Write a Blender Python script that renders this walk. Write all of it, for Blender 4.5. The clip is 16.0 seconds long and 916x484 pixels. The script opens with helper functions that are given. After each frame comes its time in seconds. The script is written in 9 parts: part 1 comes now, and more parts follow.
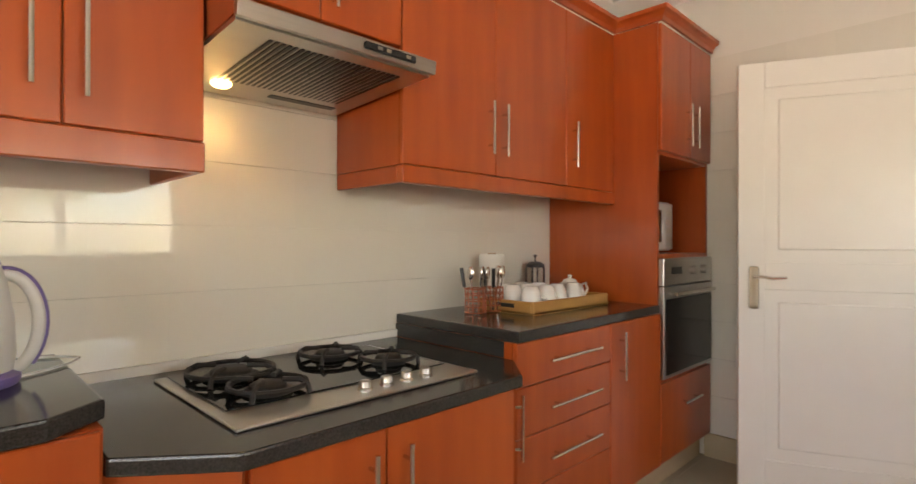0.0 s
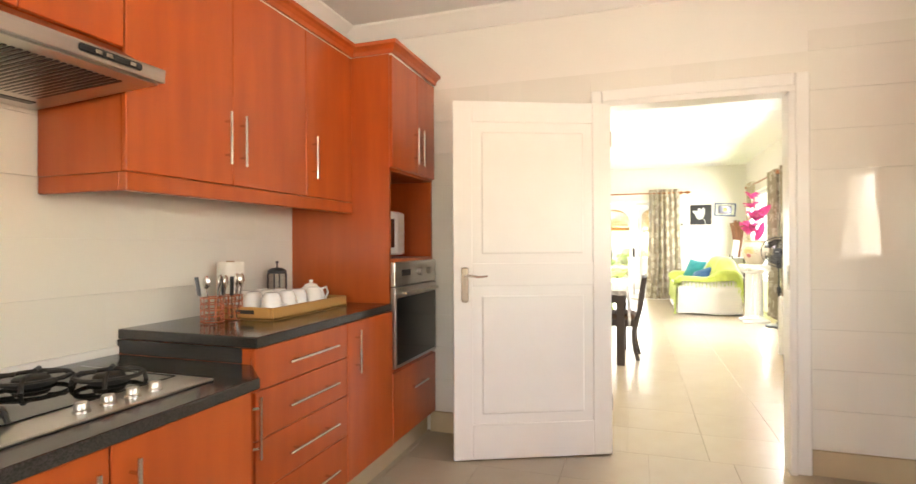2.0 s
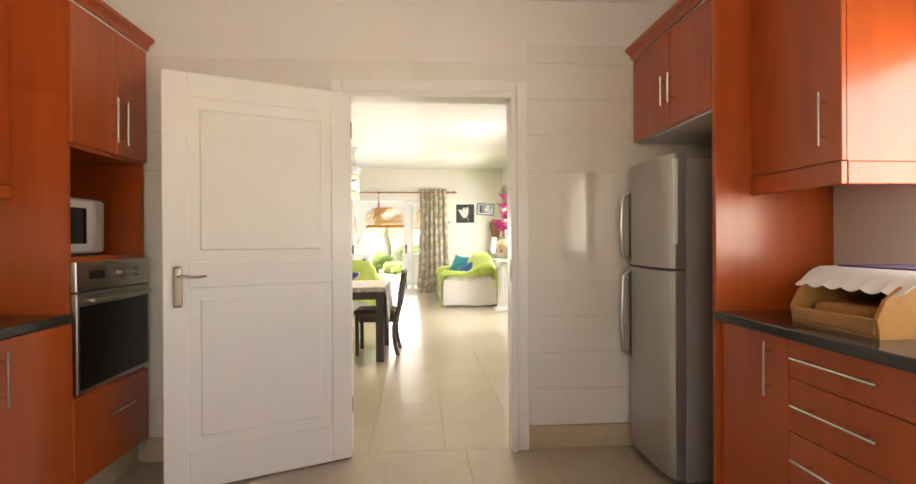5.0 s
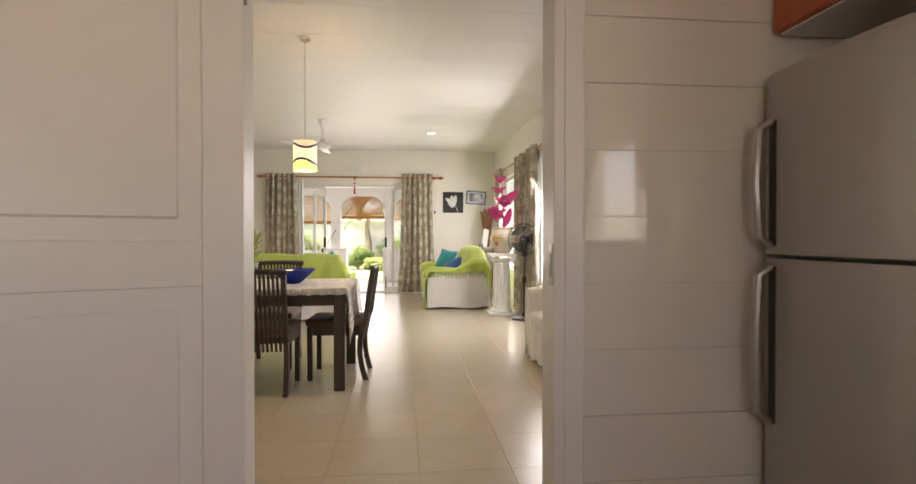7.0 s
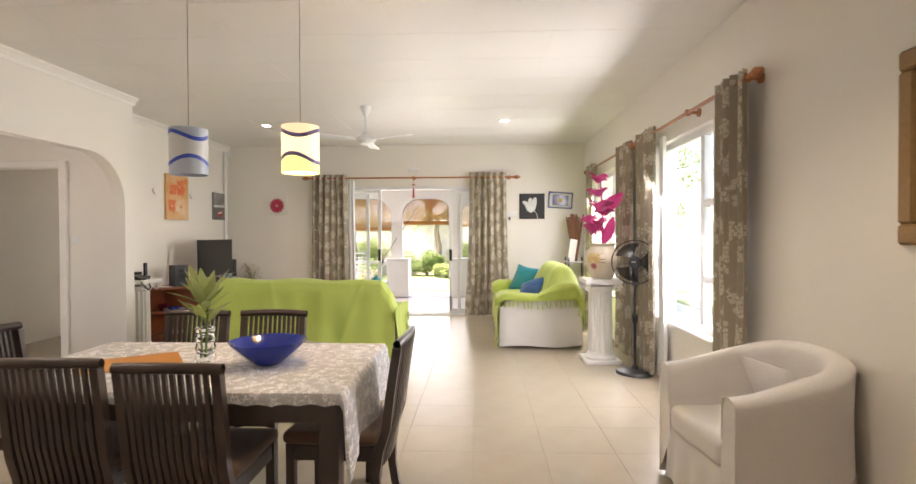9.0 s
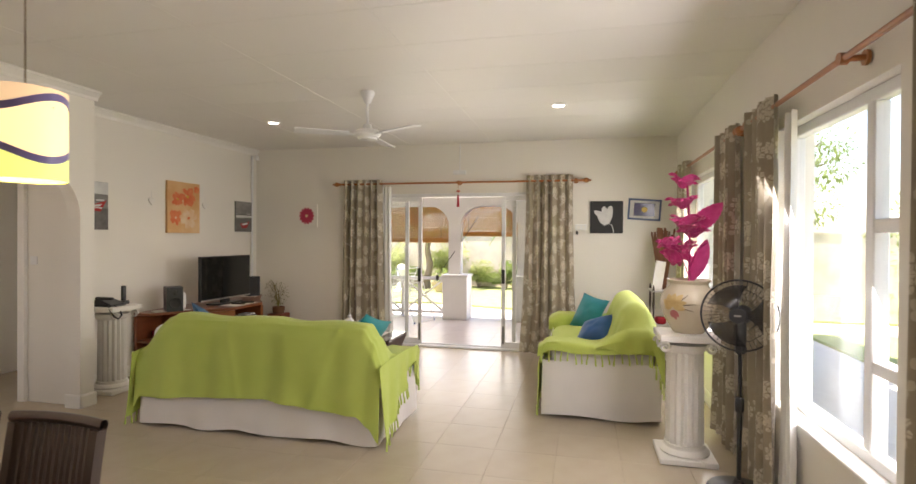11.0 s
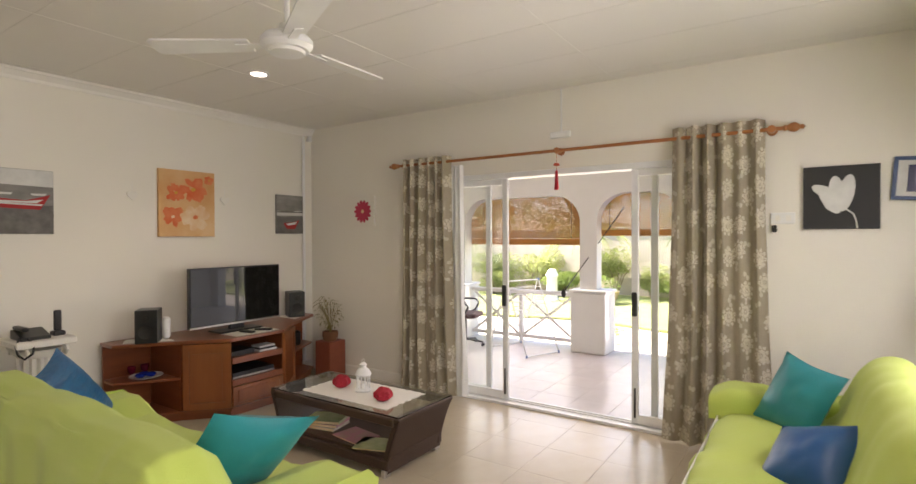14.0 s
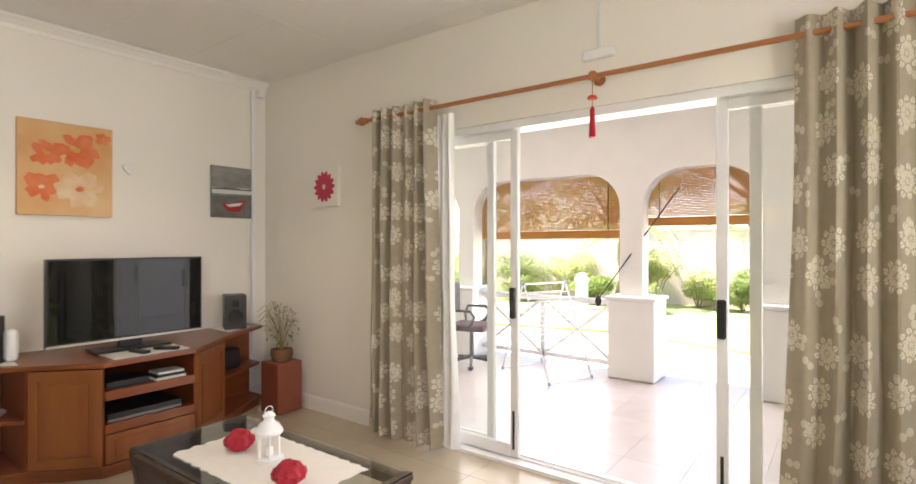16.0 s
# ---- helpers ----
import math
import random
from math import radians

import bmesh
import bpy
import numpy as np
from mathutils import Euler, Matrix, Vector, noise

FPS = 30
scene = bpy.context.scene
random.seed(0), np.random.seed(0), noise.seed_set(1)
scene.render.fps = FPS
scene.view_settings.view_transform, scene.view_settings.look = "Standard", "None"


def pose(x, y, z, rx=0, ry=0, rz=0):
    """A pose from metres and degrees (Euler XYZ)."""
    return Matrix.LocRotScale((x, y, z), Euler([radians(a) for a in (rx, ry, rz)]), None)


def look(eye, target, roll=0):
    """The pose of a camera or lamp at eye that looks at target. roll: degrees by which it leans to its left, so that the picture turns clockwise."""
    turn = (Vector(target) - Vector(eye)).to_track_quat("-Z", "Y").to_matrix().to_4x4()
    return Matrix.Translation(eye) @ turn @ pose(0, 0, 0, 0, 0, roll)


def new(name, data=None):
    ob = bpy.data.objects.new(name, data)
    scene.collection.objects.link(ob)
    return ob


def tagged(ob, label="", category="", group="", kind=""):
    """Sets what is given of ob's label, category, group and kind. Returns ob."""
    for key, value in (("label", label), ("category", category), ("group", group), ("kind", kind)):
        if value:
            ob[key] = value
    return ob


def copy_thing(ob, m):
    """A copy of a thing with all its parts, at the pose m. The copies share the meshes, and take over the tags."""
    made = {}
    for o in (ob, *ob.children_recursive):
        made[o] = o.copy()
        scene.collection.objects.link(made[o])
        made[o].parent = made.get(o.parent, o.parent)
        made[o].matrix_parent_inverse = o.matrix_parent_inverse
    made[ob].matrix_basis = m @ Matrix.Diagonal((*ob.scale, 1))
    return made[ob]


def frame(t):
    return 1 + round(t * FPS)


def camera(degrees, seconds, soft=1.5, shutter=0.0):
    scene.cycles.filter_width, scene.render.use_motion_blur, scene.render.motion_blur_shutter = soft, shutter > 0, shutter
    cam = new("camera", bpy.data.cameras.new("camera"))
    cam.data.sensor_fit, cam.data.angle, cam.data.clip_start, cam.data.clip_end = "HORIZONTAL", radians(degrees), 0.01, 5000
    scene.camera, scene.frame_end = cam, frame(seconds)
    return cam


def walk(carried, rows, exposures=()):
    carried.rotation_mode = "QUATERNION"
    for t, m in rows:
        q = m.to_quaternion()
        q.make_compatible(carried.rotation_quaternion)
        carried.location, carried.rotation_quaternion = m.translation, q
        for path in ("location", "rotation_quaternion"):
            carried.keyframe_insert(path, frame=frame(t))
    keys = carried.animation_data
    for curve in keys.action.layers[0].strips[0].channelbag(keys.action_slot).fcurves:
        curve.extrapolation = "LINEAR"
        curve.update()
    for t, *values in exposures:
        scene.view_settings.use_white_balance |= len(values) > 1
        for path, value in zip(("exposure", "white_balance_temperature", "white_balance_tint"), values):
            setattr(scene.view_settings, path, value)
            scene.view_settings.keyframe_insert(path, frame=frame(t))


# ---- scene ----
cam = camera(81.7, 16.0, shutter=0.25)
PATH = [
    (0, (0.635, 0.184, 1.212), (2.046, 1.601, 1.217), 0.1),
    (0.5, (0.605, 0.168, 1.219), (2.192, 1.385, 1.227), 0.0),
    (1, (0.592, 0.124, 1.231), (2.299, 1.166, 1.236), -0.1),
    (1.5, (0.555, 0.086, 1.236), (2.368, 0.93, 1.238), -0.1),
    (2, (0.498, 0.033, 1.238), (2.393, 0.674, 1.247), -0.3),
    (2.5, (0.465, -0.019, 1.25), (2.417, 0.42, 1.258), -0.2),
    (3, (0.439, -0.05, 1.25), (2.425, 0.186, 1.256), -0.5),
    (3.5, (0.443, -0.071, 1.244), (2.441, 0.023, 1.25), -0.5),
    (4, (0.468, -0.096, 1.24), (2.468, -0.126, 1.242), -0.6),
    (4.2, (0.487, -0.125, 1.236), (2.487, -0.179, 1.237), -0.6),
    (6.3, (1.529, -0.251, 1.161), (3.515, -0.487, 1.146), 0.1),
    (6.5, (1.697, -0.257, 1.141), (3.684, -0.485, 1.125), -0.1),
    (7, (2.151, -0.281, 1.134), (4.14, -0.481, 1.116), -0.0),
    (7.5, (2.677, -0.326, 1.143), (4.672, -0.465, 1.12), -0.2),
    (8, (3.16, -0.329, 1.192), (5.159, -0.405, 1.167), -0.2),
    (8.5, (3.63, -0.353, 1.276), (5.63, -0.342, 1.251), -0.1),
    (9, (4.057, -0.401, 1.379), (6.055, -0.317, 1.351), -0.2),
    (9.2, (4.223, -0.427, 1.424), (6.219, -0.314, 1.387), -0.1),
    (11.3, (6.034, -1.044, 1.585), (7.961, -0.51, 1.561), 0.0),
    (11.5, (6.212, -1.071, 1.602), (8.125, -0.487, 1.568), -0.3),
    (12, (6.697, -1.134, 1.625), (8.573, -0.443, 1.592), -0.2),
    (12.5, (7.192, -1.181, 1.629), (9.028, -0.387, 1.597), -0.3),
    (13, (7.654, -1.18, 1.633), (9.456, -0.313, 1.6), -0.3),
    (13.5, (8.164, -1.185, 1.633), (9.909, -0.21, 1.597), -0.3),
    (14, (8.658, -1.108, 1.597), (10.323, 0.0, 1.577), -0.2),
    (14.5, (9.072, -1.006, 1.572), (10.653, 0.219, 1.553), -0.3),
    (15, (9.514, -0.848, 1.52), (11.042, 0.443, 1.511), -0.3),
    (15.5, (9.784, -0.618, 1.504), (11.334, 0.646, 1.484), -0.2),
    (16, (10.168, -0.425, 1.418), (11.773, 0.769, 1.422), 0.0),
]
EXPOSURES = [(0.0, 3.3, 7100, 12), (0.7, 3.5, 7100, 12), (1.5, 3.81, 7100, 12), (2.5, 3.96, 7150, 12), (3.5, 3.73, 7150, 12), (4.2, 3.51, 7150, 12), (6.4, 2.6, 7120, 19), (7.0, 2.45, 7070, 20), (7.5, 2.52, 7020, 21), (9.0, 2.63, 6820, 22), (11.3, 2.08, 7180, 22), (14.0, 2.15, 7130, 22), (15.0, 2.45, 7030, 22), (16.0, 2.7, 6930, 21)]
walk(cam, [(t, look(eye, target, roll)) for t, eye, target, roll in PATH], EXPOSURES)

# ---- light ----
SUN_ELEVATION, SUN_AZIMUTH = radians(62), radians(-15)
world = bpy.data.worlds.new("sky")
scene.world = world
world.use_nodes = True
sky = world.node_tree.nodes.new("ShaderNodeTexSky")
sky.sky_type, sky.sun_disc = "NISHITA", False
sky.sun_elevation, sky.sun_rotation = SUN_ELEVATION, SUN_AZIMUTH
world.node_tree.links.new(sky.outputs[0], world.node_tree.nodes["Background"].inputs[0])
world.node_tree.nodes["Background"].inputs[1].default_value = 0.15


def lamp(name, kind, m, energy, colour=(1, 1, 1), **more):
    data = bpy.data.lights.new(name, kind)
    data.energy, data.color = energy, colour
    if "size" in more:
        data.size = more["size"]
    if "size_y" in more:
        data.shape, data.size_y = "RECTANGLE", more["size_y"]
    if "radius" in more:
        data.shadow_soft_size = more["radius"]
    if "spot" in more:
        data.spot_size, data.spot_blend = radians(more["spot"]), 0.6
    ob = new(name, data)
    ob.matrix_world = m
    return ob


sun_way = Vector((math.sin(SUN_AZIMUTH) * math.cos(SUN_ELEVATION), math.cos(SUN_AZIMUTH) * math.cos(SUN_ELEVATION), math.sin(SUN_ELEVATION)))
sun = lamp("sun", "SUN", look(sun_way * 30, (0, 0, 0)), 5.0, (1.0, 0.95, 0.86))
sun.data.angle = radians(0.5)
# daylight in the openings
KDAY = (1.0, 0.87, 0.69)
DAY = (0.93, 0.97, 1.0)
lamp("window_daylight", "AREA", look((8.77, -2.205, 1.4), (8.77, 0, 0.6)), 16, DAY, size=1.2, size_y=1.6)
lamp("window_daylight", "AREA", look((11.6, -2.205, 1.4), (11.6, 0, 0.6)), 14, DAY, size=1.15, size_y=1.6)
lamp("door_daylight", "AREA", look((13.075, 0.7, 1.1), (10.0, 0.7, 0.9)), 3.2, DAY, size=2.8, size_y=2.0)
# added fill for the hall; no window is seen there
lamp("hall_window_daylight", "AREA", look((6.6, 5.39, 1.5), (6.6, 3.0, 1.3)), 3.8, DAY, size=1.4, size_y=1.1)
lamp("kitchen_window_daylight", "AREA", look((1.45, -2.03, 1.5), (1.45, 0, 1.75)), 2.0, KDAY, size=1.8, size_y=0.8)
lamp("kitchen_window_daylight", "AREA", look((-1.56, 0.0, 1.5), (0, 0.0, 1.7)), 2.25, KDAY, size=1.8, size_y=1.1)
# added fill to lift the bedroom doorway, set out of sight
lamp("bedroom_window_daylight", "AREA", look((11.68, 5.39, 1.5), (11.68, 4.0, 1.3)), 0.25, DAY, size=0.5, size_y=1.1)
lamp("veranda_daylight", "AREA", look((15.73, 1.2, 1.05), (13.0, 1.2, 0.9)), 15, (1.0, 0.98, 0.95), size=5.8, size_y=1.7)
WARM = (1.0, 0.72, 0.42)
# (5.95, 2.5) is an added, unseen light; both at 5.95 brighten the dining end
for at in ((11.16, -0.73), (11.3, 2.55), (5.95, -0.75), (5.95, 2.5)):
    lamp("downlight_bulb", "SPOT", look((*at, 2.85), (*at, 0)), 6 if at[0] > 9 else 11, (1.0, 0.88, 0.7), spot=125, radius=0.05)
lamp("pendant_bulb", "POINT", pose(6.98, 0.6, 1.85), 2, WARM, radius=0.04)
lamp("hood_bulb", "SPOT", look((1.26, 1.8, 1.70), (1.22, 1.9, 1.2)), 0.38, (1.0, 0.6, 0.22), spot=140, radius=0.02)

# ---- materials ----
def material(name, colour, rough=0.5, metal=0.0, second=None, scale=8.0, mix=0.5, bump=0.0, bump_scale=60.0, stretch=(1, 1, 1), spread=0.0, coat=0.0, rough_var=0.0, sheen=0.0):
    """A surface of two colours by noise at one scale, with fine relief at another; spread varies the brightness from piece to piece."""
    mat = bpy.data.materials.new(name)
    mat.use_nodes = True
    nt = mat.node_tree
    b = nt.nodes["Principled BSDF"]
    b.inputs["Roughness"].default_value, b.inputs["Metallic"].default_value = rough, metal
    b.inputs["Coat Weight"].default_value, b.inputs["Sheen Weight"].default_value = coat, sheen
    b.inputs["Coat Roughness"].default_value = 0.12
    tc = nt.nodes.new("ShaderNodeTexCoord")
    mp = nt.nodes.new("ShaderNodeMapping")
    mp.inputs["Scale"].default_value = stretch
    nt.links.new(tc.outputs["Object"], mp.inputs["Vector"])
    n = nt.nodes.new("ShaderNodeTexNoise")
    n.inputs["Scale"].default_value, n.inputs["Detail"].default_value = scale, 6
    nt.links.new(mp.outputs[0], n.inputs["Vector"])
    ramp = nt.nodes.new("ShaderNodeMapRange")
    ramp.inputs["From Min"].default_value, ramp.inputs["From Max"].default_value = 0.3, 0.7
    ramp.inputs["To Max"].default_value = mix
    nt.links.new(n.outputs[0], ramp.inputs["Value"])
    mixer = nt.nodes.new("ShaderNodeMix")
    mixer.data_type = "RGBA"
    mixer.inputs["A"].default_value = (*colour, 1)
    mixer.inputs["B"].default_value = (*(second or tuple(c * 0.86 for c in colour)), 1)
    nt.links.new(ramp.outputs[0], mixer.inputs["Factor"])
    out = mixer.outputs["Result"]
    if spread:
        info = nt.nodes.new("ShaderNodeObjectInfo")
        hsv = nt.nodes.new("ShaderNodeHueSaturation")
        mr = nt.nodes.new("ShaderNodeMapRange")
        mr.inputs["To Min"].default_value, mr.inputs["To Max"].default_value = 1 - spread, 1 + spread
        nt.links.new(info.outputs["Random"], mr.inputs["Value"])
        nt.links.new(mr.outputs[0], hsv.inputs["Value"])
        nt.links.new(out, hsv.inputs["Color"])
        out = hsv.outputs[0]
    nt.links.new(out, b.inputs["Base Color"])
    if bump or rough_var:
        n2 = nt.nodes.new("ShaderNodeTexNoise")
        n2.inputs["Scale"].default_value, n2.inputs["Detail"].default_value = bump_scale, 3
        nt.links.new(mp.outputs[0], n2.inputs["Vector"])
        if bump:
            bp = nt.nodes.new("ShaderNodeBump")
            bp.inputs["Strength"].default_value, bp.inputs["Distance"].default_value = bump, 0.01
            nt.links.new(n2.outputs[0], bp.inputs["Height"])
            nt.links.new(bp.outputs[0], b.inputs["Normal"])
        if rough_var:
            r2 = nt.nodes.new("ShaderNodeMapRange")
            r2.inputs["To Min"].default_value, r2.inputs["To Max"].default_value = max(0.02, rough - rough_var), rough + rough_var
            nt.links.new(n.outputs[0], r2.inputs["Value"])
            nt.links.new(r2.outputs[0], b.inputs["Roughness"])
    return mat


def emitter(name, colour, strength):
    mat = bpy.data.materials.new(name)
    mat.use_nodes = True
    b = mat.node_tree.nodes["Principled BSDF"]
    b.inputs["Base Color"].default_value = (*colour, 1)
    b.inputs["Emission Color"].default_value, b.inputs["Emission Strength"].default_value = (*colour, 1), strength
    return mat


def translucent(mat, amount, colour):
    """Lets some light through the thin pieces of a material."""
    nt = mat.node_tree
    out, b = nt.nodes["Material Output"], nt.nodes["Principled BSDF"]
    t, mx = nt.nodes.new("ShaderNodeBsdfTranslucent"), nt.nodes.new("ShaderNodeMixShader")
    t.inputs["Color"].default_value, mx.inputs[0].default_value = (*colour, 1), amount
    nt.links.new(b.outputs[0], mx.inputs[1])
    nt.links.new(t.outputs[0], mx.inputs[2])
    nt.links.new(mx.outputs[0], out.inputs["Surface"])


def clear_glass(name, tint=(1, 1, 1), rough=0.0):
    mat = bpy.data.materials.new(name)
    mat.use_nodes = True
    b = mat.node_tree.nodes["Principled BSDF"]
    b.inputs["Base Color"].default_value = (*tint, 1)
    b.inputs["Roughness"].default_value, b.inputs["Transmission Weight"].default_value, b.inputs["IOR"].default_value = rough, 1.0, 1.45
    return mat


WALL = material("painted_plaster", (0.80, 0.77, 0.70), 0.55, second=(0.76, 0.72, 0.65), scale=1.3, mix=0.5, bump=0.05, bump_scale=90)
CEIL = material("ceiling_paint", (0.78, 0.76, 0.72), 0.5, second=(0.73, 0.70, 0.66), scale=0.9, mix=0.5, bump=0.02)
TRIM = material("gloss_white_paint", (0.82, 0.80, 0.75), 0.3, second=(0.77, 0.74, 0.69), scale=5, mix=0.4, bump=0.03, bump_scale=40)
FLOOR = material("cream_floor_tile", (0.45, 0.38, 0.285), 0.25, second=(0.41, 0.34, 0.25), scale=6, mix=0.7, spread=0.018, rough_var=0.05)
GROUT = material("tile_grout", (0.43, 0.36, 0.27), 0.8, scale=30)
TILE = material("glazed_wall_tile", (0.78, 0.75, 0.67), 0.035, second=(0.75, 0.71, 0.63), scale=3, mix=0.5, spread=0.015)
TILE_GROUT = material("wall_tile_grout", (0.66, 0.61, 0.52), 0.8, scale=30)
PLINTH = material("beige_plinth_tile", (0.56, 0.45, 0.29), 0.2, second=(0.5, 0.4, 0.26), scale=9)
WOOD = material("orange_cherry_wood", (0.475, 0.090, 0.015), 0.3, second=(0.37, 0.062, 0.010), scale=2.2, mix=0.9, bump=0.03, bump_scale=50, stretch=(6, 6, 0.7), coat=0.25, rough_var=0.05)
# WOOD in a darker tone, for niche backs and the steel hood's brown reflection
WOOD_DARK = material("darker_cherry_wood", (0.26, 0.055, 0.014), 0.45, second=(0.2, 0.04, 0.012), scale=3, stretch=(5, 5, 0.8))
GRANITE = material("black_granite", (0.020, 0.019, 0.018), 0.13, second=(0.07, 0.065, 0.06), scale=220, mix=0.6)
STEEL = material("brushed_steel", (0.55, 0.53, 0.50), 0.3, 1.0, second=(0.45, 0.43, 0.4), scale=3, stretch=(1, 1, 40), rough_var=0.06)
FRIDGE = material("silver_fridge_enamel", (0.46, 0.45, 0.43), 0.33, 0.75, second=(0.42, 0.41, 0.39), scale=2, rough_var=0.05)
CHROME = material("satin_chrome", (0.72, 0.69, 0.64), 0.22, 1.0, scale=20)
BRONZE = material("antique_nickel", (0.42, 0.36, 0.28), 0.3, 1.0, scale=20)
BLACK = material("black_plastic", (0.014, 0.014, 0.015), 0.35, second=(0.022, 0.022, 0.023), scale=20)
IRON = material("cast_iron", (0.012, 0.011, 0.010), 0.6, second=(0.03, 0.027, 0.024), scale=60, bump=0.15)
DARKGLASS = material("dark_glass", (0.008, 0.009, 0.009), 0.03, scale=2)
WHITE_PLASTIC = material("white_plastic", (0.8, 0.8, 0.79), 0.3, scale=12)
CERAMIC = material("white_ceramic", (0.82, 0.80, 0.76), 0.12, scale=10)
WENGE = material("dark_stained_wood", (0.045, 0.030, 0.024), 0.35, second=(0.065, 0.042, 0.032), scale=3, mix=0.8, stretch=(8, 8, 1), bump=0.05, coat=0.2)
SUEDE = material("brown_suede", (0.17, 0.10, 0.06), 0.85, second=(0.12, 0.07, 0.045), scale=14, bump=0.2, bump_scale=180, sheen=0.3)
LIME = material("lime_cotton_throw", (0.50, 0.60, 0.13), 0.85, second=(0.44, 0.55, 0.10), scale=3, mix=0.8, bump=0.35, bump_scale=260, sheen=0.15)
SLIP = material("white_cotton_slipcover", (0.80, 0.77, 0.73), 0.9, second=(0.74, 0.71, 0.67), scale=5, bump=0.3, bump_scale=140)
TEAL = material("teal_satin", (0.004, 0.24, 0.27), 0.42, second=(0.003, 0.18, 0.21), scale=6, sheen=0.04, bump=0.05)
BLUE = material("blue_satin", (0.005, 0.09, 0.27), 0.42, second=(0.004, 0.06, 0.20), scale=6, sheen=0.04, bump=0.05)
TVWOOD = material("mahogany_veneer", (0.25, 0.070, 0.022), 0.3, second=(0.18, 0.045, 0.015), scale=2.4, mix=0.9, stretch=(1, 1, 9), coat=0.3)
TVDOOR = material("honey_wood_panel", (0.29, 0.092, 0.027), 0.3, second=(0.22, 0.065, 0.02), scale=2.4, mix=0.9, stretch=(7, 7, 0.8), coat=0.3)
WICKER = material("brown_synthetic_rattan", (0.060, 0.030, 0.018), 0.5, second=(0.035, 0.017, 0.011), scale=90, mix=0.9)
ALU = material("white_powder_coat", (0.80, 0.80, 0.80), 0.35, scale=6)
PLASTER_W = material("white_gesso", (0.80, 0.78, 0.73), 0.6, second=(0.74, 0.71, 0.66), scale=20, bump=0.08)
RODWOOD = material("varnished_pine", (0.40, 0.15, 0.045), 0.35, second=(0.32, 0.11, 0.03), scale=6, stretch=(1, 1, 1), coat=0.2)


def thin_pane(name):
    """Thin flat window glass: clear, glossier at a slant."""
    mat = bpy.data.materials.new(name)
    mat.use_nodes = True
    nt = mat.node_tree
    out = nt.nodes["Material Output"]
    nt.nodes.remove(nt.nodes["Principled BSDF"])
    clear, gloss, mx, fr = (nt.nodes.new(k) for k in ("ShaderNodeBsdfTransparent", "ShaderNodeBsdfGlossy", "ShaderNodeMixShader", "ShaderNodeLayerWeight"))
    clear.inputs[0].default_value, gloss.inputs["Roughness"].default_value = (0.98, 0.99, 0.98, 1), 0.0
    steep, gain = nt.nodes.new("ShaderNodeMath"), nt.nodes.new("ShaderNodeMath")
    steep.operation, gain.operation = "POWER", "MULTIPLY_ADD"
    steep.inputs[1].default_value, gain.inputs[1].default_value, gain.inputs[2].default_value = 5.0, 0.5, 0.025
    nt.links.new(fr.outputs["Facing"], steep.inputs[0])
    nt.links.new(steep.outputs[0], gain.inputs[0])
    nt.links.new(gain.outputs[0], mx.inputs[0])
    nt.links.new(clear.outputs[0], mx.inputs[1])
    nt.links.new(gloss.outputs[0], mx.inputs[2])
    nt.links.new(mx.outputs[0], out.inputs["Surface"])
    return mat


GLASS = thin_pane("window_glass")
TABLE_GLASS = clear_glass("table_glass", (0.92, 0.98, 0.95))
VASE_GLASS = clear_glass("vase_glass", (0.95, 0.98, 0.96))
MIRROR = material("mirror_silver", (0.9, 0.9, 0.9), 0.01, 1.0, scale=1)
GILT = material("gilt_wood", (0.30, 0.17, 0.05), 0.42, 0.25, second=(0.2, 0.11, 0.035), scale=40, bump=0.3, bump_scale=80)
SHEER = material("sheer_white_voile", (0.8, 0.8, 0.78), 0.9, scale=10)
# the unlit bedroom's dimness is painted into this wall colour
DIM_WALL = material("dim_bedroom_wall", (0.58, 0.55, 0.42), 0.7, scale=3)


# ---- builders ----
ORIGIN = {}


def box(bm, x0, x1, y0, y1, z0, z1, bevel=0.0, segments=1, m=None):
    made = bmesh.ops.create_cube(bm, size=1.0)["verts"]
    for v in made:
        v.co = Vector(((x0 + x1) / 2 + v.co.x * (x1 - x0), (y0 + y1) / 2 + v.co.y * (y1 - y0), (z0 + z1) / 2 + v.co.z * (z1 - z0)))
    if bevel:
        edges = {e for v in made for e in v.link_edges}
        made = list({v for v in bmesh.ops.bevel(bm, geom=list(edges), offset=bevel, segments=segments, affect="EDGES", profile=0.6)["verts"]} | {v for v in made if v.is_valid})
    if m is not None:
        bmesh.ops.transform(bm, matrix=m, verts=made)
    return made


def boxes(*rows, bevel=0.0, m=None):
    bm = bmesh.new()
    for r in rows:
        box(bm, *r, bevel=bevel, m=m)
    return bm


def rod(bm, a, b, r0, r1=None, segments=10, caps=True):
    a, b = Vector(a), Vector(b)
    made = bmesh.ops.create_cone(bm, cap_ends=caps, segments=segments, radius1=r0, radius2=r0 if r1 is None else r1, depth=(b - a).length)["verts"]
    q = (b - a).to_track_quat("Z", "Y").to_matrix().to_4x4()
    bmesh.ops.transform(bm, matrix=Matrix.Translation((a + b) / 2) @ q, verts=made)
    return made


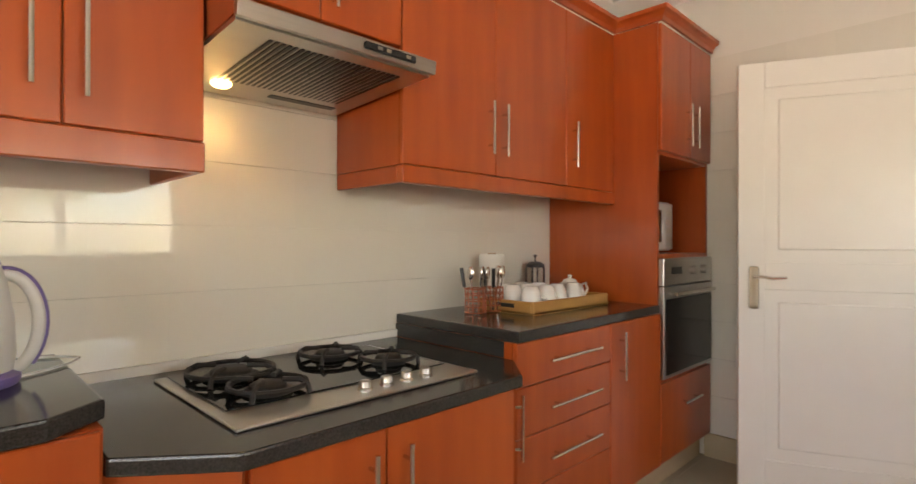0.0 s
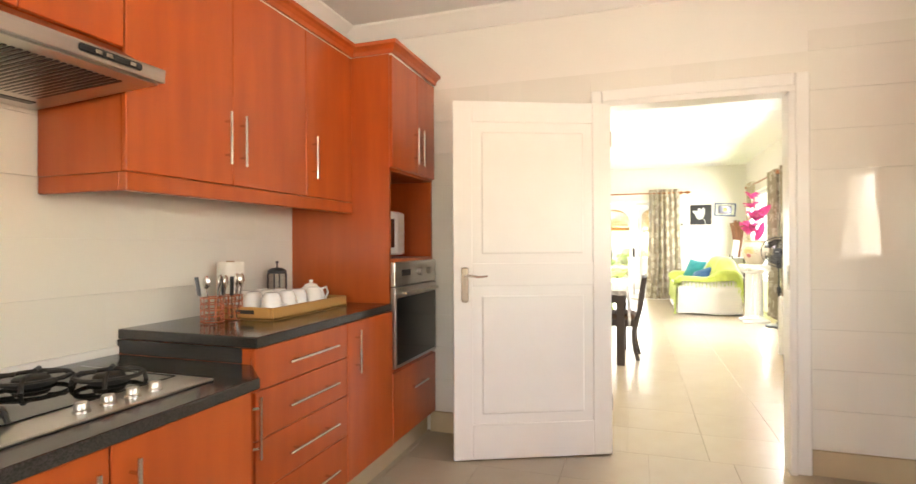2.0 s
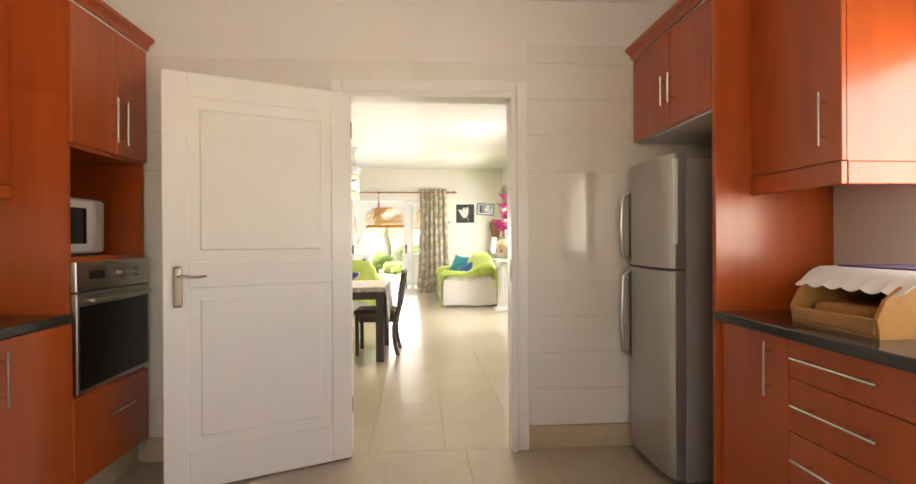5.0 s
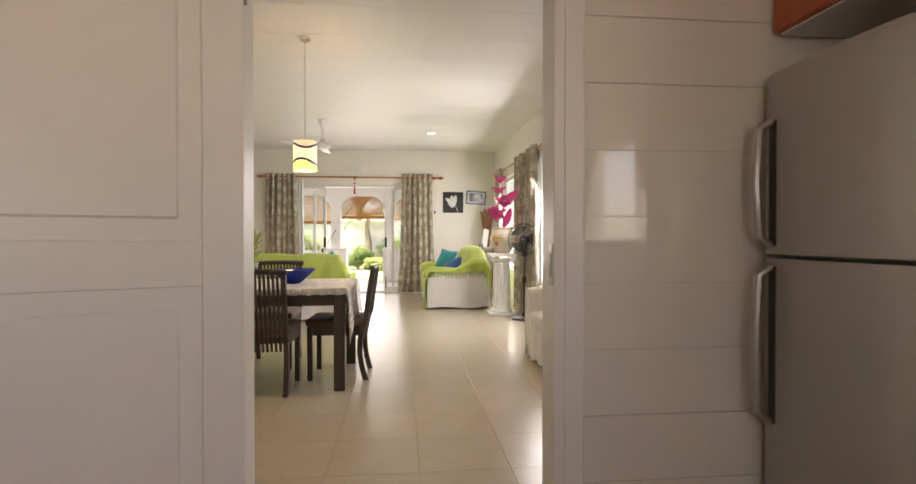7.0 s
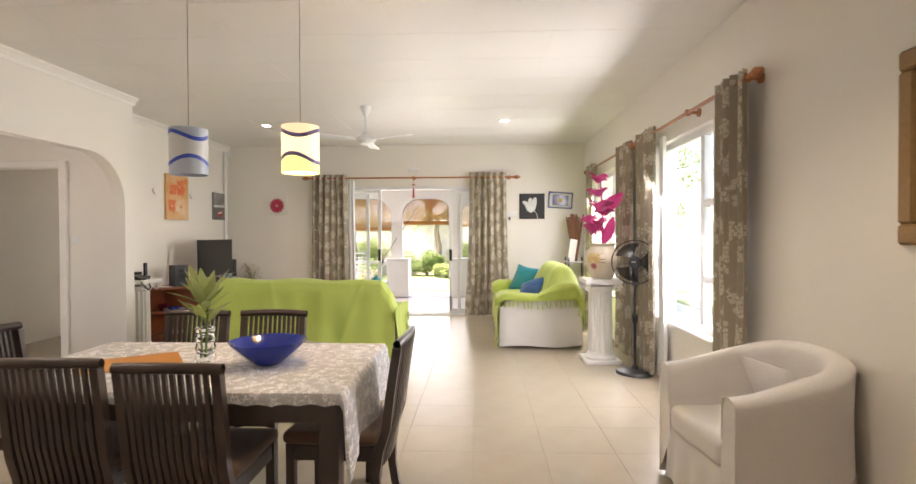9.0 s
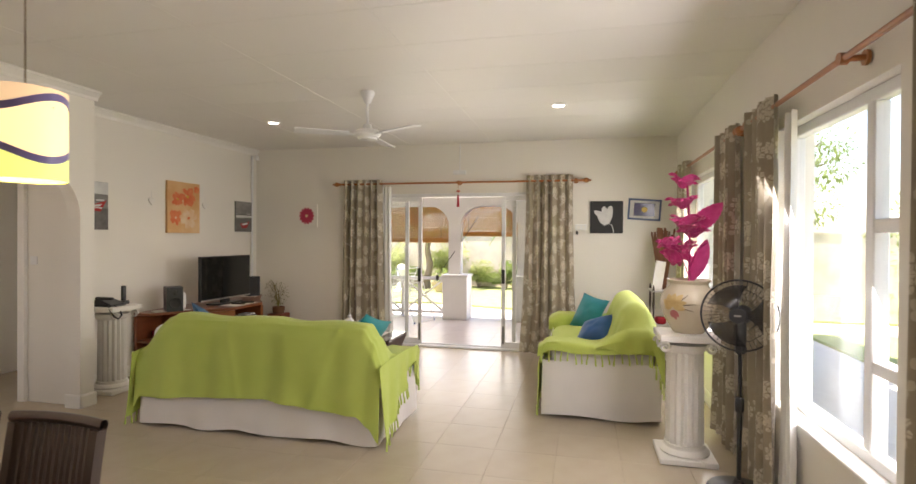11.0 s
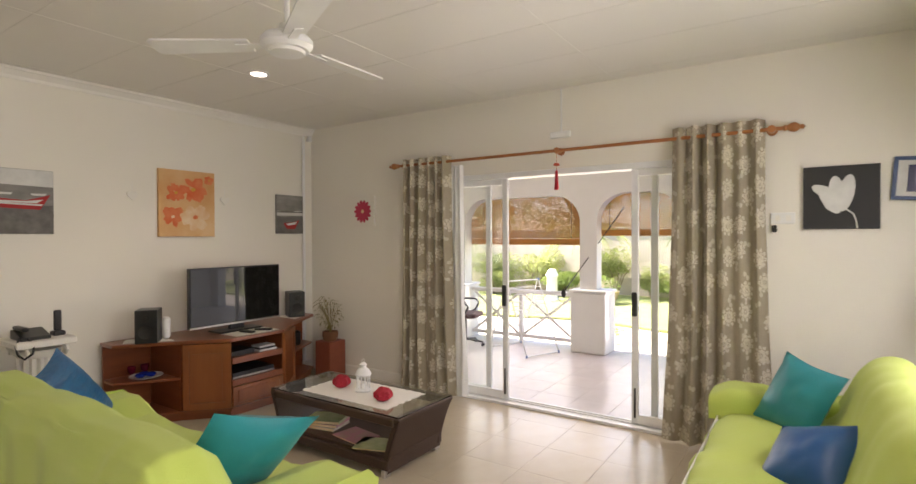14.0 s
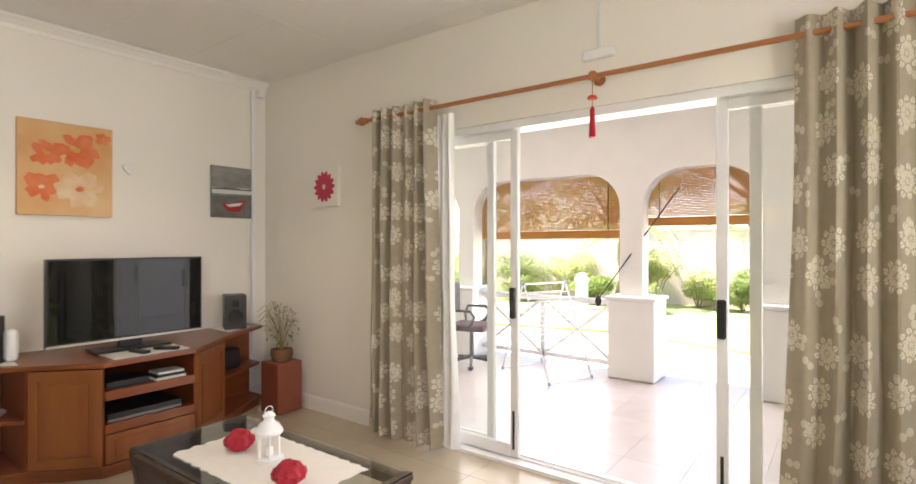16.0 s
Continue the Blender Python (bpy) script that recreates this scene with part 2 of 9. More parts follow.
def rods(*rows, segments=10):
    bm = bmesh.new()
    for r in rows:
        rod(bm, *r, segments=segments)
    return bm


def tube(bm, points, radius, segments=8, closed=False):
    """A round bar along points; radius may be a list."""
    pts = [Vector(p) for p in points]
    rings, n, side = [], len(pts), None
    for i, p in enumerate(pts):
        ahead = pts[(i + 1) % n] if closed or i < n - 1 else p
        back = pts[i - 1] if closed or i else p
        way = (ahead - back).normalized()
        if side is None:
            side = way.orthogonal().normalized()
        side = (side - way * side.dot(way)).normalized()
        up = way.cross(side)
        r = radius[i] if isinstance(radius, (list, tuple)) else radius
        rings.append([bm.verts.new(p + r * (math.cos(a) * side + math.sin(a) * up)) for a in (2 * math.pi * k / segments for k in range(segments))])
    for i in range(n if closed else n - 1):
        a, b = rings[i], rings[(i + 1) % n]
        for k in range(segments):
            bm.faces.new((a[k], a[(k + 1) % segments], b[(k + 1) % segments], b[k]))
    if not closed:
        bm.faces.new(rings[0][::-1])
        bm.faces.new(rings[-1])


def lathe(bm, profile, centre=(0, 0, 0), segments=24, flute=0, flute_depth=0.0, lean=None):
    """A turned shape from (radius, height) pairs; ends with radius 0 are closed."""
    c = Vector(centre)
    rings = []
    for r, h in profile:
        if r <= 1e-6:
            rings.append([bm.verts.new(c + Vector((0, 0, h)))])
        else:
            ring = []
            for k in range(segments):
                a = 2 * math.pi * k / segments
                rr = r * (1 - flute_depth * (0.5 + 0.5 * math.cos(flute * a))) if flute else r
                ring.append(bm.verts.new(c + Vector((rr * math.cos(a), rr * math.sin(a), h))))
            rings.append(ring)
    for a, b in zip(rings, rings[1:]):
        for k in range(segments):
            k2 = (k + 1) % segments
            if len(a) == 1 and len(b) == 1:
                continue
            if len(a) == 1:
                bm.faces.new((a[0], b[k2], b[k]))
            elif len(b) == 1:
                bm.faces.new((a[k], a[k2], b[0]))
            else:
                bm.faces.new((a[k], a[k2], b[k2], b[k]))
    return bm


def turned(profile, centre=(0, 0, 0), segments=24, **more):
    return lathe(bmesh.new(), profile, centre, segments, **more)


def sheet(fn, nu, nv, thick=0.0):
    """A surface fn(u, v) with u and v from 0 to 1, thickened where asked."""
    bm = bmesh.new()
    pts = [[Vector(fn(i / nu, j / nv)) for j in range(nv + 1)] for i in range(nu + 1)]
    grid = [[bm.verts.new(p) for p in row] for row in pts]
    for i in range(nu):
        for j in range(nv):
            bm.faces.new((grid[i][j], grid[i + 1][j], grid[i + 1][j + 1], grid[i][j + 1]))
    if thick:
        def inward(i, j):
            du = pts[min(i + 1, nu)][j] - pts[max(i - 1, 0)][j]
            dv = pts[i][min(j + 1, nv)] - pts[i][max(j - 1, 0)]
            n = du.cross(dv)
            return n.normalized() * thick if n.length > 1e-9 else Vector((0, 0, thick))
        back = [[bm.verts.new(pts[i][j] - inward(i, j)) for j in range(nv + 1)] for i in range(nu + 1)]
        for i in range(nu):
            for j in range(nv):
                bm.faces.new((back[i][j], back[i][j + 1], back[i + 1][j + 1], back[i + 1][j]))
        rim = [(i, 0) for i in range(nu)] + [(nu, j) for j in range(nv)] + [(i, nv) for i in range(nu, 0, -1)] + [(0, j) for j in range(nv, 0, -1)]
        for (i, j), (k, l) in zip(rim, rim[1:] + rim[:1]):
            bm.faces.new((grid[i][j], back[i][j], back[k][l], grid[k][l]))
    return bm


def prism(bm, outline, axis, a, b):
    """A flat outline of pairs, pushed along x, y or z from a to b. The pairs are the other two axes in order."""
    def place(p, w):
        return {"x": (w, p[0], p[1]), "y": (p[0], w, p[1]), "z": (p[0], p[1], w)}[axis]
    lo, hi = [bm.verts.new(place(p, a)) for p in outline], [bm.verts.new(place(p, b)) for p in outline]
    bm.faces.new(lo), bm.faces.new(hi[::-1])
    n = len(outline)
    for k in range(n):
        bm.faces.new((lo[k], hi[k], hi[(k + 1) % n], lo[(k + 1) % n]))
    bmesh.ops.recalc_face_normals(bm, faces=bm.faces[:])
    return bm


def prismed(outline, axis, a, b, bevel=0.0):
    bm = prism(bmesh.new(), outline, axis, a, b)
    if bevel:
        bmesh.ops.bevel(bm, geom=bm.edges[:], offset=bevel, segments=2, affect="EDGES", profile=0.6)
    return bm


def mesh_of(name, bm, mat, smooth=False):
    bmesh.ops.recalc_face_normals(bm, faces=bm.faces[:])
    me = bpy.data.meshes.new(name)
    if smooth:
        for f in bm.faces:
            f.smooth = True
        for e in bm.edges:
            if len(e.link_faces) == 2 and e.calc_face_angle(0) > 0.7:
                e.smooth = False
    bm.to_mesh(me)
    bm.free()
    for one in mat if isinstance(mat, (list, tuple)) else (mat,):
        me.materials.append(one)
    return me


def thing(name, label, category, at=(0, 0, 0), group=""):
    ob = tagged(new(name), label, category, group)
    ob.location = at
    ORIGIN[ob] = Vector(at)
    return ob


def part(name, bm, mat, parent, label="", smooth=False):
    """One mesh under a thing or under a part; bm is in world places."""
    bmesh.ops.translate(bm, verts=bm.verts[:], vec=-ORIGIN[parent])
    ob = new(name, mesh_of(name, bm, mat, smooth))
    ob.parent = parent
    ORIGIN[ob] = ORIGIN[parent]
    return tagged(ob, label)


def solo(name, bm, mat, label, category, at=(0, 0, 0), group="", smooth=False):
    bmesh.ops.translate(bm, verts=bm.verts[:], vec=-Vector(at))
    ob = tagged(new(name, mesh_of(name, bm, mat, smooth)), label, category, group)
    ob.location = at
    ORIGIN[ob] = Vector(at)
    return ob


def structure(name, bm, mat, label="", smooth=False):
    ob = tagged(new(name, mesh_of(name, bm, mat, smooth)), label, "", "", "structure")
    ORIGIN[ob] = Vector((0, 0, 0))
    return ob


def wobble(p, scale, amount, seed=0.0):
    return noise.noise(Vector(p) * scale + Vector((seed, seed * 1.7, seed * 0.3))) * amount


def uneven(bm, scale, amount, seed=0.0):
    for v in bm.verts:
        v.co += Vector((wobble(v.co, scale, amount, seed), wobble(v.co, scale, amount, seed + 9), wobble(v.co, scale, amount, seed + 21)))
    return bm

# ---- the rooms: living room, kitchen, hall, veranda ----
H, KH = 2.90, 2.74


def wall_with_holes(axis, a, b, s0, s1, z0, z1, holes):
    """A wall slab across axis x or y between a and b, running from s0 to s1, with rectangular holes (s, s, z, z)."""
    bm = bmesh.new()

    def slab(p0, p1, q0, q1):
        if p1 - p0 > 1e-4 and q1 - q0 > 1e-4:
            box(bm, *((a, b, p0, p1) if axis == "x" else (p0, p1, a, b)), q0, q1)
    at = s0
    for h0, h1, k0, k1 in sorted(holes):
        slab(at, h0, z0, z1)
        slab(h0, h1, z0, k0)
        slab(h0, h1, k1, z1)
        at = h1
    slab(at, s1, z0, z1)
    return bm


structure("wall_kitchen", wall_with_holes("x", 3.80, 3.865, -2.35, 5.4, 0, 2.98, [(-0.768, 0.223, 0, 2.078)]), WALL, "cream plastered wall with a doorway")
structure("wall_right", wall_with_holes("y", -2.35, -2.15, 3.865, 13.06, 0, 2.98, [(8.12, 9.42, 0.57, 2.24), (11.0, 12.2, 0.57, 2.24)]), WALL, "white wall with two windows")
structure("wall_far", wall_with_holes("x", 13.06, 13.25, -3.6, 6.2, 0, 2.98, [(-0.8, 2.23, 0, 2.2)]), WALL, "white wall with a wide sliding door")
structure("wall_left", boxes((9.78, 13.06, 3.97, 4.15, 0, 2.98)), WALL, "white wall behind the television")


def arch_outline(s0, s1, top, spring, radius_z, steps=10):
    """Points of an opening with flat head and rounded shoulders, from its right foot to its left foot."""
    rs = min((s1 - s0) / 2, radius_z * 1.25)
    pts = [(s1, 0.0), (s1, spring)]
    pts += [(s1 - rs + rs * math.cos(a), spring + (top - spring) * math.sin(a)) for a in (math.pi / 2 * k / steps for k in range(1, steps + 1))]
    pts += [(s0 + rs - rs * math.sin(a), spring + (top - spring) * math.cos(a)) for a in (math.pi / 2 * k / steps for k in range(steps))]
    return pts + [(s0, spring), (s0, 0.0)]


def arched_wall(axis, a, b, s_low, s_high, z_high, arches):
    outline = [(s_high, 0.0), (s_high, z_high), (s_low, z_high), (s_low, 0.0)]
    for opening in arches:
        outline += opening[::-1]
    return prism(bmesh.new(), outline, axis, a, b)


structure("wall_arch", arched_wall("y", 3.44, 3.58, 3.865, 9.78, 2.98, [arch_outline(7.0, 9.64, 2.225, 1.72, 0.42)]), WALL, "white partition with a round-shouldered arch")
structure("wall_hall_end", wall_with_holes("x", 9.70, 9.85, 3.58, 5.6, 0, 2.98, [(4.2, 5.02, 0, 2.13)]), WALL)
# hall and bedroom openings are unseen additions that carry the two fill lamps
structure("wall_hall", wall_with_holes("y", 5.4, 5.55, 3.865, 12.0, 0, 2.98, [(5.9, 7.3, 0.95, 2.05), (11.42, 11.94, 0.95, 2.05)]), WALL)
structure("wall_bedroom", boxes((12.0, 12.15, 4.15, 5.55, 0, 2.98)), DIM_WALL)
structure("wall_kitchen_left", boxes((-1.8, 3.80, 1.965, 2.15, 0, 2.98)), WALL)
structure("wall_kitchen_right", wall_with_holes("y", -2.2, -2.02, -1.8, 3.80, 0, 2.98, [(0.5, 2.4, 1.08, 1.95)]), WALL)
structure("wall_kitchen_back", wall_with_holes("x", -1.8, -1.62, -2.2, 2.15, 0, 2.98, [(-0.95, 0.95, 0.95, 2.1)]), WALL)

structure("floor_slab", boxes((-1.9, 13.25, -2.35, 5.55, -0.2, -0.006)), GROUT, "tile joints in the floor")


def panelled(x0, x1, y0, y1, z, dx, dy, gap):
    """Ceiling boards with narrow open joints, and the deck over them."""
    bm = boxes((x0, x1, y0, y1, z + 0.004, z + 0.08))
    x = x0
    while x < x1 - 0.01:
        y = y0
        while y < y1 - 0.01:
            box(bm, x + gap, min(x + dx, x1) - gap, y + gap, min(y + dy, y1) - gap, z + 0.0015, z + 0.0038)
            y += dy
        x += dx
    return bm


structure("ceiling", panelled(3.865, 13.06, -2.15, 5.4, H, 0.6, 1.2, 0.0024), CEIL, "white boarded ceiling with fine joints")
structure("ceiling_kitchen", boxes((-1.8, 3.80, -2.02, 1.965, KH, KH + 0.08)), CEIL)
structure("ceiling_bedroom", boxes((9.85, 12.15, 3.58, 5.55, H + 0.005, H + 0.06)), CEIL)
structure("roof_slab", boxes((-2.2, 13.25, -2.9, 6.2, 2.99, 3.15)), CEIL)

CORNICE = [(0, 0), (0.0, -0.085), (0.012, -0.085), (0.02, -0.06), (0.05, -0.025), (0.06, -0.02), (0.06, 0)]
COVE = [(0, 0), (0, -0.1), (0.015, -0.1), (0.03, -0.085), (0.085, -0.03), (0.1, -0.015), (0.1, 0)]


def moulding(profile, axis, s0, s1, at, side, z):
    """A run of moulding along x or y against the wall at that place; side is the way it stands out."""
    pts = [(at + side * p, z + q) for p, q in profile]
    return prism(bmesh.new(), pts, axis, s0, s1)


structure("cornice_left", moulding(CORNICE, "x", 9.78, 13.06, 3.969, -1, H), TRIM)
structure("cornice_arch", moulding(CORNICE, "x", 3.865, 9.80, 3.439, -1, H), TRIM)
structure("cornice_kitchen_far", moulding(COVE, "y", -2.02, 1.965, 3.799, -1, KH), TRIM)
structure("cornice_kitchen_left", moulding(COVE, "x", -1.6, 3.69, 1.964, -1, KH), TRIM)
structure("cornice_kitchen_right", moulding(COVE, "x", -1.6, 3.69, -2.019, 1, KH), TRIM)
structure("trim_kitchen_block", boxes((3.66, 3.698, -0.32, -0.24, KH - 0.13, KH - 0.001), bevel=0.004), TRIM)

SKIRT = [(0, 0), (0, 0.12), (0.008, 0.12), (0.014, 0.105), (0.014, 0)]
structure("baseboard_left", moulding(SKIRT, "x", 9.78, 13.06, 3.969, -1, 0), TRIM)
structure("baseboard_arch", moulding(SKIRT, "x", 9.64, 9.794, 3.439, -1, 0), TRIM)
structure("baseboard_arch_jamb", moulding(SKIRT, "y", 3.428, 3.6, 9.639, -1, 0), TRIM)
structure("baseboard_far", moulding(SKIRT, "y", 2.3, 3.955, 13.059, -1, 0), TRIM)
structure("baseboard_far_right", moulding(SKIRT, "y", -2.15, -0.88, 13.059, -1, 0), TRIM)
structure("baseboard_right", moulding(SKIRT, "x", 3.90, 13.04, -2.149, 1, 0), TRIM)
structure("baseboard_kitchen_far", boxes((3.775, 3.799, -2.02, -0.84, 0, 0.13), (3.775, 3.799, 0.30, 1.34, 0, 0.13)), PLINTH, "beige skirting tiles")

# kitchen doorway: lining, casing, open leaf
lining = structure("door_lining", boxes((3.735, 3.872, -0.768, -0.735, 0, 2.045), (3.735, 3.872, 0.19, 0.223, 0, 2.045), (3.735, 3.872, -0.768, 0.223, 2.045, 2.078), bevel=0.003), TRIM, "white painted door lining")
structure("door_casing", boxes((3.755, 3.799, -0.84, -0.772, 0, 2.15), (3.755, 3.799, 0.227, 0.29, 0, 2.15), (3.755, 3.799, -0.77, 0.225, 2.082, 2.15), bevel=0.006), TRIM)
structure("door_casing_living", boxes((3.866, 3.885, -0.84, -0.772, 0, 2.15), (3.866, 3.885, 0.227, 0.29, 0, 2.15), (3.866, 3.885, -0.77, 0.225, 2.082, 2.15), bevel=0.006), TRIM)
plate = part("strike_plate", boxes((3.738, 3.785, -0.736, -0.732, 0.985, 1.115), bevel=0.001), BRONZE, lining, "tarnished metal strike plate")
# black slab in place of the shade inside the latch hole
part("latch_hole", boxes((3.748, 3.772, -0.7335, -0.7312, 1.01, 1.085)), BLACK, plate)
structure("door_frame_hall", boxes((9.66, 9.699, 4.12, 4.2, 0, 2.2), (9.66, 9.699, 4.2, 5.1, 2.13, 2.2), bevel=0.004), TRIM)


def kitchen_door():
    angle = math.degrees(math.atan2(0.853, -0.386))
    door = tagged(new("door_1"), "open white two-panel door with a lever handle", "door", "", "structure")
    ORIGIN[door] = Vector((0, 0, 0))
    w, h = 0.93, 2.05
    core = boxes((0.0, w, -0.012, 0.012, 0, h))
    for r in ((0, 0.11, 0, h), (w - 0.11, w, 0, h), (0.11, w - 0.11, h - 0.12, h), (0.11, w - 0.11, 0.99, 1.12), (0.11, w - 0.11, 0, 0.2)):
        box(core, r[0], r[1], -0.02, 0.02, r[2], r[3], bevel=0.003)
    for z0, z1 in ((1.17, 1.88), (0.25, 0.94)):
        box(core, 0.16, w - 0.16, -0.019, 0.019, z0, z1, bevel=0.012)
    part("door_leaf", core, TRIM, door)
    for side in (-1, 1):
        plate = bmesh.new()
        box(plate, w - 0.085, w - 0.045, *sorted((side * 0.021, side * 0.03)), 0.9, 1.1, bevel=0.012, segments=2)
        p = part("handle_plate", plate, BRONZE, door, "tarnished metal backplate")
        lever = bmesh.new()
        tube(lever, [(w - 0.065, side * 0.028, 1.05), (w - 0.065, side * 0.06, 1.05), (w - 0.09, side * 0.065, 1.053), (w - 0.14, side * 0.065, 1.045), (w - 0.19, side * 0.062, 1.05)], [0.009, 0.008, 0.009, 0.008, 0.006])
        part("lever", lever, CHROME, p, "curved metal lever", True)
    for z in (0.25, 1.8):
        part("hinge", rods(((-0.006, 0.0, z), (-0.006, 0.0, z + 0.09), 0.007)), BRONZE, door)
    door.matrix_basis = pose(3.742, 0.185, 0.008, 0, 0, angle)


kitchen_door()


# ---- windows and sliding door ----
def casement(name, x0, x1, z0, z1, label):
    """A white window in the right wall: fixed light with a column of three small lights beside it."""
    w = tagged(new(name), label, "window", "", "structure")
    ORIGIN[w] = Vector((0, 0, 0))
    y0, y1, f = -2.28, -2.215, 0.06
    part("window_frame", boxes((x0, x1, y0, y1, z0, z0 + f), (x0, x1, y0, y1, z1 - f, z1), (x0, x0 + f, y0, y1, z0 + f, z1 - f), (x1 - f, x1, y0, y1, z0 + f, z1 - f), bevel=0.006), ALU, w)
    xm = x0 + 0.36
    part("mullion", boxes((xm - 0.035, xm + 0.035, y0, y1, z0 + f, z1 - f), bevel=0.006), ALU, w)
    za, zb = z0 + 0.44, z0 + 1.06
    for z in (za, zb):
        part("transom", boxes((x0 + f, xm - 0.036, y0, y1, z - 0.03, z + 0.03), bevel=0.006), ALU, w)
    for p0, p1, q0, q1 in ((xm + 0.035, x1 - f, z0 + f, z1 - f), (x0 + f, xm - 0.035, z0 + f, za - 0.03), (x0 + f, xm - 0.035, za + 0.03, zb - 0.03), (x0 + f, xm - 0.035, zb + 0.03, z1 - f)):
        pane = part("pane", boxes((p0, p1, -2.25, -2.245, q0, q1)), GLASS, w)
        pane.visible_shadow = False
    part("window_sill", boxes((x0 - 0.03, x1 + 0.03, -2.21, -2.12, z0 - 0.025, z0 + 0.004), bevel=0.006), TRIM, w)


casement("window_1", 8.12, 9.42, 0.57, 2.24, "white framed window beside a curtain")
casement("window_2", 11.0, 12.2, 0.57, 2.24, "white framed window behind the sofa")


def sliding_panel(name, door, x, y0, y1, handle_y=None):
    s, z0, z1 = 0.055, 0.03, 2.15
    leaf = part(name, boxes((x - 0.018, x + 0.018, y0, y0 + s, z0, z1), (x - 0.018, x + 0.018, y1 - s, y1, z0, z1), (x - 0.018, x + 0.018, y0 + s, y1 - s, z0, z0 + 0.08), (x - 0.018, x + 0.018, y0 + s, y1 - s, z1 - 0.055, z1), bevel=0.004), ALU, door)
    pane = part("pane", boxes((x - 0.003, x + 0.003, y0 + s, y1 - s, z0 + 0.08, z1 - 0.055)), GLASS, leaf)
    pane.visible_shadow = False
    if handle_y is not None:
        part("pull_handle", boxes((x - 0.045, x - 0.019, handle_y - 0.022, handle_y + 0.022, 0.93, 1.13), bevel=0.008), BLACK, leaf, "black plastic pull handle")
        part("edge_latch", boxes((x - 0.021, x - 0.0185, handle_y - 0.008, handle_y + 0.008, 0.08, 0.33)), BLACK, leaf)


sliding = tagged(new("door_2"), "white aluminium sliding glass door, pushed open", "sliding door", "", "structure")
ORIGIN[sliding] = Vector((0, 0, 0))
part("door_frame", boxes((13.08, 13.24, -0.8, -0.75, 0.03, 2.2), (13.08, 13.24, 2.18, 2.23, 0.03, 2.2), (13.08, 13.24, -0.75, 2.18, 2.15, 2.2), bevel=0.004), ALU, sliding)
part("track", boxes((13.07, 13.26, -0.8, 2.23, -0.006, 0.022), (13.15, 13.16, -0.8, 2.23, 0.022, 0.03), (13.2, 13.21, -0.8, 2.23, 0.022, 0.03)), ALU, sliding)
sliding_panel("fixed_panel", sliding, 13.205, 1.52, 2.18)
sliding_panel("fixed_panel", sliding, 13.205, -0.75, -0.01)
sliding_panel("sliding_panel", sliding, 13.155, 1.305, 1.99, 1.335)
sliding_panel("sliding_panel", sliding, 13.155, -0.55, 0.135, 0.107)


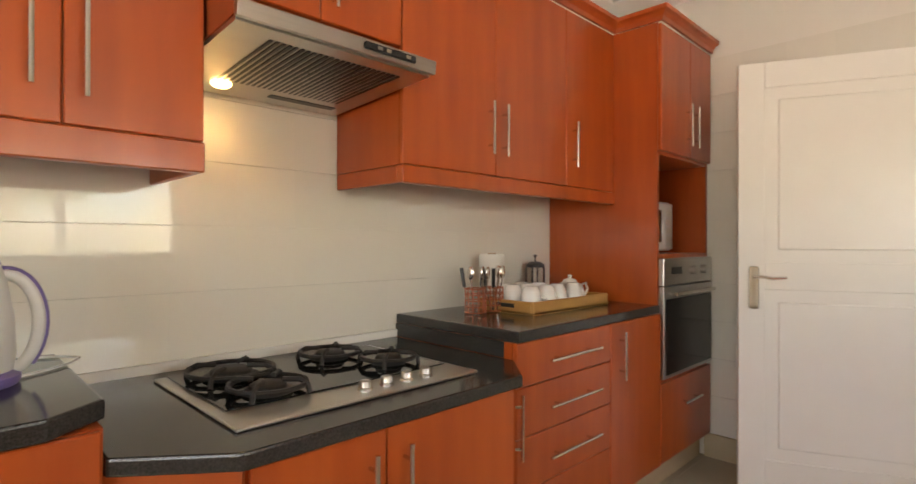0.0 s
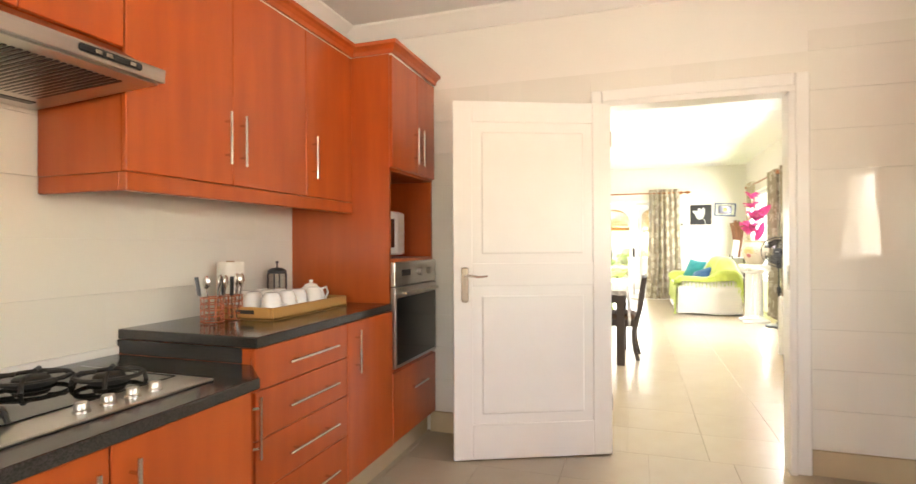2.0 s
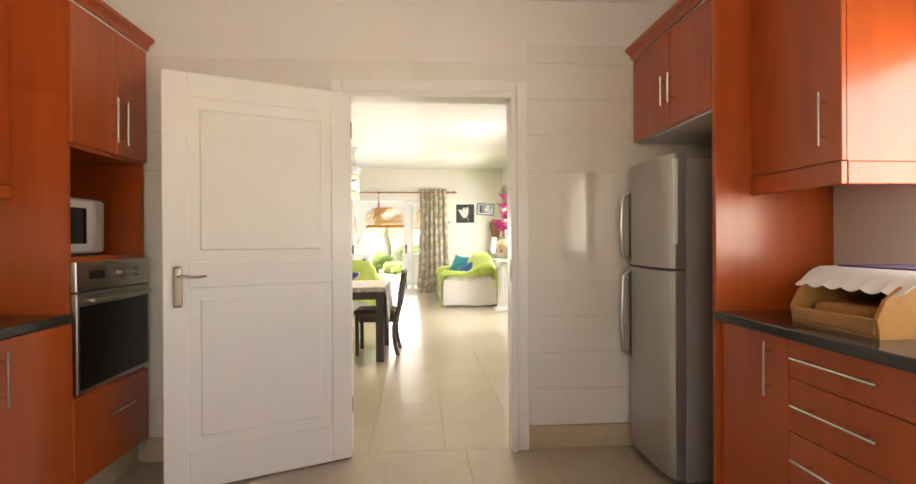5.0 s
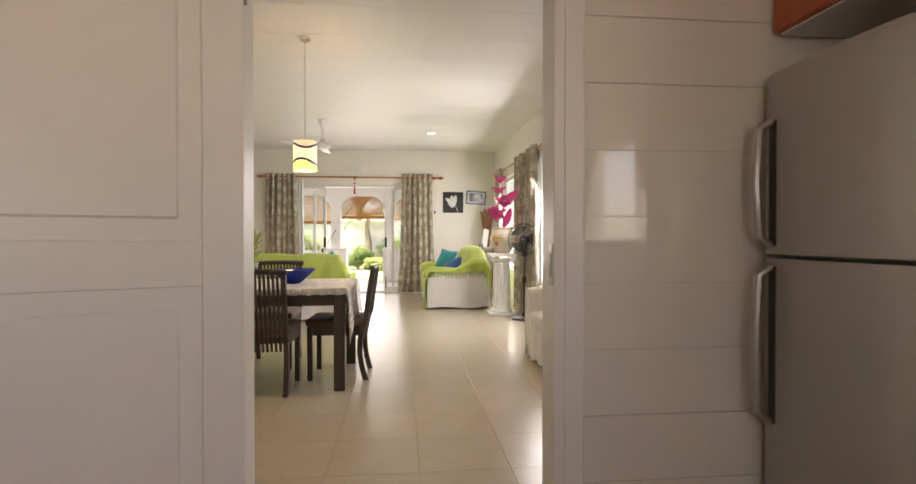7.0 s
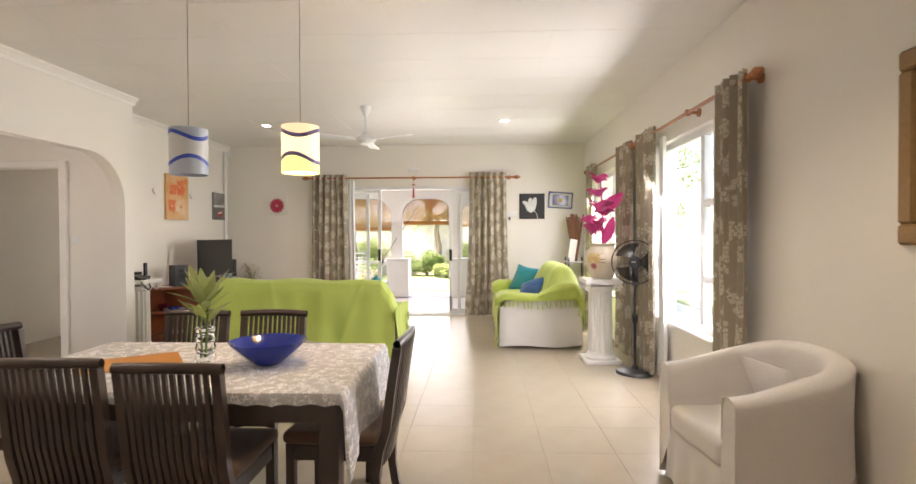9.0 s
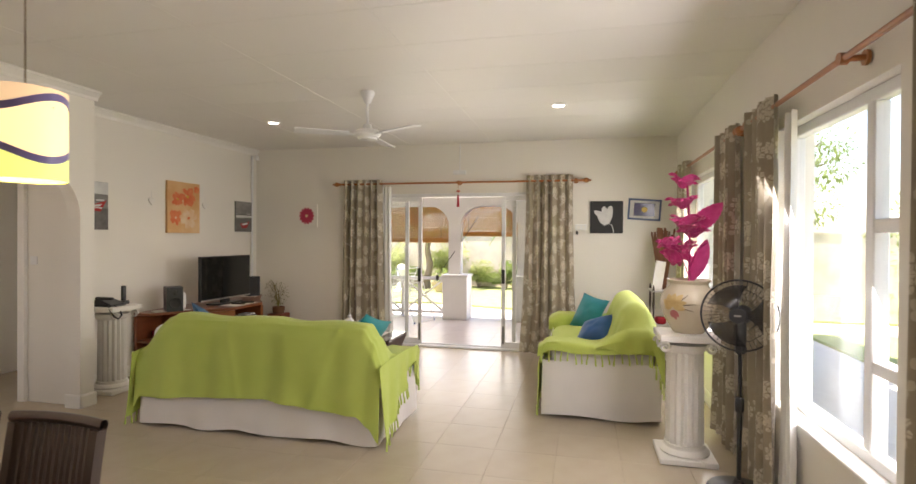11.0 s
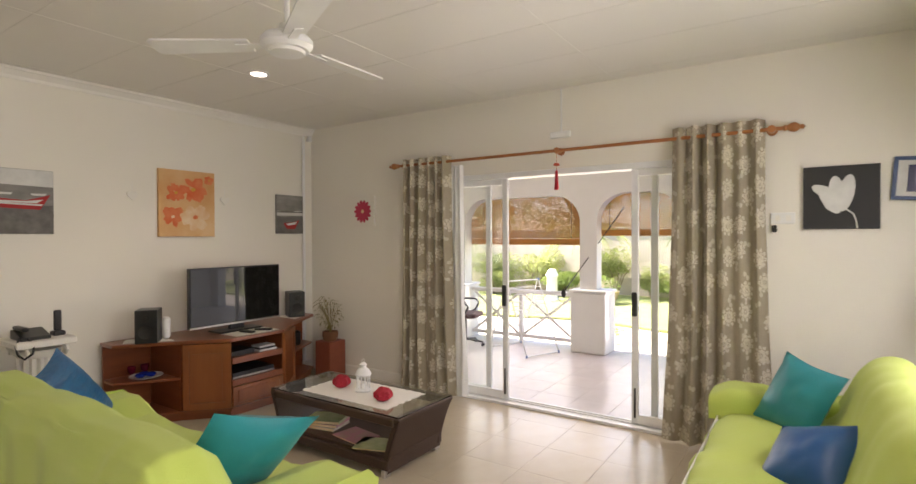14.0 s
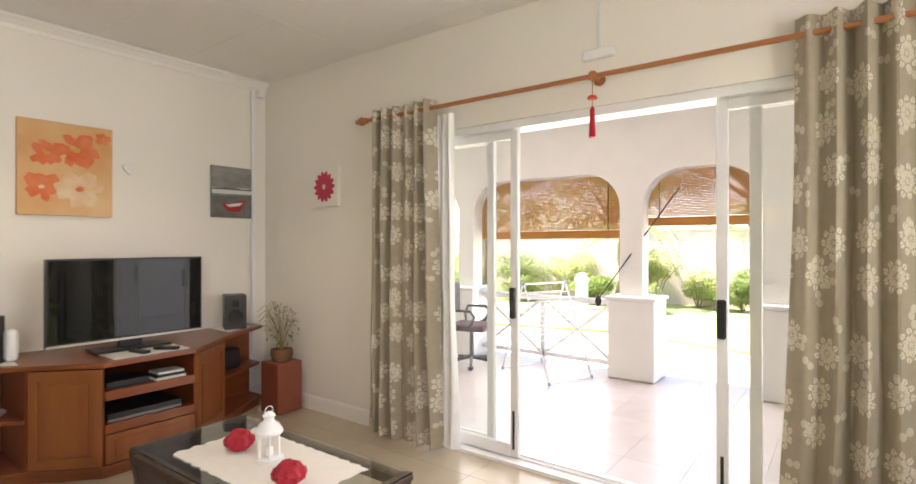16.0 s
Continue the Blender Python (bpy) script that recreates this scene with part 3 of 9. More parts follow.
# ---- curtains ----
def blossom_cloth(name, ground, print_colour, scale):
    """Taupe cloth with pale scattered blossoms and leaf sprays."""
    mat = material(name, ground, 0.75, second=tuple(c * 0.8 for c in ground), scale=25, bump=0.15, bump_scale=300, sheen=0.2)
    nt = mat.node_tree
    b = nt.nodes["Principled BSDF"]
    base = b.inputs["Base Color"].links[0].from_socket
    uv = nt.nodes.new("ShaderNodeTexCoord")

    def node(kind, **sets):
        n = nt.nodes.new(kind)
        for k, v in sets.items():
            n.inputs[k].default_value = v
        return n

    def maths(op, a, bb):
        n = nt.nodes.new("ShaderNodeMath")
        n.operation = op
        for i, s in enumerate((a, bb)):
            if isinstance(s, (int, float)):
                n.inputs[i].default_value = s
            else:
                nt.links.new(s, n.inputs[i])
        return n.outputs[0]
    def one(op, a):
        return maths(op, a, 0.0)

    def sprigs(size, randomness, shift):
        """Each print's place from its own centre: length, angle and a random turn."""
        move = nt.nodes.new("ShaderNodeMapping")
        move.inputs["Location"].default_value = (shift, shift * 0.6, 0)
        nt.links.new(uv.outputs["UV"], move.inputs["Vector"])
        cells = node("ShaderNodeTexVoronoi", Scale=size, Randomness=randomness)
        cells.voronoi_dimensions = "2D"
        nt.links.new(move.outputs[0], cells.inputs["Vector"])
        away = nt.nodes.new("ShaderNodeVectorMath")
        away.operation = "SUBTRACT"
        nt.links.new(move.outputs[0], away.inputs[0])
        nt.links.new(cells.outputs["Position"], away.inputs[1])
        xyz = nt.nodes.new("ShaderNodeSeparateXYZ")
        nt.links.new(away.outputs[0], xyz.inputs[0])
        hue = nt.nodes.new("ShaderNodeSeparateColor")
        nt.links.new(cells.outputs["Color"], hue.inputs[0])
        reach = one("SQRT", maths("ADD", maths("MULTIPLY", xyz.outputs[0], xyz.outputs[0]), maths("MULTIPLY", xyz.outputs[1], xyz.outputs[1])))
        angle = maths("ADD", maths("ARCTAN2", xyz.outputs[1], xyz.outputs[0]), maths("MULTIPLY", hue.outputs[0], 6.28))
        return reach, angle
    ruffle = node("ShaderNodeTexNoise", Scale=38.0, Detail=2.0)
    nt.links.new(uv.outputs["UV"], ruffle.inputs["Vector"])
    rough_edge = maths("MULTIPLY", ruffle.outputs[0], 0.022)
    reach, angle = sprigs(scale, 0.55, 0.0)
    reach = maths("ADD", reach, rough_edge)
    lobes = one("ABSOLUTE", one("COSINE", maths("MULTIPLY", angle, 4.5)))
    outer = maths("LESS_THAN", reach, maths("MULTIPLY_ADD", lobes, 0.028))
    outer.node.inputs[1].links[0].from_node.inputs[2].default_value = 0.058
    rings = one("ABSOLUTE", one("SINE", maths("ADD", maths("MULTIPLY", reach, 95.0), maths("MULTIPLY", lobes, 1.1))))
    veins = one("ABSOLUTE", one("SINE", maths("MULTIPLY", angle, 9.0)))
    bloom = maths("MULTIPLY", outer, maths("MULTIPLY", maths("GREATER_THAN", rings, 0.30), maths("GREATER_THAN", veins, 0.22)))
    far, turned_by = sprigs(scale * 1.25, 0.9, 3.3)
    slim = maths("MULTIPLY", one("ABSOLUTE", one("COSINE", turned_by)), 0.042)
    leaf = maths("MULTIPLY", maths("LESS_THAN", maths("ADD", far, maths("MULTIPLY", rough_edge, 0.4)), slim), 0.7)
    mask = maths("MAXIMUM", bloom, leaf)
    mx = nt.nodes.new("ShaderNodeMix")
    mx.data_type = "RGBA"
    mx.inputs["B"].default_value = (*print_colour, 1)
    nt.links.new(maths("MULTIPLY", mask, 0.85), mx.inputs["Factor"])
    nt.links.new(base, mx.inputs["A"])
    nt.links.new(mx.outputs["Result"], b.inputs["Base Color"])
    return mat


CURTAIN = blossom_cloth("flowered_taupe_curtain_cloth", (0.34, 0.29, 0.21), (0.65, 0.60, 0.49), 4.4)


def curtain(axis, at, s0, s1, z0, z1, folds, depth, seed, name="curtain", mat=None, label="", flare=0.08, group="curtains"):
    """A hanging cloth in deep even folds, gathered at its eyelets and freer towards the hem, with its printed cloth laid out flat in UV."""
    nu, nv = folds * 10, 14
    width = (s1 - s0)

    def surface(u, v):
        z = z1 + (z0 - z1) * v
        open_ = 1 + flare * v * v
        s = s0 + width * (0.5 + (u - 0.5) * open_) + wobble((u * 4, v * 2, seed), 1.3, 0.03 * v)
        ph = u * folds * 2 * math.pi
        d = depth * (0.75 + 0.35 * math.sin(u * 9 + seed)) * math.cos(ph + 0.7 * math.sin(v * 2.2 + seed + u * 5) * v)
        d += wobble((u * 6, v * 3, seed + 4), 1.0, 0.03 * v)
        return (at + d, s, z) if axis == "x" else (s, at + d, z)
    bm = sheet(surface, nu, nv)
    layer = bm.loops.layers.uv.new("cloth")
    bm.verts.index_update()
    full = width * 1.9
    for f in bm.faces:
        for loop in f.loops:
            i, j = divmod(loop.vert.index, nv + 1)
            loop[layer].uv = (full * i / nu + seed, (z1 - z0) * j / nv)
    ob = solo(name, bm, mat or CURTAIN, label or "taupe curtain with pale printed blossoms, hanging in folds", "curtain", ((at, s0, z0) if axis == "x" else (s0, at, z0)), group, True)
    return ob


curtain("x", 12.96, 1.86, 2.46, 0.02, 2.40, 6, 0.045, 1.0, flare=0.2)
curtain("x", 12.96, -0.84, -0.22, 0.02, 2.42, 6, 0.045, 2.3, flare=0.24)
curtain("y", -2.045, 7.40, 7.80, 0.06, 2.40, 5, 0.04, 3.1)
curtain("y", -2.045, 9.12, 9.60, 0.03, 2.40, 5, 0.04, 4.7)
curtain("y", -2.045, 9.90, 10.40, 0.03, 2.40, 5, 0.04, 5.2)
curtain("y", -2.045, 11.75, 12.2, 0.03, 2.40, 5, 0.04, 6.4)
curtain("x", 13.02, 1.74, 1.90, 0.03, 2.30, 3, 0.02, 7.0, "sheer_curtain", SHEER, "white sheer curtain lining beside the sliding door", 0.5)
curtain("y", -2.10, 9.0, 9.14, 0.04, 2.28, 3, 0.02, 8.0, "sheer_curtain", SHEER, "white sheer curtain lining beside the window", 0.5)


def curtain_rod(axis, at, s0, s1, z, brackets, label):
    def p(s, d=0.0, dz=0.0):
        return (at + d, s, z + dz) if axis == "x" else (s, at - d, z + dz)
    t = thing("curtain_rod", label, "curtain rod", p(s0))
    part("pole", rods((p(s0), p(s1), 0.014), segments=12), RODWOOD, t, "", True)
    for s, way in ((s0, -1), (s1, 1)):
        bm = bmesh.new()
        prof = [(0.015, 0), (0.024, 0.01), (0.016, 0.022), (0.03, 0.045), (0.034, 0.065), (0.026, 0.085), (0.012, 0.1), (0.018, 0.115), (0, 0.13)]
        lathe(bm, prof, segments=14)
        m = Matrix.Translation(p(s)) @ (Vector(p(1)) - Vector(p(0))).to_track_quat("Z", "Y").to_matrix().to_4x4() @ (Matrix.Rotation(0 if way > 0 else math.pi, 4, "X"))
        bmesh.ops.transform(bm, matrix=m, verts=bm.verts[:])
        part("finial", bm, RODWOOD, t, "turned wooden finial", True)
    for s in brackets:
        bm = bmesh.new()
        rod(bm, p(s, 0.094), p(s, 0.0), 0.014)
        rod(bm, p(s, 0.094), p(s, 0.08), 0.034)
        rod(bm, p(s, 0.018), p(s, -0.018), 0.027)
        part("bracket", bm, RODWOOD, t, "", True)
    return t


curtain_rod("x", 12.96, -0.95, 2.50, 2.34, (2.42, 0.72, -0.88), "varnished wooden curtain rod over the sliding door")
curtain_rod("y", -2.05, 7.36, 9.82, 2.34, (7.42, 8.35, 9.72), "varnished wooden curtain rod over a window")
curtain_rod("y", -2.05, 10.0, 12.35, 2.34, (10.05, 12.28), "varnished wooden curtain rod behind the sofa")

tassel = thing("tassel", "red tassel charm hanging from the curtain rod", "tassel", (12.945, 0.72, 2.32))
part("cord", rods(((12.945, 0.72, 2.32), (12.945, 0.72, 2.16), 0.0025)), material("amber_cord", (0.45, 0.2, 0.04), 0.6), tassel)
part("knot", turned([(0, -0.015), (0.025, -0.008), (0.03, 0), (0.022, 0.012), (0, 0.018)], (12.945, 0.72, 2.215), 12), material("red_lacquer", (0.5, 0.07, 0.02), 0.3), tassel, "", True)
part("fringe", turned([(0.006, 0.17), (0.014, 0.15), (0.012, 0.14), (0.02, 0.0), (0, 0.0)], (12.945, 0.72, 2.0), 12), material("crimson_thread", (0.42, 0.01, 0.02), 0.8), tassel, "crimson thread tassel", True)


# ---- soft furniture ----
def cushion(name, size, thick, m, mat, label):
    """A plump square cushion with pinched corners."""
    def top(side):
        def fn(u, v):
            a, b = 2 * u - 1, 2 * v - 1
            edge = (1 - abs(a) ** 2.6) * (1 - abs(b) ** 2.6)
            pinch = 1 - 0.10 * (1 - abs(a) ** 2) - 0.10 * (1 - abs(b) ** 2) + 0.1
            return Vector((a * size / 2 * (pinch if abs(a) > 0.01 else 1), b * size / 2 * pinch, side * (thick / 2 * max(edge, 0) ** 0.55 + wobble((a * 2, b * 2, side + size), 1.4, 0.012 * max(edge, 0)))))
        return sheet(fn, 14, 14)
    bm = top(1)
    other = top(-1)
    me = bpy.data.meshes.new("half")
    other.to_mesh(me)
    other.free()
    bm.from_mesh(me)
    bpy.data.meshes.remove(me)
    bmesh.ops.remove_doubles(bm, verts=bm.verts[:], dist=0.002)
    ob = tagged(new(name, mesh_of(name, bm, mat, True)), label, "cushion", "sofa cushions")
    ob.matrix_basis = m
    return ob


def soft_box(x0, x1, y0, y1, z0, z1, r, seed=0.0, amount=0.006):
    bm = boxes((x0, x1, y0, y1, z0, z1))
    bmesh.ops.bevel(bm, geom=bm.edges[:], offset=r, segments=4, affect="EDGES", profile=0.5)
    bmesh.ops.subdivide_edges(bm, edges=[e for e in bm.edges if e.calc_length() > 0.2], cuts=5, use_grid_fill=True)
    return uneven(bm, 6.0, amount, seed)


def drape(path, v_place, nu, nv, seed, hem0=0.0, hem1=0.0, amount=0.012):
    """Cloth over a section: path is a list of (a, z) pairs, v_place puts (a, z, v) into the room; hems hang unevenly by hem0 and hem1."""
    lengths = [0.0]
    for p, q in zip(path, path[1:]):
        lengths.append(lengths[-1] + math.dist(p, q))
    total = lengths[-1]

    def fn(u, v):
        d = u * total
        k = max(i for i in range(len(lengths)) if lengths[i] <= d + 1e-9)
        k = min(k, len(path) - 2)
        f = (d - lengths[k]) / (lengths[k + 1] - lengths[k])
        a = path[k][0] + (path[k + 1][0] - path[k][0]) * f
        z = path[k][1] + (path[k + 1][1] - path[k][1]) * f
        fall0, fall1 = max(0, 1 - u * 5), max(0, 1 - (1 - u) * 5)
        z += wobble((v * 3.1, seed, 0), 1.0, hem0) * fall0 + wobble((v * 3.7, seed, 5), 1.0, hem1) * fall1
        p = Vector(v_place(a, z, v))
        return p + Vector((wobble(p, 5, amount, seed), wobble(p, 5, amount, seed + 3), wobble(p, 5, amount, seed + 6)))
    return sheet(fn, nu, nv, 0.006)


def rounded(points, r=0.06, steps=4):
    """A path with its inner corners rounded."""
    out = [points[0]]
    for a, b, c in zip(points, points[1:], points[2:]):
        A, B, C = Vector(a), Vector(b), Vector(c)
        p, q = B + (A - B).normalized() * min(r, (A - B).length / 2), B + (C - B).normalized() * min(r, (C - B).length / 2)
        for k in range(steps + 1):
            t = k / steps
            out.append(tuple((1 - t) ** 2 * p + 2 * t * (1 - t) * B + t * t * q))
    return out + [points[-1]]


def fringe(rows, parent, mat, seed):
    """Knotted thread bundles hanging from a hem: rows of places."""
    rnd = random.Random(seed)
    for p in rows:
        x, y, z = p
        a, b = rnd.uniform(-0.012, 0.012), rnd.uniform(-0.012, 0.012)
        bm = bmesh.new()
        ln = rnd.uniform(0.07, 0.10)
        tube(bm, [(x, y, z + 0.012), (x + a * 0.4, y + b * 0.4, z - ln * 0.3), (x + a, y + b, z - ln * 0.6), (x + a * 1.5, y + b * 1.2, z - ln)], [0.004, 0.006, 0.0075, 0.008], 5)
        part("tassel", bm, mat, parent)


def sofa_one():
    x0, x1, y0, y1 = 9.46, 10.34, 0.50, 2.62
    s = thing("sofa", "white slipcovered sofa under a lime throw, backing the dining table", "sofa", (x0, y0, 0))
    part("base", soft_box(x0 + 0.02, x1 - 0.03, y0 + 0.02, y1 - 0.02, 0.04, 0.40, 0.03, 1), SLIP, s, "white cotton slipcover", True)
    part("backrest", soft_box(x0 + 0.03, x0 + 0.26, y0 + 0.06, y1 - 0.06, 0.38, 0.82, 0.09, 2), SLIP, s, "", True)
    for a, b in ((y0 + 0.01, y0 + 0.24), (y1 - 0.24, y1 - 0.01)):
        part("arm", soft_box(x0 + 0.03, x1 - 0.03, a, b, 0.36, 0.565, 0.08, a), SLIP, s, "", True)
    for a, b in ((y0 + 0.25, (y0 + y1) / 2 - 0.01), ((y0 + y1) / 2 + 0.01, y1 - 0.25)):
        part("seat_cushion", soft_box(x0 + 0.27, x1 - 0.03, a, b, 0.39, 0.485, 0.05, a), SLIP, s, "", True)

    def skirt_path(u, v):
        pts = [(x1, y0), (x0, y0), (x0, y1), (x1, y1)]
        d = u * (2 * (x1 - x0) + (y1 - y0))
        for (ax, ay), (bx, by) in zip(pts, pts[1:]):
            ln = abs(ax - bx) + abs(ay - by)
            if d <= ln + 1e-6:
                x, y = ax + (bx - ax) * d / ln, ay + (by - ay) * d / ln
                break
            d -= ln
        out = 0.012 * math.sin(u * 55) * v + 0.02 * v
        cx, cy = (x0 + x1) / 2, (y0 + y1) / 2
        return Vector((x + math.copysign(out, x - cx), y + math.copysign(out, y - cy), 0.42 - 0.40 * v + 0.012 * math.sin(u * 37 + 1) * v))
    part("skirt", sheet(skirt_path, 90, 5, 0.004), SLIP, s, "loose white cotton skirt", True)
    def ramp(q, stops):
        for (qa, va), (qb, vb) in zip(stops, stops[1:]):
            if q <= qb:
                f = min(1.0, max(0.0, (q - qa) / (qb - qa)))
                return va + (vb - va) * f * f * (3 - 2 * f)
        return stops[-1][1]
    ya, yb = y0 - 0.03, y1 + 0.03
    CREST = [(ya, 0.625), (y0 + 0.05, 0.80), (y0 + 0.13, 0.895), (1.5, 0.915), (y1 - 0.34, 0.915), (y1 - 0.26, 0.88), (yb, 0.625)]
    HEM = [(ya, 0.06), (y0 + 0.06, 0.16), (y0 + 0.16, 0.235), (1.5, 0.30), (y1 - 0.03, 0.24), (yb, 0.15)]

    def cover(u, v):
        """Over the back from the hem behind, across the crest and the seat, to the hem in front."""
        y = ya + (yb - ya) * v
        top, low = ramp(y, CREST), ramp(y, HEM)
        arm = max(0.0, 1 - (y - ya) / 0.42) + max(0.0, 1 - (yb - y) / 0.42)
        seat = 0.53 + 0.08 * min(1.0, arm * 2.2)
        pts = [(x0 - 0.05, low), (x0 - 0.03, 0.45), (x0 - 0.012, top - 0.10), (x0 + 0.02, top - 0.03), (x0 + 0.08, top), (x0 + 0.20, top - 0.004), (x0 + 0.27, top - 0.06), (x0 + 0.36, min(top - 0.05, seat + 0.03)), (x0 + 0.5, seat), (x1 - 0.02, seat - 0.015), (x1 + 0.035, seat - 0.08), (x1 + 0.045, 0.24)]
        q = u * (len(pts) - 1)
        k = min(int(q), len(pts) - 2)
        f = q - k
        x = pts[k][0] + (pts[k + 1][0] - pts[k][0]) * f
        z = pts[k][1] + (pts[k + 1][1] - pts[k][1]) * f
        hang = max(0.0, 1 - u * 3.4)
        fold = 0.012 * math.sin(v * 23 + 1.2 * z) + 0.007 * math.sin(v * 51 + 2) + 0.02 * wobble((y * 2.2, z * 0.8, 3), 1.6, 1.0)
        crease = 0.010 * math.exp(-((y - y0 - 0.42 + 0.35 * (z - 0.6)) / 0.03) ** 2) + 0.008 * math.exp(-((y - 1.72 - 0.2 * (z - 0.6)) / 0.025) ** 2)
        return Vector((x - (0.25 + hang) * fold - crease, y, z + 0.010 * math.sin(y * 9) * (u > 0.3) + wobble((x * 3, y * 3, 1), 1.5, 0.012)))
    part("throw", sheet(cover, 66, 120, 0.005), LIME, s, "lime green cotton throw", True)
    END_TOP = [(x0 - 0.05, 0.60), (x0 + 0.1, 0.62), (x0 + 0.5, 0.62), (x1 - 0.02, 0.60), (x1 + 0.05, 0.54)]
    END_HEM = [(x0 - 0.05, 0.06), (x0 + 0.12, 0.14), (x0 + 0.40, 0.30), (x0 + 0.72, 0.49), (x1 - 0.08, 0.46), (x1 + 0.05, 0.27)]
    for side, ye in ((-1, ya), (1, yb)):
        def end_fall(u, v, side=side, ye=ye):
            x = x0 - 0.05 + (x1 - x0 + 0.10) * u
            top, low = ramp(x, END_TOP) + 0.004, ramp(x, END_HEM)
            z = top + (low - top) * v
            return Vector((x + 0.02 * math.sin(u * 17) * v, ye + side * (0.016 * math.sin(u * 24 + 1.5 * v) * v + 0.045 * v * (1 - u)), z))
        cloth = part("end_throw", sheet(end_fall, 44, 14, 0.004), LIME, s, "lime green throw falling over the arm", True)
        fringe([tuple(end_fall(k / 26, 1.0)) for k in range(27)], cloth, LIME, 11 + side)


def sofa_two():
    x0, x1, y0, y1 = 10.48, 12.50, -1.62, -0.64
    s = thing("sofa", "white slipcovered sofa under a lime throw with rounded back", "sofa", (x0, y0, 0))
    part("base", soft_box(x0 + 0.02, x1 - 0.02, y0 + 0.03, y1 - 0.02, 0.04, 0.40, 0.03, 1), SLIP, s, "white cotton slipcover", True)
    for a, b in ((x0 + 0.01, x0 + 0.24), (x1 - 0.24, x1 - 0.01)):
        part("arm", soft_box(a, b, y0 + 0.05, y1 - 0.05, 0.36, 0.60, 0.08, a), SLIP, s, "", True)
    part("backrest", soft_box(x0 + 0.16, x1 - 0.16, y0 + 0.04, y0 + 0.27, 0.38, 0.84, 0.1, 2), SLIP, s, "", True)
    for a, b in ((x0 + 0.25, (x0 + x1) / 2 - 0.01), ((x0 + x1) / 2 + 0.01, x1 - 0.25)):
        part("seat_cushion", soft_box(a, b, y0 + 0.3, y1 - 0.01, 0.39, 0.49, 0.05, a), SLIP, s, "", True)

    def end_fall(u, v):
        y = y0 - 0.03 + 0.56 * u
        top = 0.80 - 0.16 * max(0.0, (u - 0.5) / 0.5) ** 1.2 - 0.12 * max(0.0, 1 - u / 0.25) ** 2
        z = top + (0.30 + 0.31 * min(1.0, u * 6.0) + 0.02 * math.sin(u * 9) - top) * v
        return Vector((x0 + 0.06 - 0.10 * min(1.0, v * 2.5) ** 0.5 - 0.010 * math.sin(u * 23 + v) * v, y, z))
    ef = part("end_throw", sheet(end_fall, 30, 14, 0.004), LIME, s, "lime green throw falling over the end", True)
    fringe([(x0 - 0.05, y0 - 0.02 + 0.03 * k, 0.31 + 0.09 * k) for k in range(4)], ef, LIME, 51)

    def skirt_path(u, v):
        pts = [(x1, y1), (x0, y1), (x0, y0), (x1, y0)]
        d = u * (2 * (x1 - x0) + (y1 - y0))
        for (ax, ay), (bx, by) in zip(pts, pts[1:]):
            ln = abs(ax - bx) + abs(ay - by)
            if d <= ln + 1e-6:
                x, y = ax + (bx - ax) * d / ln, ay + (by - ay) * d / ln
                break
            d -= ln
        out = 0.010 * math.sin(u * 60) * v + 0.018 * v
        return Vector((x + math.copysign(out, x - (x0 + x1) / 2), y + math.copysign(out, y - (y0 + y1) / 2), 0.50 - 0.475 * v + 0.012 * math.sin(u * 43 + 1) * v))
    part("skirt", sheet(skirt_path, 90, 6, 0.004), SLIP, s, "loose white cotton skirt", True)
    path = rounded([(y0 - 0.03, 0.25), (y0 - 0.01, 0.74), (y0 + 0.08, 0.99), (y0 + 0.27, 0.97), (y0 + 0.40, 0.56), (y1 + 0.02, 0.515), (y1 + 0.03, 0.16)], 0.12)

    def over(a, z, v):
        x = x0 + 0.03 + (x1 - x0 - 0.06) * v
        drop = 0.20 * math.exp(-(v / 0.10) ** 2) + 0.20 * math.exp(-((1 - v) / 0.10) ** 2)
        fold = 0.012 * math.sin(v * 27 + z) + 0.007 * math.sin(v * 61 + 3 * z)
        return (x, a + fold * (0.5 if z > 0.5 else 1.0), z - (drop * (z - 0.58) / 0.4 if z > 0.58 else 0))
    part("throw", drape(path, over, 60, 80, 13.0, 0.03, 0.03, 0.01), LIME, s, "lime green cotton throw", True)
    for side, xa, xb in ((0, x0 - 0.025, x0 + 0.27), (1, x1 + 0.025, x1 - 0.27)):
        pa = rounded([(xa, 0.575), (xa + (0.02 if side == 0 else -0.02), 0.655), (xb, 0.65), (xb, 0.47)], 0.06)

        def arm(a, z, v):
            y = y0 + 0.02 + (y1 - y0 + 0.03) * v
            return (a + 0.008 * math.sin(v * 26 + side), y, z - (0.10 * max(0, v - 0.9) * 5 if z > 0.5 else 0) + 0.012 * math.sin(v * 9))
        cloth = part("arm_throw", drape(pa, arm, 22, 26, 15.0 + side, 0.03, 0.0), LIME, s, "lime green throw over the arm", True)
        if side == 0:
            fringe([(xa - 0.006, y0 + 0.04 + (y1 - y0 - 0.04) * k / 17, 0.575 + wobble((k / 17 * 3.1, 15.0, 0), 1.0, 0.03) + 0.012 * math.sin(k / 17 * 9)) for k in range(18)], cloth, LIME, 21)
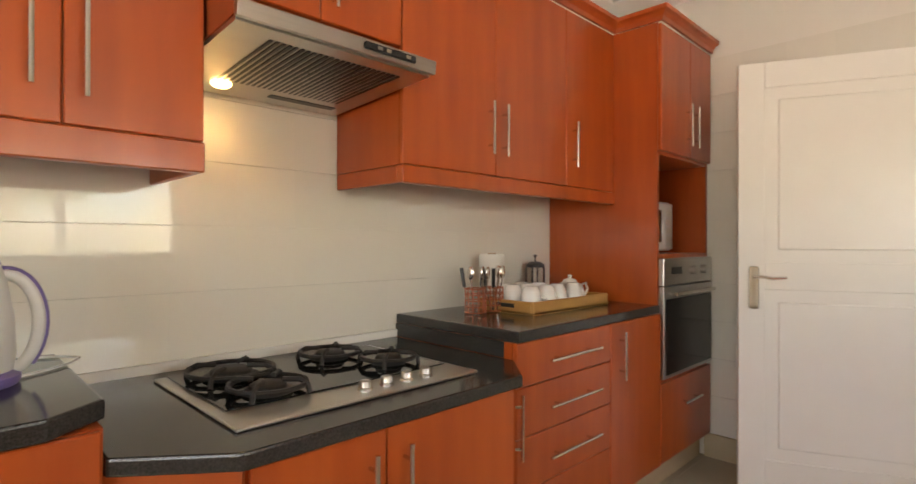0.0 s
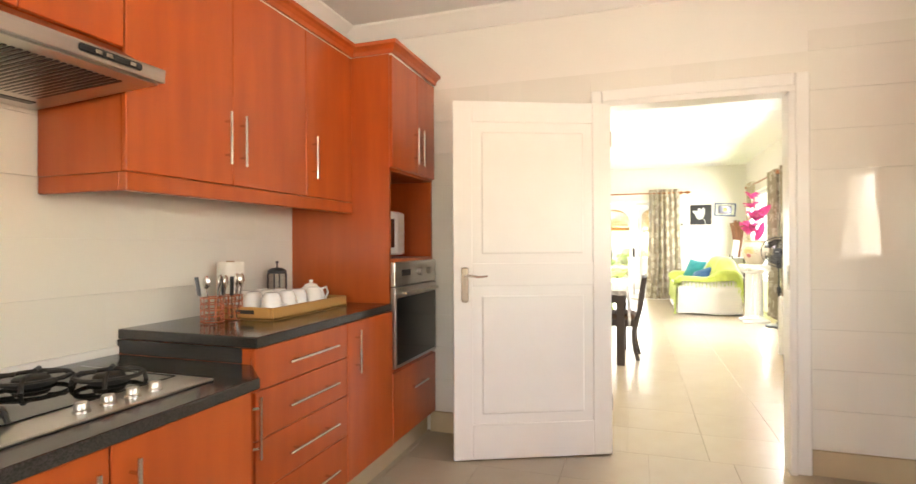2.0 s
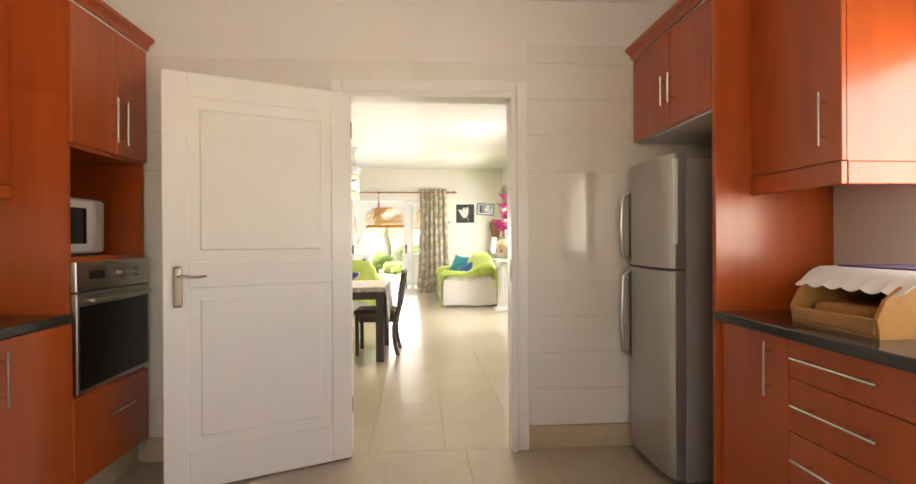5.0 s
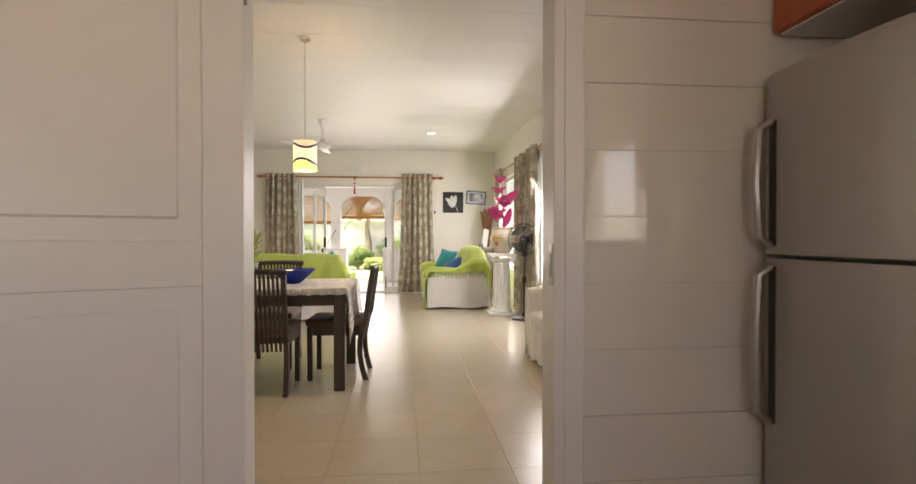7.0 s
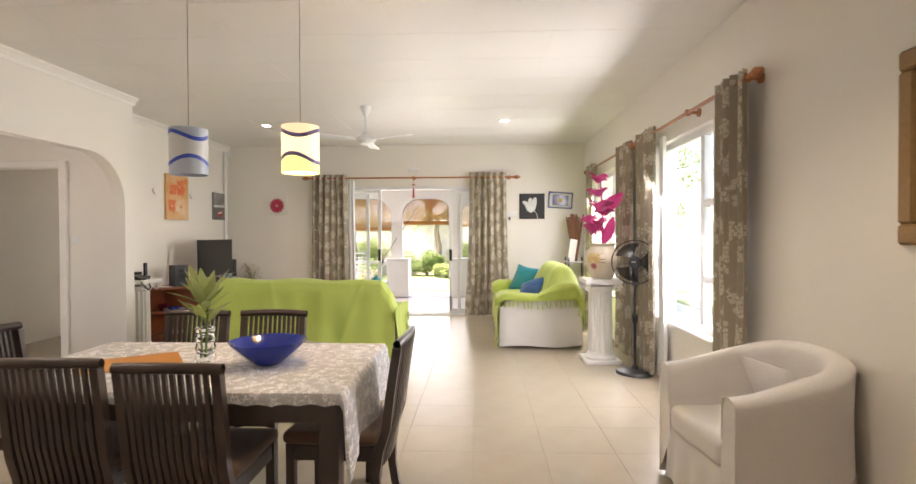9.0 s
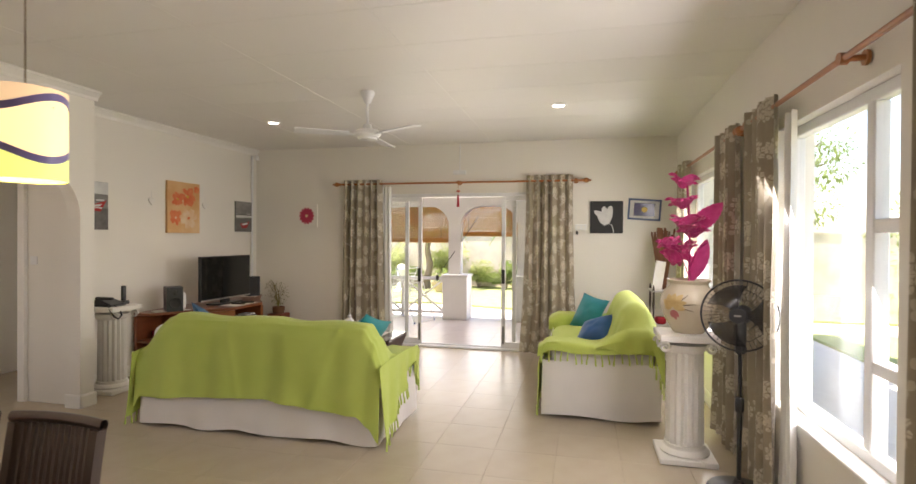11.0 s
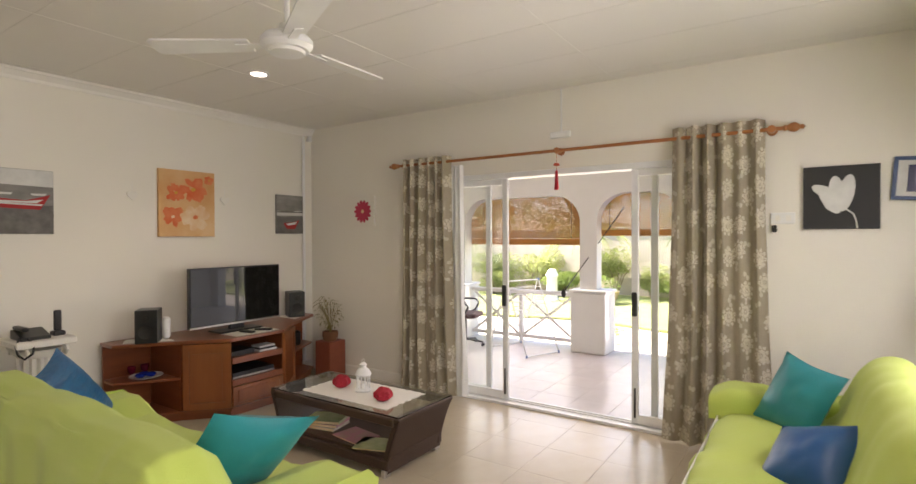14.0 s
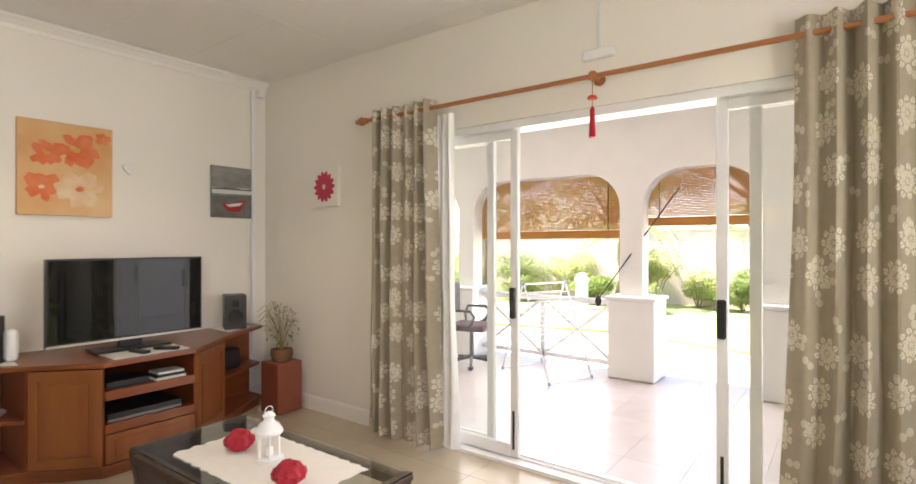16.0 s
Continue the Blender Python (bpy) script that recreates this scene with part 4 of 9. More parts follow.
    side_path = rounded([(y1 + 0.045, 0.12), (y1 + 0.04, 0.45), (y1 + 0.0, 0.655), (y1 - 0.12, 0.66)], 0.05)
    corner = part("corner_throw", drape(side_path, lambda a, z, v: (x0 - 0.02 + 0.3 * v, a, z - 0.07 * math.sin(v * 5 + 0.5) * (z < 0.4)), 20, 12, 19.0, 0.04, 0.0), LIME, s, "lime green throw hanging at the corner", True)
    fringe([(x0 - 0.01 + 0.29 * k / 8, y1 + 0.05, 0.12 - 0.07 * math.sin(k / 8 * 5 + 0.5)) for k in range(9)], corner, LIME, 41)


sofa_one()
sofa_two()


def facing(at, normal, roll=0):
    return Matrix.Translation(at) @ Vector(normal).to_track_quat("Z", "Y").to_matrix().to_4x4() @ Matrix.Rotation(radians(roll), 4, "Z")


cushion("sofa_cushion", 0.39, 0.15, facing((12.12, -1.05, 0.70), (-0.62, 0.62, 0.42), -8), TEAL, "teal satin cushion leaning on the sofa back")
cushion("sofa_cushion", 0.38, 0.15, facing((11.42, -1.10, 0.615), (-0.35, 0.55, 0.75), 30), BLUE, "deep blue satin cushion lying on the sofa")
cushion("sofa_cushion", 0.44, 0.16, facing((9.98, 0.86, 0.70), (0.25, 0.75, 0.6), 20), TEAL, "teal satin cushion in the sofa corner")
cushion("sofa_cushion", 0.44, 0.16, facing((9.90, 2.26, 0.72), (0.6, -0.6, 0.55), 15), material("blue_ruched_satin", (0.004, 0.13, 0.30), 0.38, second=(0.003, 0.07, 0.19), scale=9, mix=0.9, stretch=(1, 6, 1), bump=0.9, bump_scale=9), "blue ruched satin cushion in the sofa corner")


def tub_chair():
    """Faces its own +y; a round-backed shell whose arms slope down to flat fronts, in a loose washed cover."""
    at, turn = Vector((6.78, -1.80, 0)), radians(5)
    c = thing("armchair", "white slipcovered tub armchair with sloping arms beside the wall", "armchair", tuple(at))
    m = Matrix.Translation(at) @ Matrix.Rotation(turn, 4, "Z")
    W, D, FRONT_Y, T = 0.385, 0.325, 0.335, 0.115

    def plan(u, inset):
        """The U of the shell from one arm's front, round the back, to the other's."""
        straight, w, d = FRONT_Y + 0.03, W - inset, D - inset
        arc = math.pi * 0.5 * (w + d)
        q = u * (2 * straight + arc)
        if q < straight:
            return Vector((-w, FRONT_Y - q))
        if q > straight + arc:
            return Vector((w, -0.03 + q - straight - arc))
        a = math.pi * (q - straight) / arc
        n = 0.8
        cx, sy = math.cos(a), math.sin(a)
        return Vector((-w * math.copysign(abs(cx) ** n, cx), -0.03 - d * abs(sy) ** n))

    def place(bm):
        bmesh.ops.transform(bm, matrix=m, verts=bm.verts[:])
        return bm

    def shell(u, v):
        back = math.sin(u * math.pi) ** 1.5
        top = 0.655 + 0.155 * back
        w = v * 5
        if w < 1:
            inset, z = -0.022 * (1 - w) - 0.012 * (1 - w) * math.sin(u * 31) , 0.025 + 0.012 * math.sin(u * 24) * (1 - w) + 0.25 * w
        elif w < 2:
            inset, z = 0.004 + 0.006 * math.sin((w - 1) * math.pi), 0.275 + (top - 0.04 - 0.275) * (w - 1)
        elif w < 3:
            k = (w - 2) * math.pi
            inset, z = T / 2 - (T / 2 - 0.004) * math.cos(k), top - 0.04 + 0.04 * math.sin(k)
        elif w < 4:
            inset, z = T - 0.002 + 0.004 * math.sin(u * 20), top - 0.04 - (top - 0.46) * (w - 3)
        else:
            inset, z = T + 0.01, 0.42 - 0.18 * (w - 4)
        p = plan(u, inset)
        out = wobble((p.x * 2, p.y * 2, z * 2), 3.0, 0.008)
        return Vector((p.x * (1 + out), p.y * (1 + out), z))
    bm = sheet(shell, 56, 40)
    bm.verts.ensure_lookup_table()
    for i in (0, 56):
        bm.faces.new([bm.verts[i * 41 + j] for j in range(41)])
    part("shell", place(bm), SLIP, c, "round back and sloping arms in white cotton", True)
    bm = bmesh.new()
    tube(bm, [(*plan(k / 48, -0.003), 0.272 + 0.006 * math.sin(k * 0.5)) for k in range(49)], 0.004, 5)
    part("seam", place(bm), SLIP, c, "", True)
    for i in (-1, 1):
        bm = bmesh.new()
        tube(bm, [(i * (W - 0.006), FRONT_Y + 0.004, z) for z in (0.04, 0.25, 0.45, 0.615)] + [(i * (W - 0.02), FRONT_Y + 0.004, 0.645), (i * (W - T / 2), FRONT_Y + 0.004, 0.657), (i * (W - T + 0.015), FRONT_Y + 0.004, 0.645), (i * (W - T), FRONT_Y + 0.004, 0.6), (i * (W - T), FRONT_Y + 0.004, 0.45)], 0.004, 5)
        part("seam", place(bm), SLIP, c, "", True)
    part("seat_cushion", place(soft_box(-W + T + 0.012, W - T - 0.012, -0.20, FRONT_Y + 0.012, 0.30, 0.445, 0.045, 3, 0.008)), SLIP, c, "loose seat cushion", True)

    def apron(u, v):
        x = (u - 0.5) * 2 * (W - T + 0.01)
        return Vector((x, FRONT_Y - 0.004 + 0.014 * math.sin(u * 19) * v + 0.02 * v, 0.31 - 0.285 * v + 0.012 * math.sin(u * 15) * v))
    part("skirt", place(sheet(apron, 34, 8, 0.005)), SLIP, c, "loose cotton skirt", True)
    cushion("scatter_cushion", 0.34, 0.12, m @ pose(0.05, -0.14, 0.56, 62, 0, 8), SLIP, "small white cotton cushion in the armchair")


tub_chair()


# ---- dining set ----
def dining_chair():
    """Faces +x, its rear feet at x = 0, centred on y = 0."""
    c = thing("dining_chair", "dark-stained slat-back dining chair with a brown suede seat", "dining chair", (0, 0, 0), "chairs round the dining table")
    w = 0.186

    def lean(z):
        return -0.015 + 0.045 * math.sin(min(z, 0.5) / 0.5 * math.pi) - 0.16 * max(0, z - 0.42) ** 1.25

    def bar(points, hx, hy):
        bm = bmesh.new()
        prev = None
        for x, y, z in points:
            ring = [bm.verts.new((x + a, y + b, z)) for a, b in ((-hx, -hy), (hx, -hy), (hx, hy), (-hx, hy))]
            if prev:
                for k in range(4):
                    bm.faces.new((prev[k], prev[(k + 1) % 4], ring[(k + 1) % 4], ring[k]))
            else:
                bm.faces.new(ring[::-1])
            prev = ring
        bm.faces.new(prev)
        return bm
    for side in (-1, 1):
        part("rear_leg", bar([(lean(z), side * w, z) for z in (0.0, 0.1, 0.2, 0.3, 0.4, 0.5, 0.6, 0.7, 0.8, 0.872)], 0.02, 0.017), WENGE, c)
        part("front_leg", bar([(0.418, side * 0.185, 0.0), (0.42, side * 0.185, 0.43)], 0.019, 0.019), WENGE, c)
        part("side_rail", boxes((0.03, 0.40, side * 0.188 - 0.01, side * 0.188 + 0.01, 0.355, 0.425), bevel=0.003), WENGE, c)
    part("front_rail", boxes((0.405, 0.425, -0.166, 0.166, 0.36, 0.425)), WENGE, c)
    part("rear_rail", boxes((lean(0.4) + 0.012, lean(0.4) + 0.03, -0.169, 0.169, 0.37, 0.42)), WENGE, c)

    def rail(u, v):
        y = -0.208 + 0.416 * u
        a = v * 2 * math.pi
        return Vector((lean(0.885) - 0.014 * (1 - (2 * u - 1) ** 2) + 0.019 * math.cos(a), y, 0.888 + 0.021 * math.sin(a) + 0.006 * (1 - (2 * u - 1) ** 2)))
    part("top_rail", sheet(rail, 14, 10), WENGE, c, "", True)
    for k in range(11):
        y = -0.148 + 0.0296 * k
        bow = 0.014 * (1 - (y / 0.16) ** 2)
        part("slat", bar([(lean(z) - 0.012 - bow, y, z) for z in (0.315, 0.42, 0.55, 0.7, 0.875)], 0.0075, 0.0085), WENGE, c)
    part("seat", soft_box(0.015, 0.455, -0.212, 0.212, 0.426, 0.486, 0.026, 4, 0.004), SUEDE, c, "brown suede seat pad", True)
    return c


chair = dining_chair()
for m in (pose(6.095, 1.265, 0, 0, 0, 2), pose(7.24, 0.89, 0, 0, 0, 180), pose(7.24, 1.38, 0, 0, 0, 178), pose(6.605, 0.04, 0, 0, 0, 88), pose(6.66, 2.035, 0, 0, 0, -84)):
    copy_thing(chair, m)
chair.matrix_basis = pose(6.03, 0.75, 0)

TX0, TX1, TY0, TY1 = 6.10, 7.05, 0.15, 1.74
table = thing("dining_table", "dark-stained rectangular wooden dining table", "dining table", ((TX0 + TX1) / 2, (TY0 + TY1) / 2, 0))
part("tabletop", boxes((TX0, TX1, TY0, TY1, 0.715, 0.75), bevel=0.004), WENGE, table)
for a in (TX0 + 0.01, TX1 - 0.09):
    for b in (TY0 + 0.01, TY1 - 0.09):
        part("leg", boxes((a, a + 0.08, b, b + 0.08, 0, 0.715), bevel=0.003), WENGE, table)
    part("apron", boxes((a + 0.02, a + 0.05, TY0 + 0.09, TY1 - 0.09, 0.63, 0.714)), WENGE, table)
for b in (TY0 + 0.02, TY1 - 0.05):
    part("apron", boxes((TX0 + 0.09, TX1 - 0.09, b, b + 0.03, 0.63, 0.714)), WENGE, table)


def lace_material():
    mat = material("white_lace", (0.82, 0.81, 0.80), 0.85, second=(0.72, 0.70, 0.70), scale=45, bump=0.3, bump_scale=120)
    nt = mat.node_tree
    b = nt.nodes["Principled BSDF"]
    tc = nt.nodes.new("ShaderNodeTexCoord")
    v = nt.nodes.new("ShaderNodeTexVoronoi")
    v.feature = "DISTANCE_TO_EDGE"
    v.inputs["Scale"].default_value = 60
    n = nt.nodes.new("ShaderNodeTexNoise")
    n.inputs["Scale"].default_value = 26
    ad = nt.nodes.new("ShaderNodeMath")
    ad.operation = "MULTIPLY_ADD"
    ad.inputs[1].default_value, ad.inputs[2].default_value = 0.9, -0.40
    cmp_ = nt.nodes.new("ShaderNodeMath")
    cmp_.operation = "GREATER_THAN"
    nt.links.new(tc.outputs["Object"], v.inputs["Vector"])
    nt.links.new(tc.outputs["Object"], n.inputs["Vector"])
    nt.links.new(n.outputs[0], ad.inputs[0])
    nt.links.new(ad.outputs[0], cmp_.inputs[0])
    nt.links.new(v.outputs["Distance"], cmp_.inputs[1])
    mr = nt.nodes.new("ShaderNodeMapRange")
    mr.inputs["To Min"].default_value, mr.inputs["To Max"].default_value = 0.6, 1.0
    nt.links.new(cmp_.outputs[0], mr.inputs["Value"])
    nt.links.new(mr.outputs[0], b.inputs["Alpha"])
    return mat


LACE = lace_material()


def tablecloth():
    cy0, cy1, cx0, cx1 = TY0 - 0.006, TY1 + 0.006, TX0 - 0.006, TX1 + 0.006
    drop_end, drop_side = 0.27, 0.05

    def fn(u, v):
        s = (cy0 - drop_end) + u * (cy1 - cy0 + 2 * drop_end)
        t = (cx0 - drop_side) + v * (cx1 - cx0 + 2 * drop_side)
        z = 0.756
        y, x = s, t
        scallop = 0.010 * abs(math.sin(s * 30))
        if t < cx0:
            x, z = cx0 - 0.004 * math.sin(s * 18), z - (cx0 - t) + scallop * (cx0 - t) / drop_side
        if t > cx1:
            x, z = cx1 + 0.004, z - (t - cx1)
        if s < cy0:
            d = cy0 - s
            swing = 0.02 * math.sin(v * 14) * d / drop_end
            y = cy0 - 0.01 - swing - 0.05 * d
            z = min(z, 0.756) - d - 0.012 * abs(math.sin(v * 28)) * (d / drop_end) - (0.10 * math.exp(-(v / 0.07) ** 2) + 0.1 * math.exp(-((1 - v) / 0.07) ** 2)) * d / drop_end
        if s > cy1:
            d = s - cy1
            y = cy1 + 0.01 + 0.02 * math.sin(v * 13) * d / drop_end
            z = min(z, 0.756) - d - 0.012 * abs(math.sin(v * 28)) * (d / drop_end)
        return Vector((x, y, z + wobble((x, y, 0), 6, 0.001)))
    bm = sheet(fn, 110, 60, 0.003)
    solo("tablecloth", bm, LACE, "white lace tablecloth with a scalloped edge on the dining table", "tablecloth", ((TX0 + TX1) / 2, (TY0 + TY1) / 2, 0.75), "", True)


tablecloth()


# ---- ceiling fittings ----
def ceiling_fan():
    c = (10.30, 0.95)
    f = thing("ceiling_fan", "white three-bladed ceiling fan at rest", "ceiling fan", (*c, 2.5))
    part("canopy", turned([(0.0, 2.899), (0.062, 2.899), (0.066, 2.88), (0.045, 2.83), (0.03, 2.795), (0.016, 2.785), (0.0, 2.785)], (*c, 0), 24), ALU, f, "", True)
    part("downrod", rods(((*c, 2.56), (*c, 2.80), 0.013), segments=14), ALU, f, "", True)
    part("motor", turned([(0, 2.60), (0.035, 2.598), (0.045, 2.56), (0.10, 2.545), (0.12, 2.525), (0.12, 2.50), (0.10, 2.478), (0.085, 2.476), (0.08, 2.462), (0.03, 2.455), (0, 2.455)], (*c, 0), 32), ALU, f, "white ribbed motor housing", True)
    for k in range(3):
        a = radians(3 + 120 * k)
        m = Matrix.Translation((*c, 2.505)) @ Matrix.Rotation(a, 4, "Z") @ Matrix.Rotation(radians(9), 4, "X")
        b = part("blade", prismed([(0.17, -0.055), (0.62, -0.075), (0.64, -0.06), (0.64, 0.045), (0.62, 0.06), (0.17, 0.05)], "z", -0.004, 0.004), ALU, f)
        b.matrix_basis = Matrix.Translation((0, 0, 0.005)) @ Matrix.Rotation(a, 4, "Z") @ Matrix.Rotation(radians(9), 4, "X")
        for v in b.data.vertices:
            v.co = v.co + Vector((*c, 2.5))
        arm = part("blade_arm", boxes((0.09, 0.24, -0.02, 0.02, -0.009, -0.0045)), ALU, b)
        for v in arm.data.vertices:
            v.co = v.co + Vector((*c, 2.5))


ceiling_fan()
glow = emitter("downlight_glow", (1.0, 0.95, 0.85), 4)
# the fitting at (5.95, 2.5) is added to house the unseen lamp
for at in ((11.16, -0.73), (11.30, 2.55), (5.95, -0.75), (5.95, 2.5)):
    d = thing("downlight", "round recessed ceiling light, switched on", "downlight", (*at, H), "recessed ceiling lights")
    part("ring", turned([(0.085, -0.0005), (0.085, -0.006), (0.062, -0.010), (0.058, -0.004), (0.058, -0.0005)], (*at, H), 28), ALU, d, "", True)
    part("lens", turned([(0, -0.004), (0.057, -0.004), (0.057, -0.001), (0, -0.001)], (*at, H), 28), glow, d, "glowing lens")


def pendant(x, y, lit, seed):
    p = thing("pendant_lamp", "lit glass cylinder pendant with wavy bands" if lit else "unlit glass cylinder pendant with blue wavy bands", "pendant lamp", (x, y, 1.7), "pendants over the dining table")
    part("rose", turned([(0, H - 0.001), (0.05, H - 0.001), (0.05, H - 0.012), (0.02, H - 0.035), (0, H - 0.035)], (x, y, 0), 20), CHROME, p, "steel ceiling rose", True)
    part("cord", rods(((x, y, 1.93), (x, y, H - 0.03), 0.0025), segments=6), BRONZE, p)
    z0, z1, r = 1.725, 1.985, 0.102
    ivory = emitter("lit_opal_glass", (1.0, 0.80, 0.36), 0.30) if lit else material("opal_glass", (0.70, 0.72, 0.74), 0.3)
    lime = emitter("lit_lime_glass", (0.80, 0.88, 0.22), 0.26) if lit else material("frosted_blue_glass", (0.50, 0.57, 0.68), 0.35)
    band = material("violet_glass_band" if lit else "blue_glass_band", (0.24, 0.20, 0.45) if lit else (0.05, 0.10, 0.55), 0.3)
    top = emitter("lit_peach_glass", (0.95, 0.70, 0.42), 0.16) if lit else lime

    def strip(lo, hi, rr):
        return sheet(lambda u, v: Vector((x + rr * math.cos(u * 2 * math.pi), y + rr * math.sin(u * 2 * math.pi), lo(u) + (hi(u) - lo(u)) * v)), 48, 3, 0.003)

    def wave(c, s):
        return lambda u: c + 0.022 * math.sin(u * 4 * math.pi + s + seed)
    w1, w2 = wave(1.79, 0.0), wave(1.93, 2.4)
    part("shade", strip(lambda u: w1(u) + 0.022, w2, r), ivory, p, "glowing opal glass" if lit else "pale opal glass", True)
    part("shade_foot", strip(lambda u: z0, w1, r), lime, p, "", True)
    part("shade_top", strip(lambda u: w2(u) + 0.022, lambda u: z1, r), top, p, "", True)
    part("wave_band", strip(w1, lambda u: w1(u) + 0.022, r + 0.001), band, p, "wavy coloured band", True)
    part("wave_band", strip(w2, lambda u: w2(u) + 0.022, r + 0.001), band, p, "wavy coloured band", True)
    part("spoke", rods(((x - r, y, 1.93), (x + r, y, 1.93), 0.003), ((x, y - r, 1.93), (x, y + r, 1.93), 0.003)), CHROME, p)
    part("socket", rods(((x, y, 1.87), (x, y, 1.945), 0.02)), WHITE_PLASTIC, p)


pendant(7.02, 1.26, False, 0.4)
pendant(6.98, 0.60, True, 1.9)


# ---- pictures ----
def blob(bm, o, e1, e2, cu, cv, ru, rv, turn, lift, n=18, wavy=0.0, seed=0.0):
    """A flat rounded patch on a picture: centre and radii along the picture's own axes."""
    o, e1, e2 = Vector(o), Vector(e1), Vector(e2)
    nrm = e1.cross(e2).normalized()
    c, s = math.cos(turn), math.sin(turn)
    pts = []
    for k in range(n):
        a = 2 * math.pi * k / n
        w = 1 + wavy * math.sin(5 * a + seed)
        p, q = ru * w * math.cos(a), rv * w * math.sin(a)
        pts.append(bm.verts.new(o + e1 * (cu + p * c - q * s) + e2 * (cv + p * s + q * c) + nrm * lift))
    bm.faces.new(pts)


def petals(o, e1, e2, cu, cv, r, count, lift, width=0.42, wavy=0.04, turn=0.0):
    bm = bmesh.new()
    for k in range(count):
        a = turn + 2 * math.pi * k / count
        blob(bm, o, e1, e2, cu + 0.55 * r * math.cos(a), cv + 0.55 * r * math.sin(a), r * 0.5, r * width, a, lift + 0.0003 * (k % 4), 14, wavy, k)
    return bm


def canvas(name, o, e1, e2, w, h, mat, label, depth=0.025):
    """A stretched canvas; o is its lower left corner on the wall, e1 and e2 its unit axes."""
    o, e1, e2 = Vector(o), Vector(e1), Vector(e2)
    nrm = e1.cross(e2)
    t = thing(name, label, "picture", tuple(o))
    bm = boxes((0, w, 0, h, 0, depth), bevel=0.002)
    bmesh.ops.transform(bm, matrix=Matrix((tuple(e1) + (0,), tuple(e2) + (0,), tuple(nrm) + (0,), (0, 0, 0, 1))).transposed(), verts=bm.verts[:])
    bmesh.ops.translate(bm, verts=bm.verts[:], vec=o)
    part("canvas", bm, mat, t)
    return t, o + nrm * depth, e1, e2


LE, FE, ZE = (1, 0, 0), (0, -1, 0), (0, 0, 1)
CORAL = material("coral_paint", (0.66, 0.12, 0.035), 0.7, second=(0.72, 0.27, 0.11), scale=11, mix=0.8)
PALE = material("ivory_paint", (0.74, 0.60, 0.42), 0.7, second=(0.66, 0.36, 0.15), scale=9, mix=0.8)
ORANGE = material("apricot_canvas", (0.62, 0.31, 0.11), 0.75, second=(0.72, 0.50, 0.28), scale=3.2, mix=0.9)
GREY1 = material("grey_print_sky", (0.30, 0.29, 0.27), 0.7, second=(0.16, 0.155, 0.15), scale=6, stretch=(1, 1, 3), mix=0.9)
GREY2 = material("grey_print_sand", (0.18, 0.17, 0.16), 0.7, second=(0.10, 0.095, 0.09), scale=16, mix=0.9)
REDP = material("red_boat_paint", (0.42, 0.02, 0.02), 0.6)
WHITEP = material("white_print", (0.7, 0.7, 0.68), 0.7, second=(0.45, 0.45, 0.44), scale=12)
BLACKP = material("black_print", (0.02, 0.02, 0.021), 0.6)

t, o, e1, e2 = canvas("flower_picture", (11.22, 3.968, 1.607), LE, ZE, 0.555, 0.64, ORANGE, "apricot canvas painted with coral and white poppies", 0.03)
rnd = random.Random(12)


def painted_poppy(cu, cv, r, mat, heart, label):
    """Loose overlapping brush-shaped petals round a small dark or bright heart."""
    bm = bmesh.new()
    for k in range(9):
        a = 2 * math.pi * k / 9 + rnd.uniform(-0.35, 0.35)
        d, rr = r * rnd.uniform(0.35, 0.6), r * rnd.uniform(0.32, 0.52)
        blob(bm, o, e1, e2, cu + d * math.cos(a), cv + d * math.sin(a) * 0.85, rr, rr * rnd.uniform(0.55, 0.8), a + rnd.uniform(-0.5, 0.5), 0.001 + 0.0003 * k, 16, rnd.uniform(0.05, 0.14), rnd.uniform(0, 6))
    poppy = part("poppy", bm, mat, t, label)
    bm = bmesh.new()
    blob(bm, o, e1, e2, cu, cv, r * 0.16, r * 0.12, 0.3, 0.005, 12, 0.1)
    part("stamen", bm, heart, poppy)


POLLEN = material("yellow_pollen_paint", (0.62, 0.36, 0.05), 0.7)
painted_poppy(0.33, 0.46, 0.155, CORAL, POLLEN, "coral poppy")
painted_poppy(0.16, 0.42, 0.11, CORAL, POLLEN, "coral poppy")
painted_poppy(0.13, 0.19, 0.115, CORAL, PALE, "coral poppy")
painted_poppy(0.495, 0.56, 0.06, CORAL, POLLEN, "coral poppy")
painted_poppy(0.35, 0.19, 0.165, PALE, CORAL, "ivory poppy")


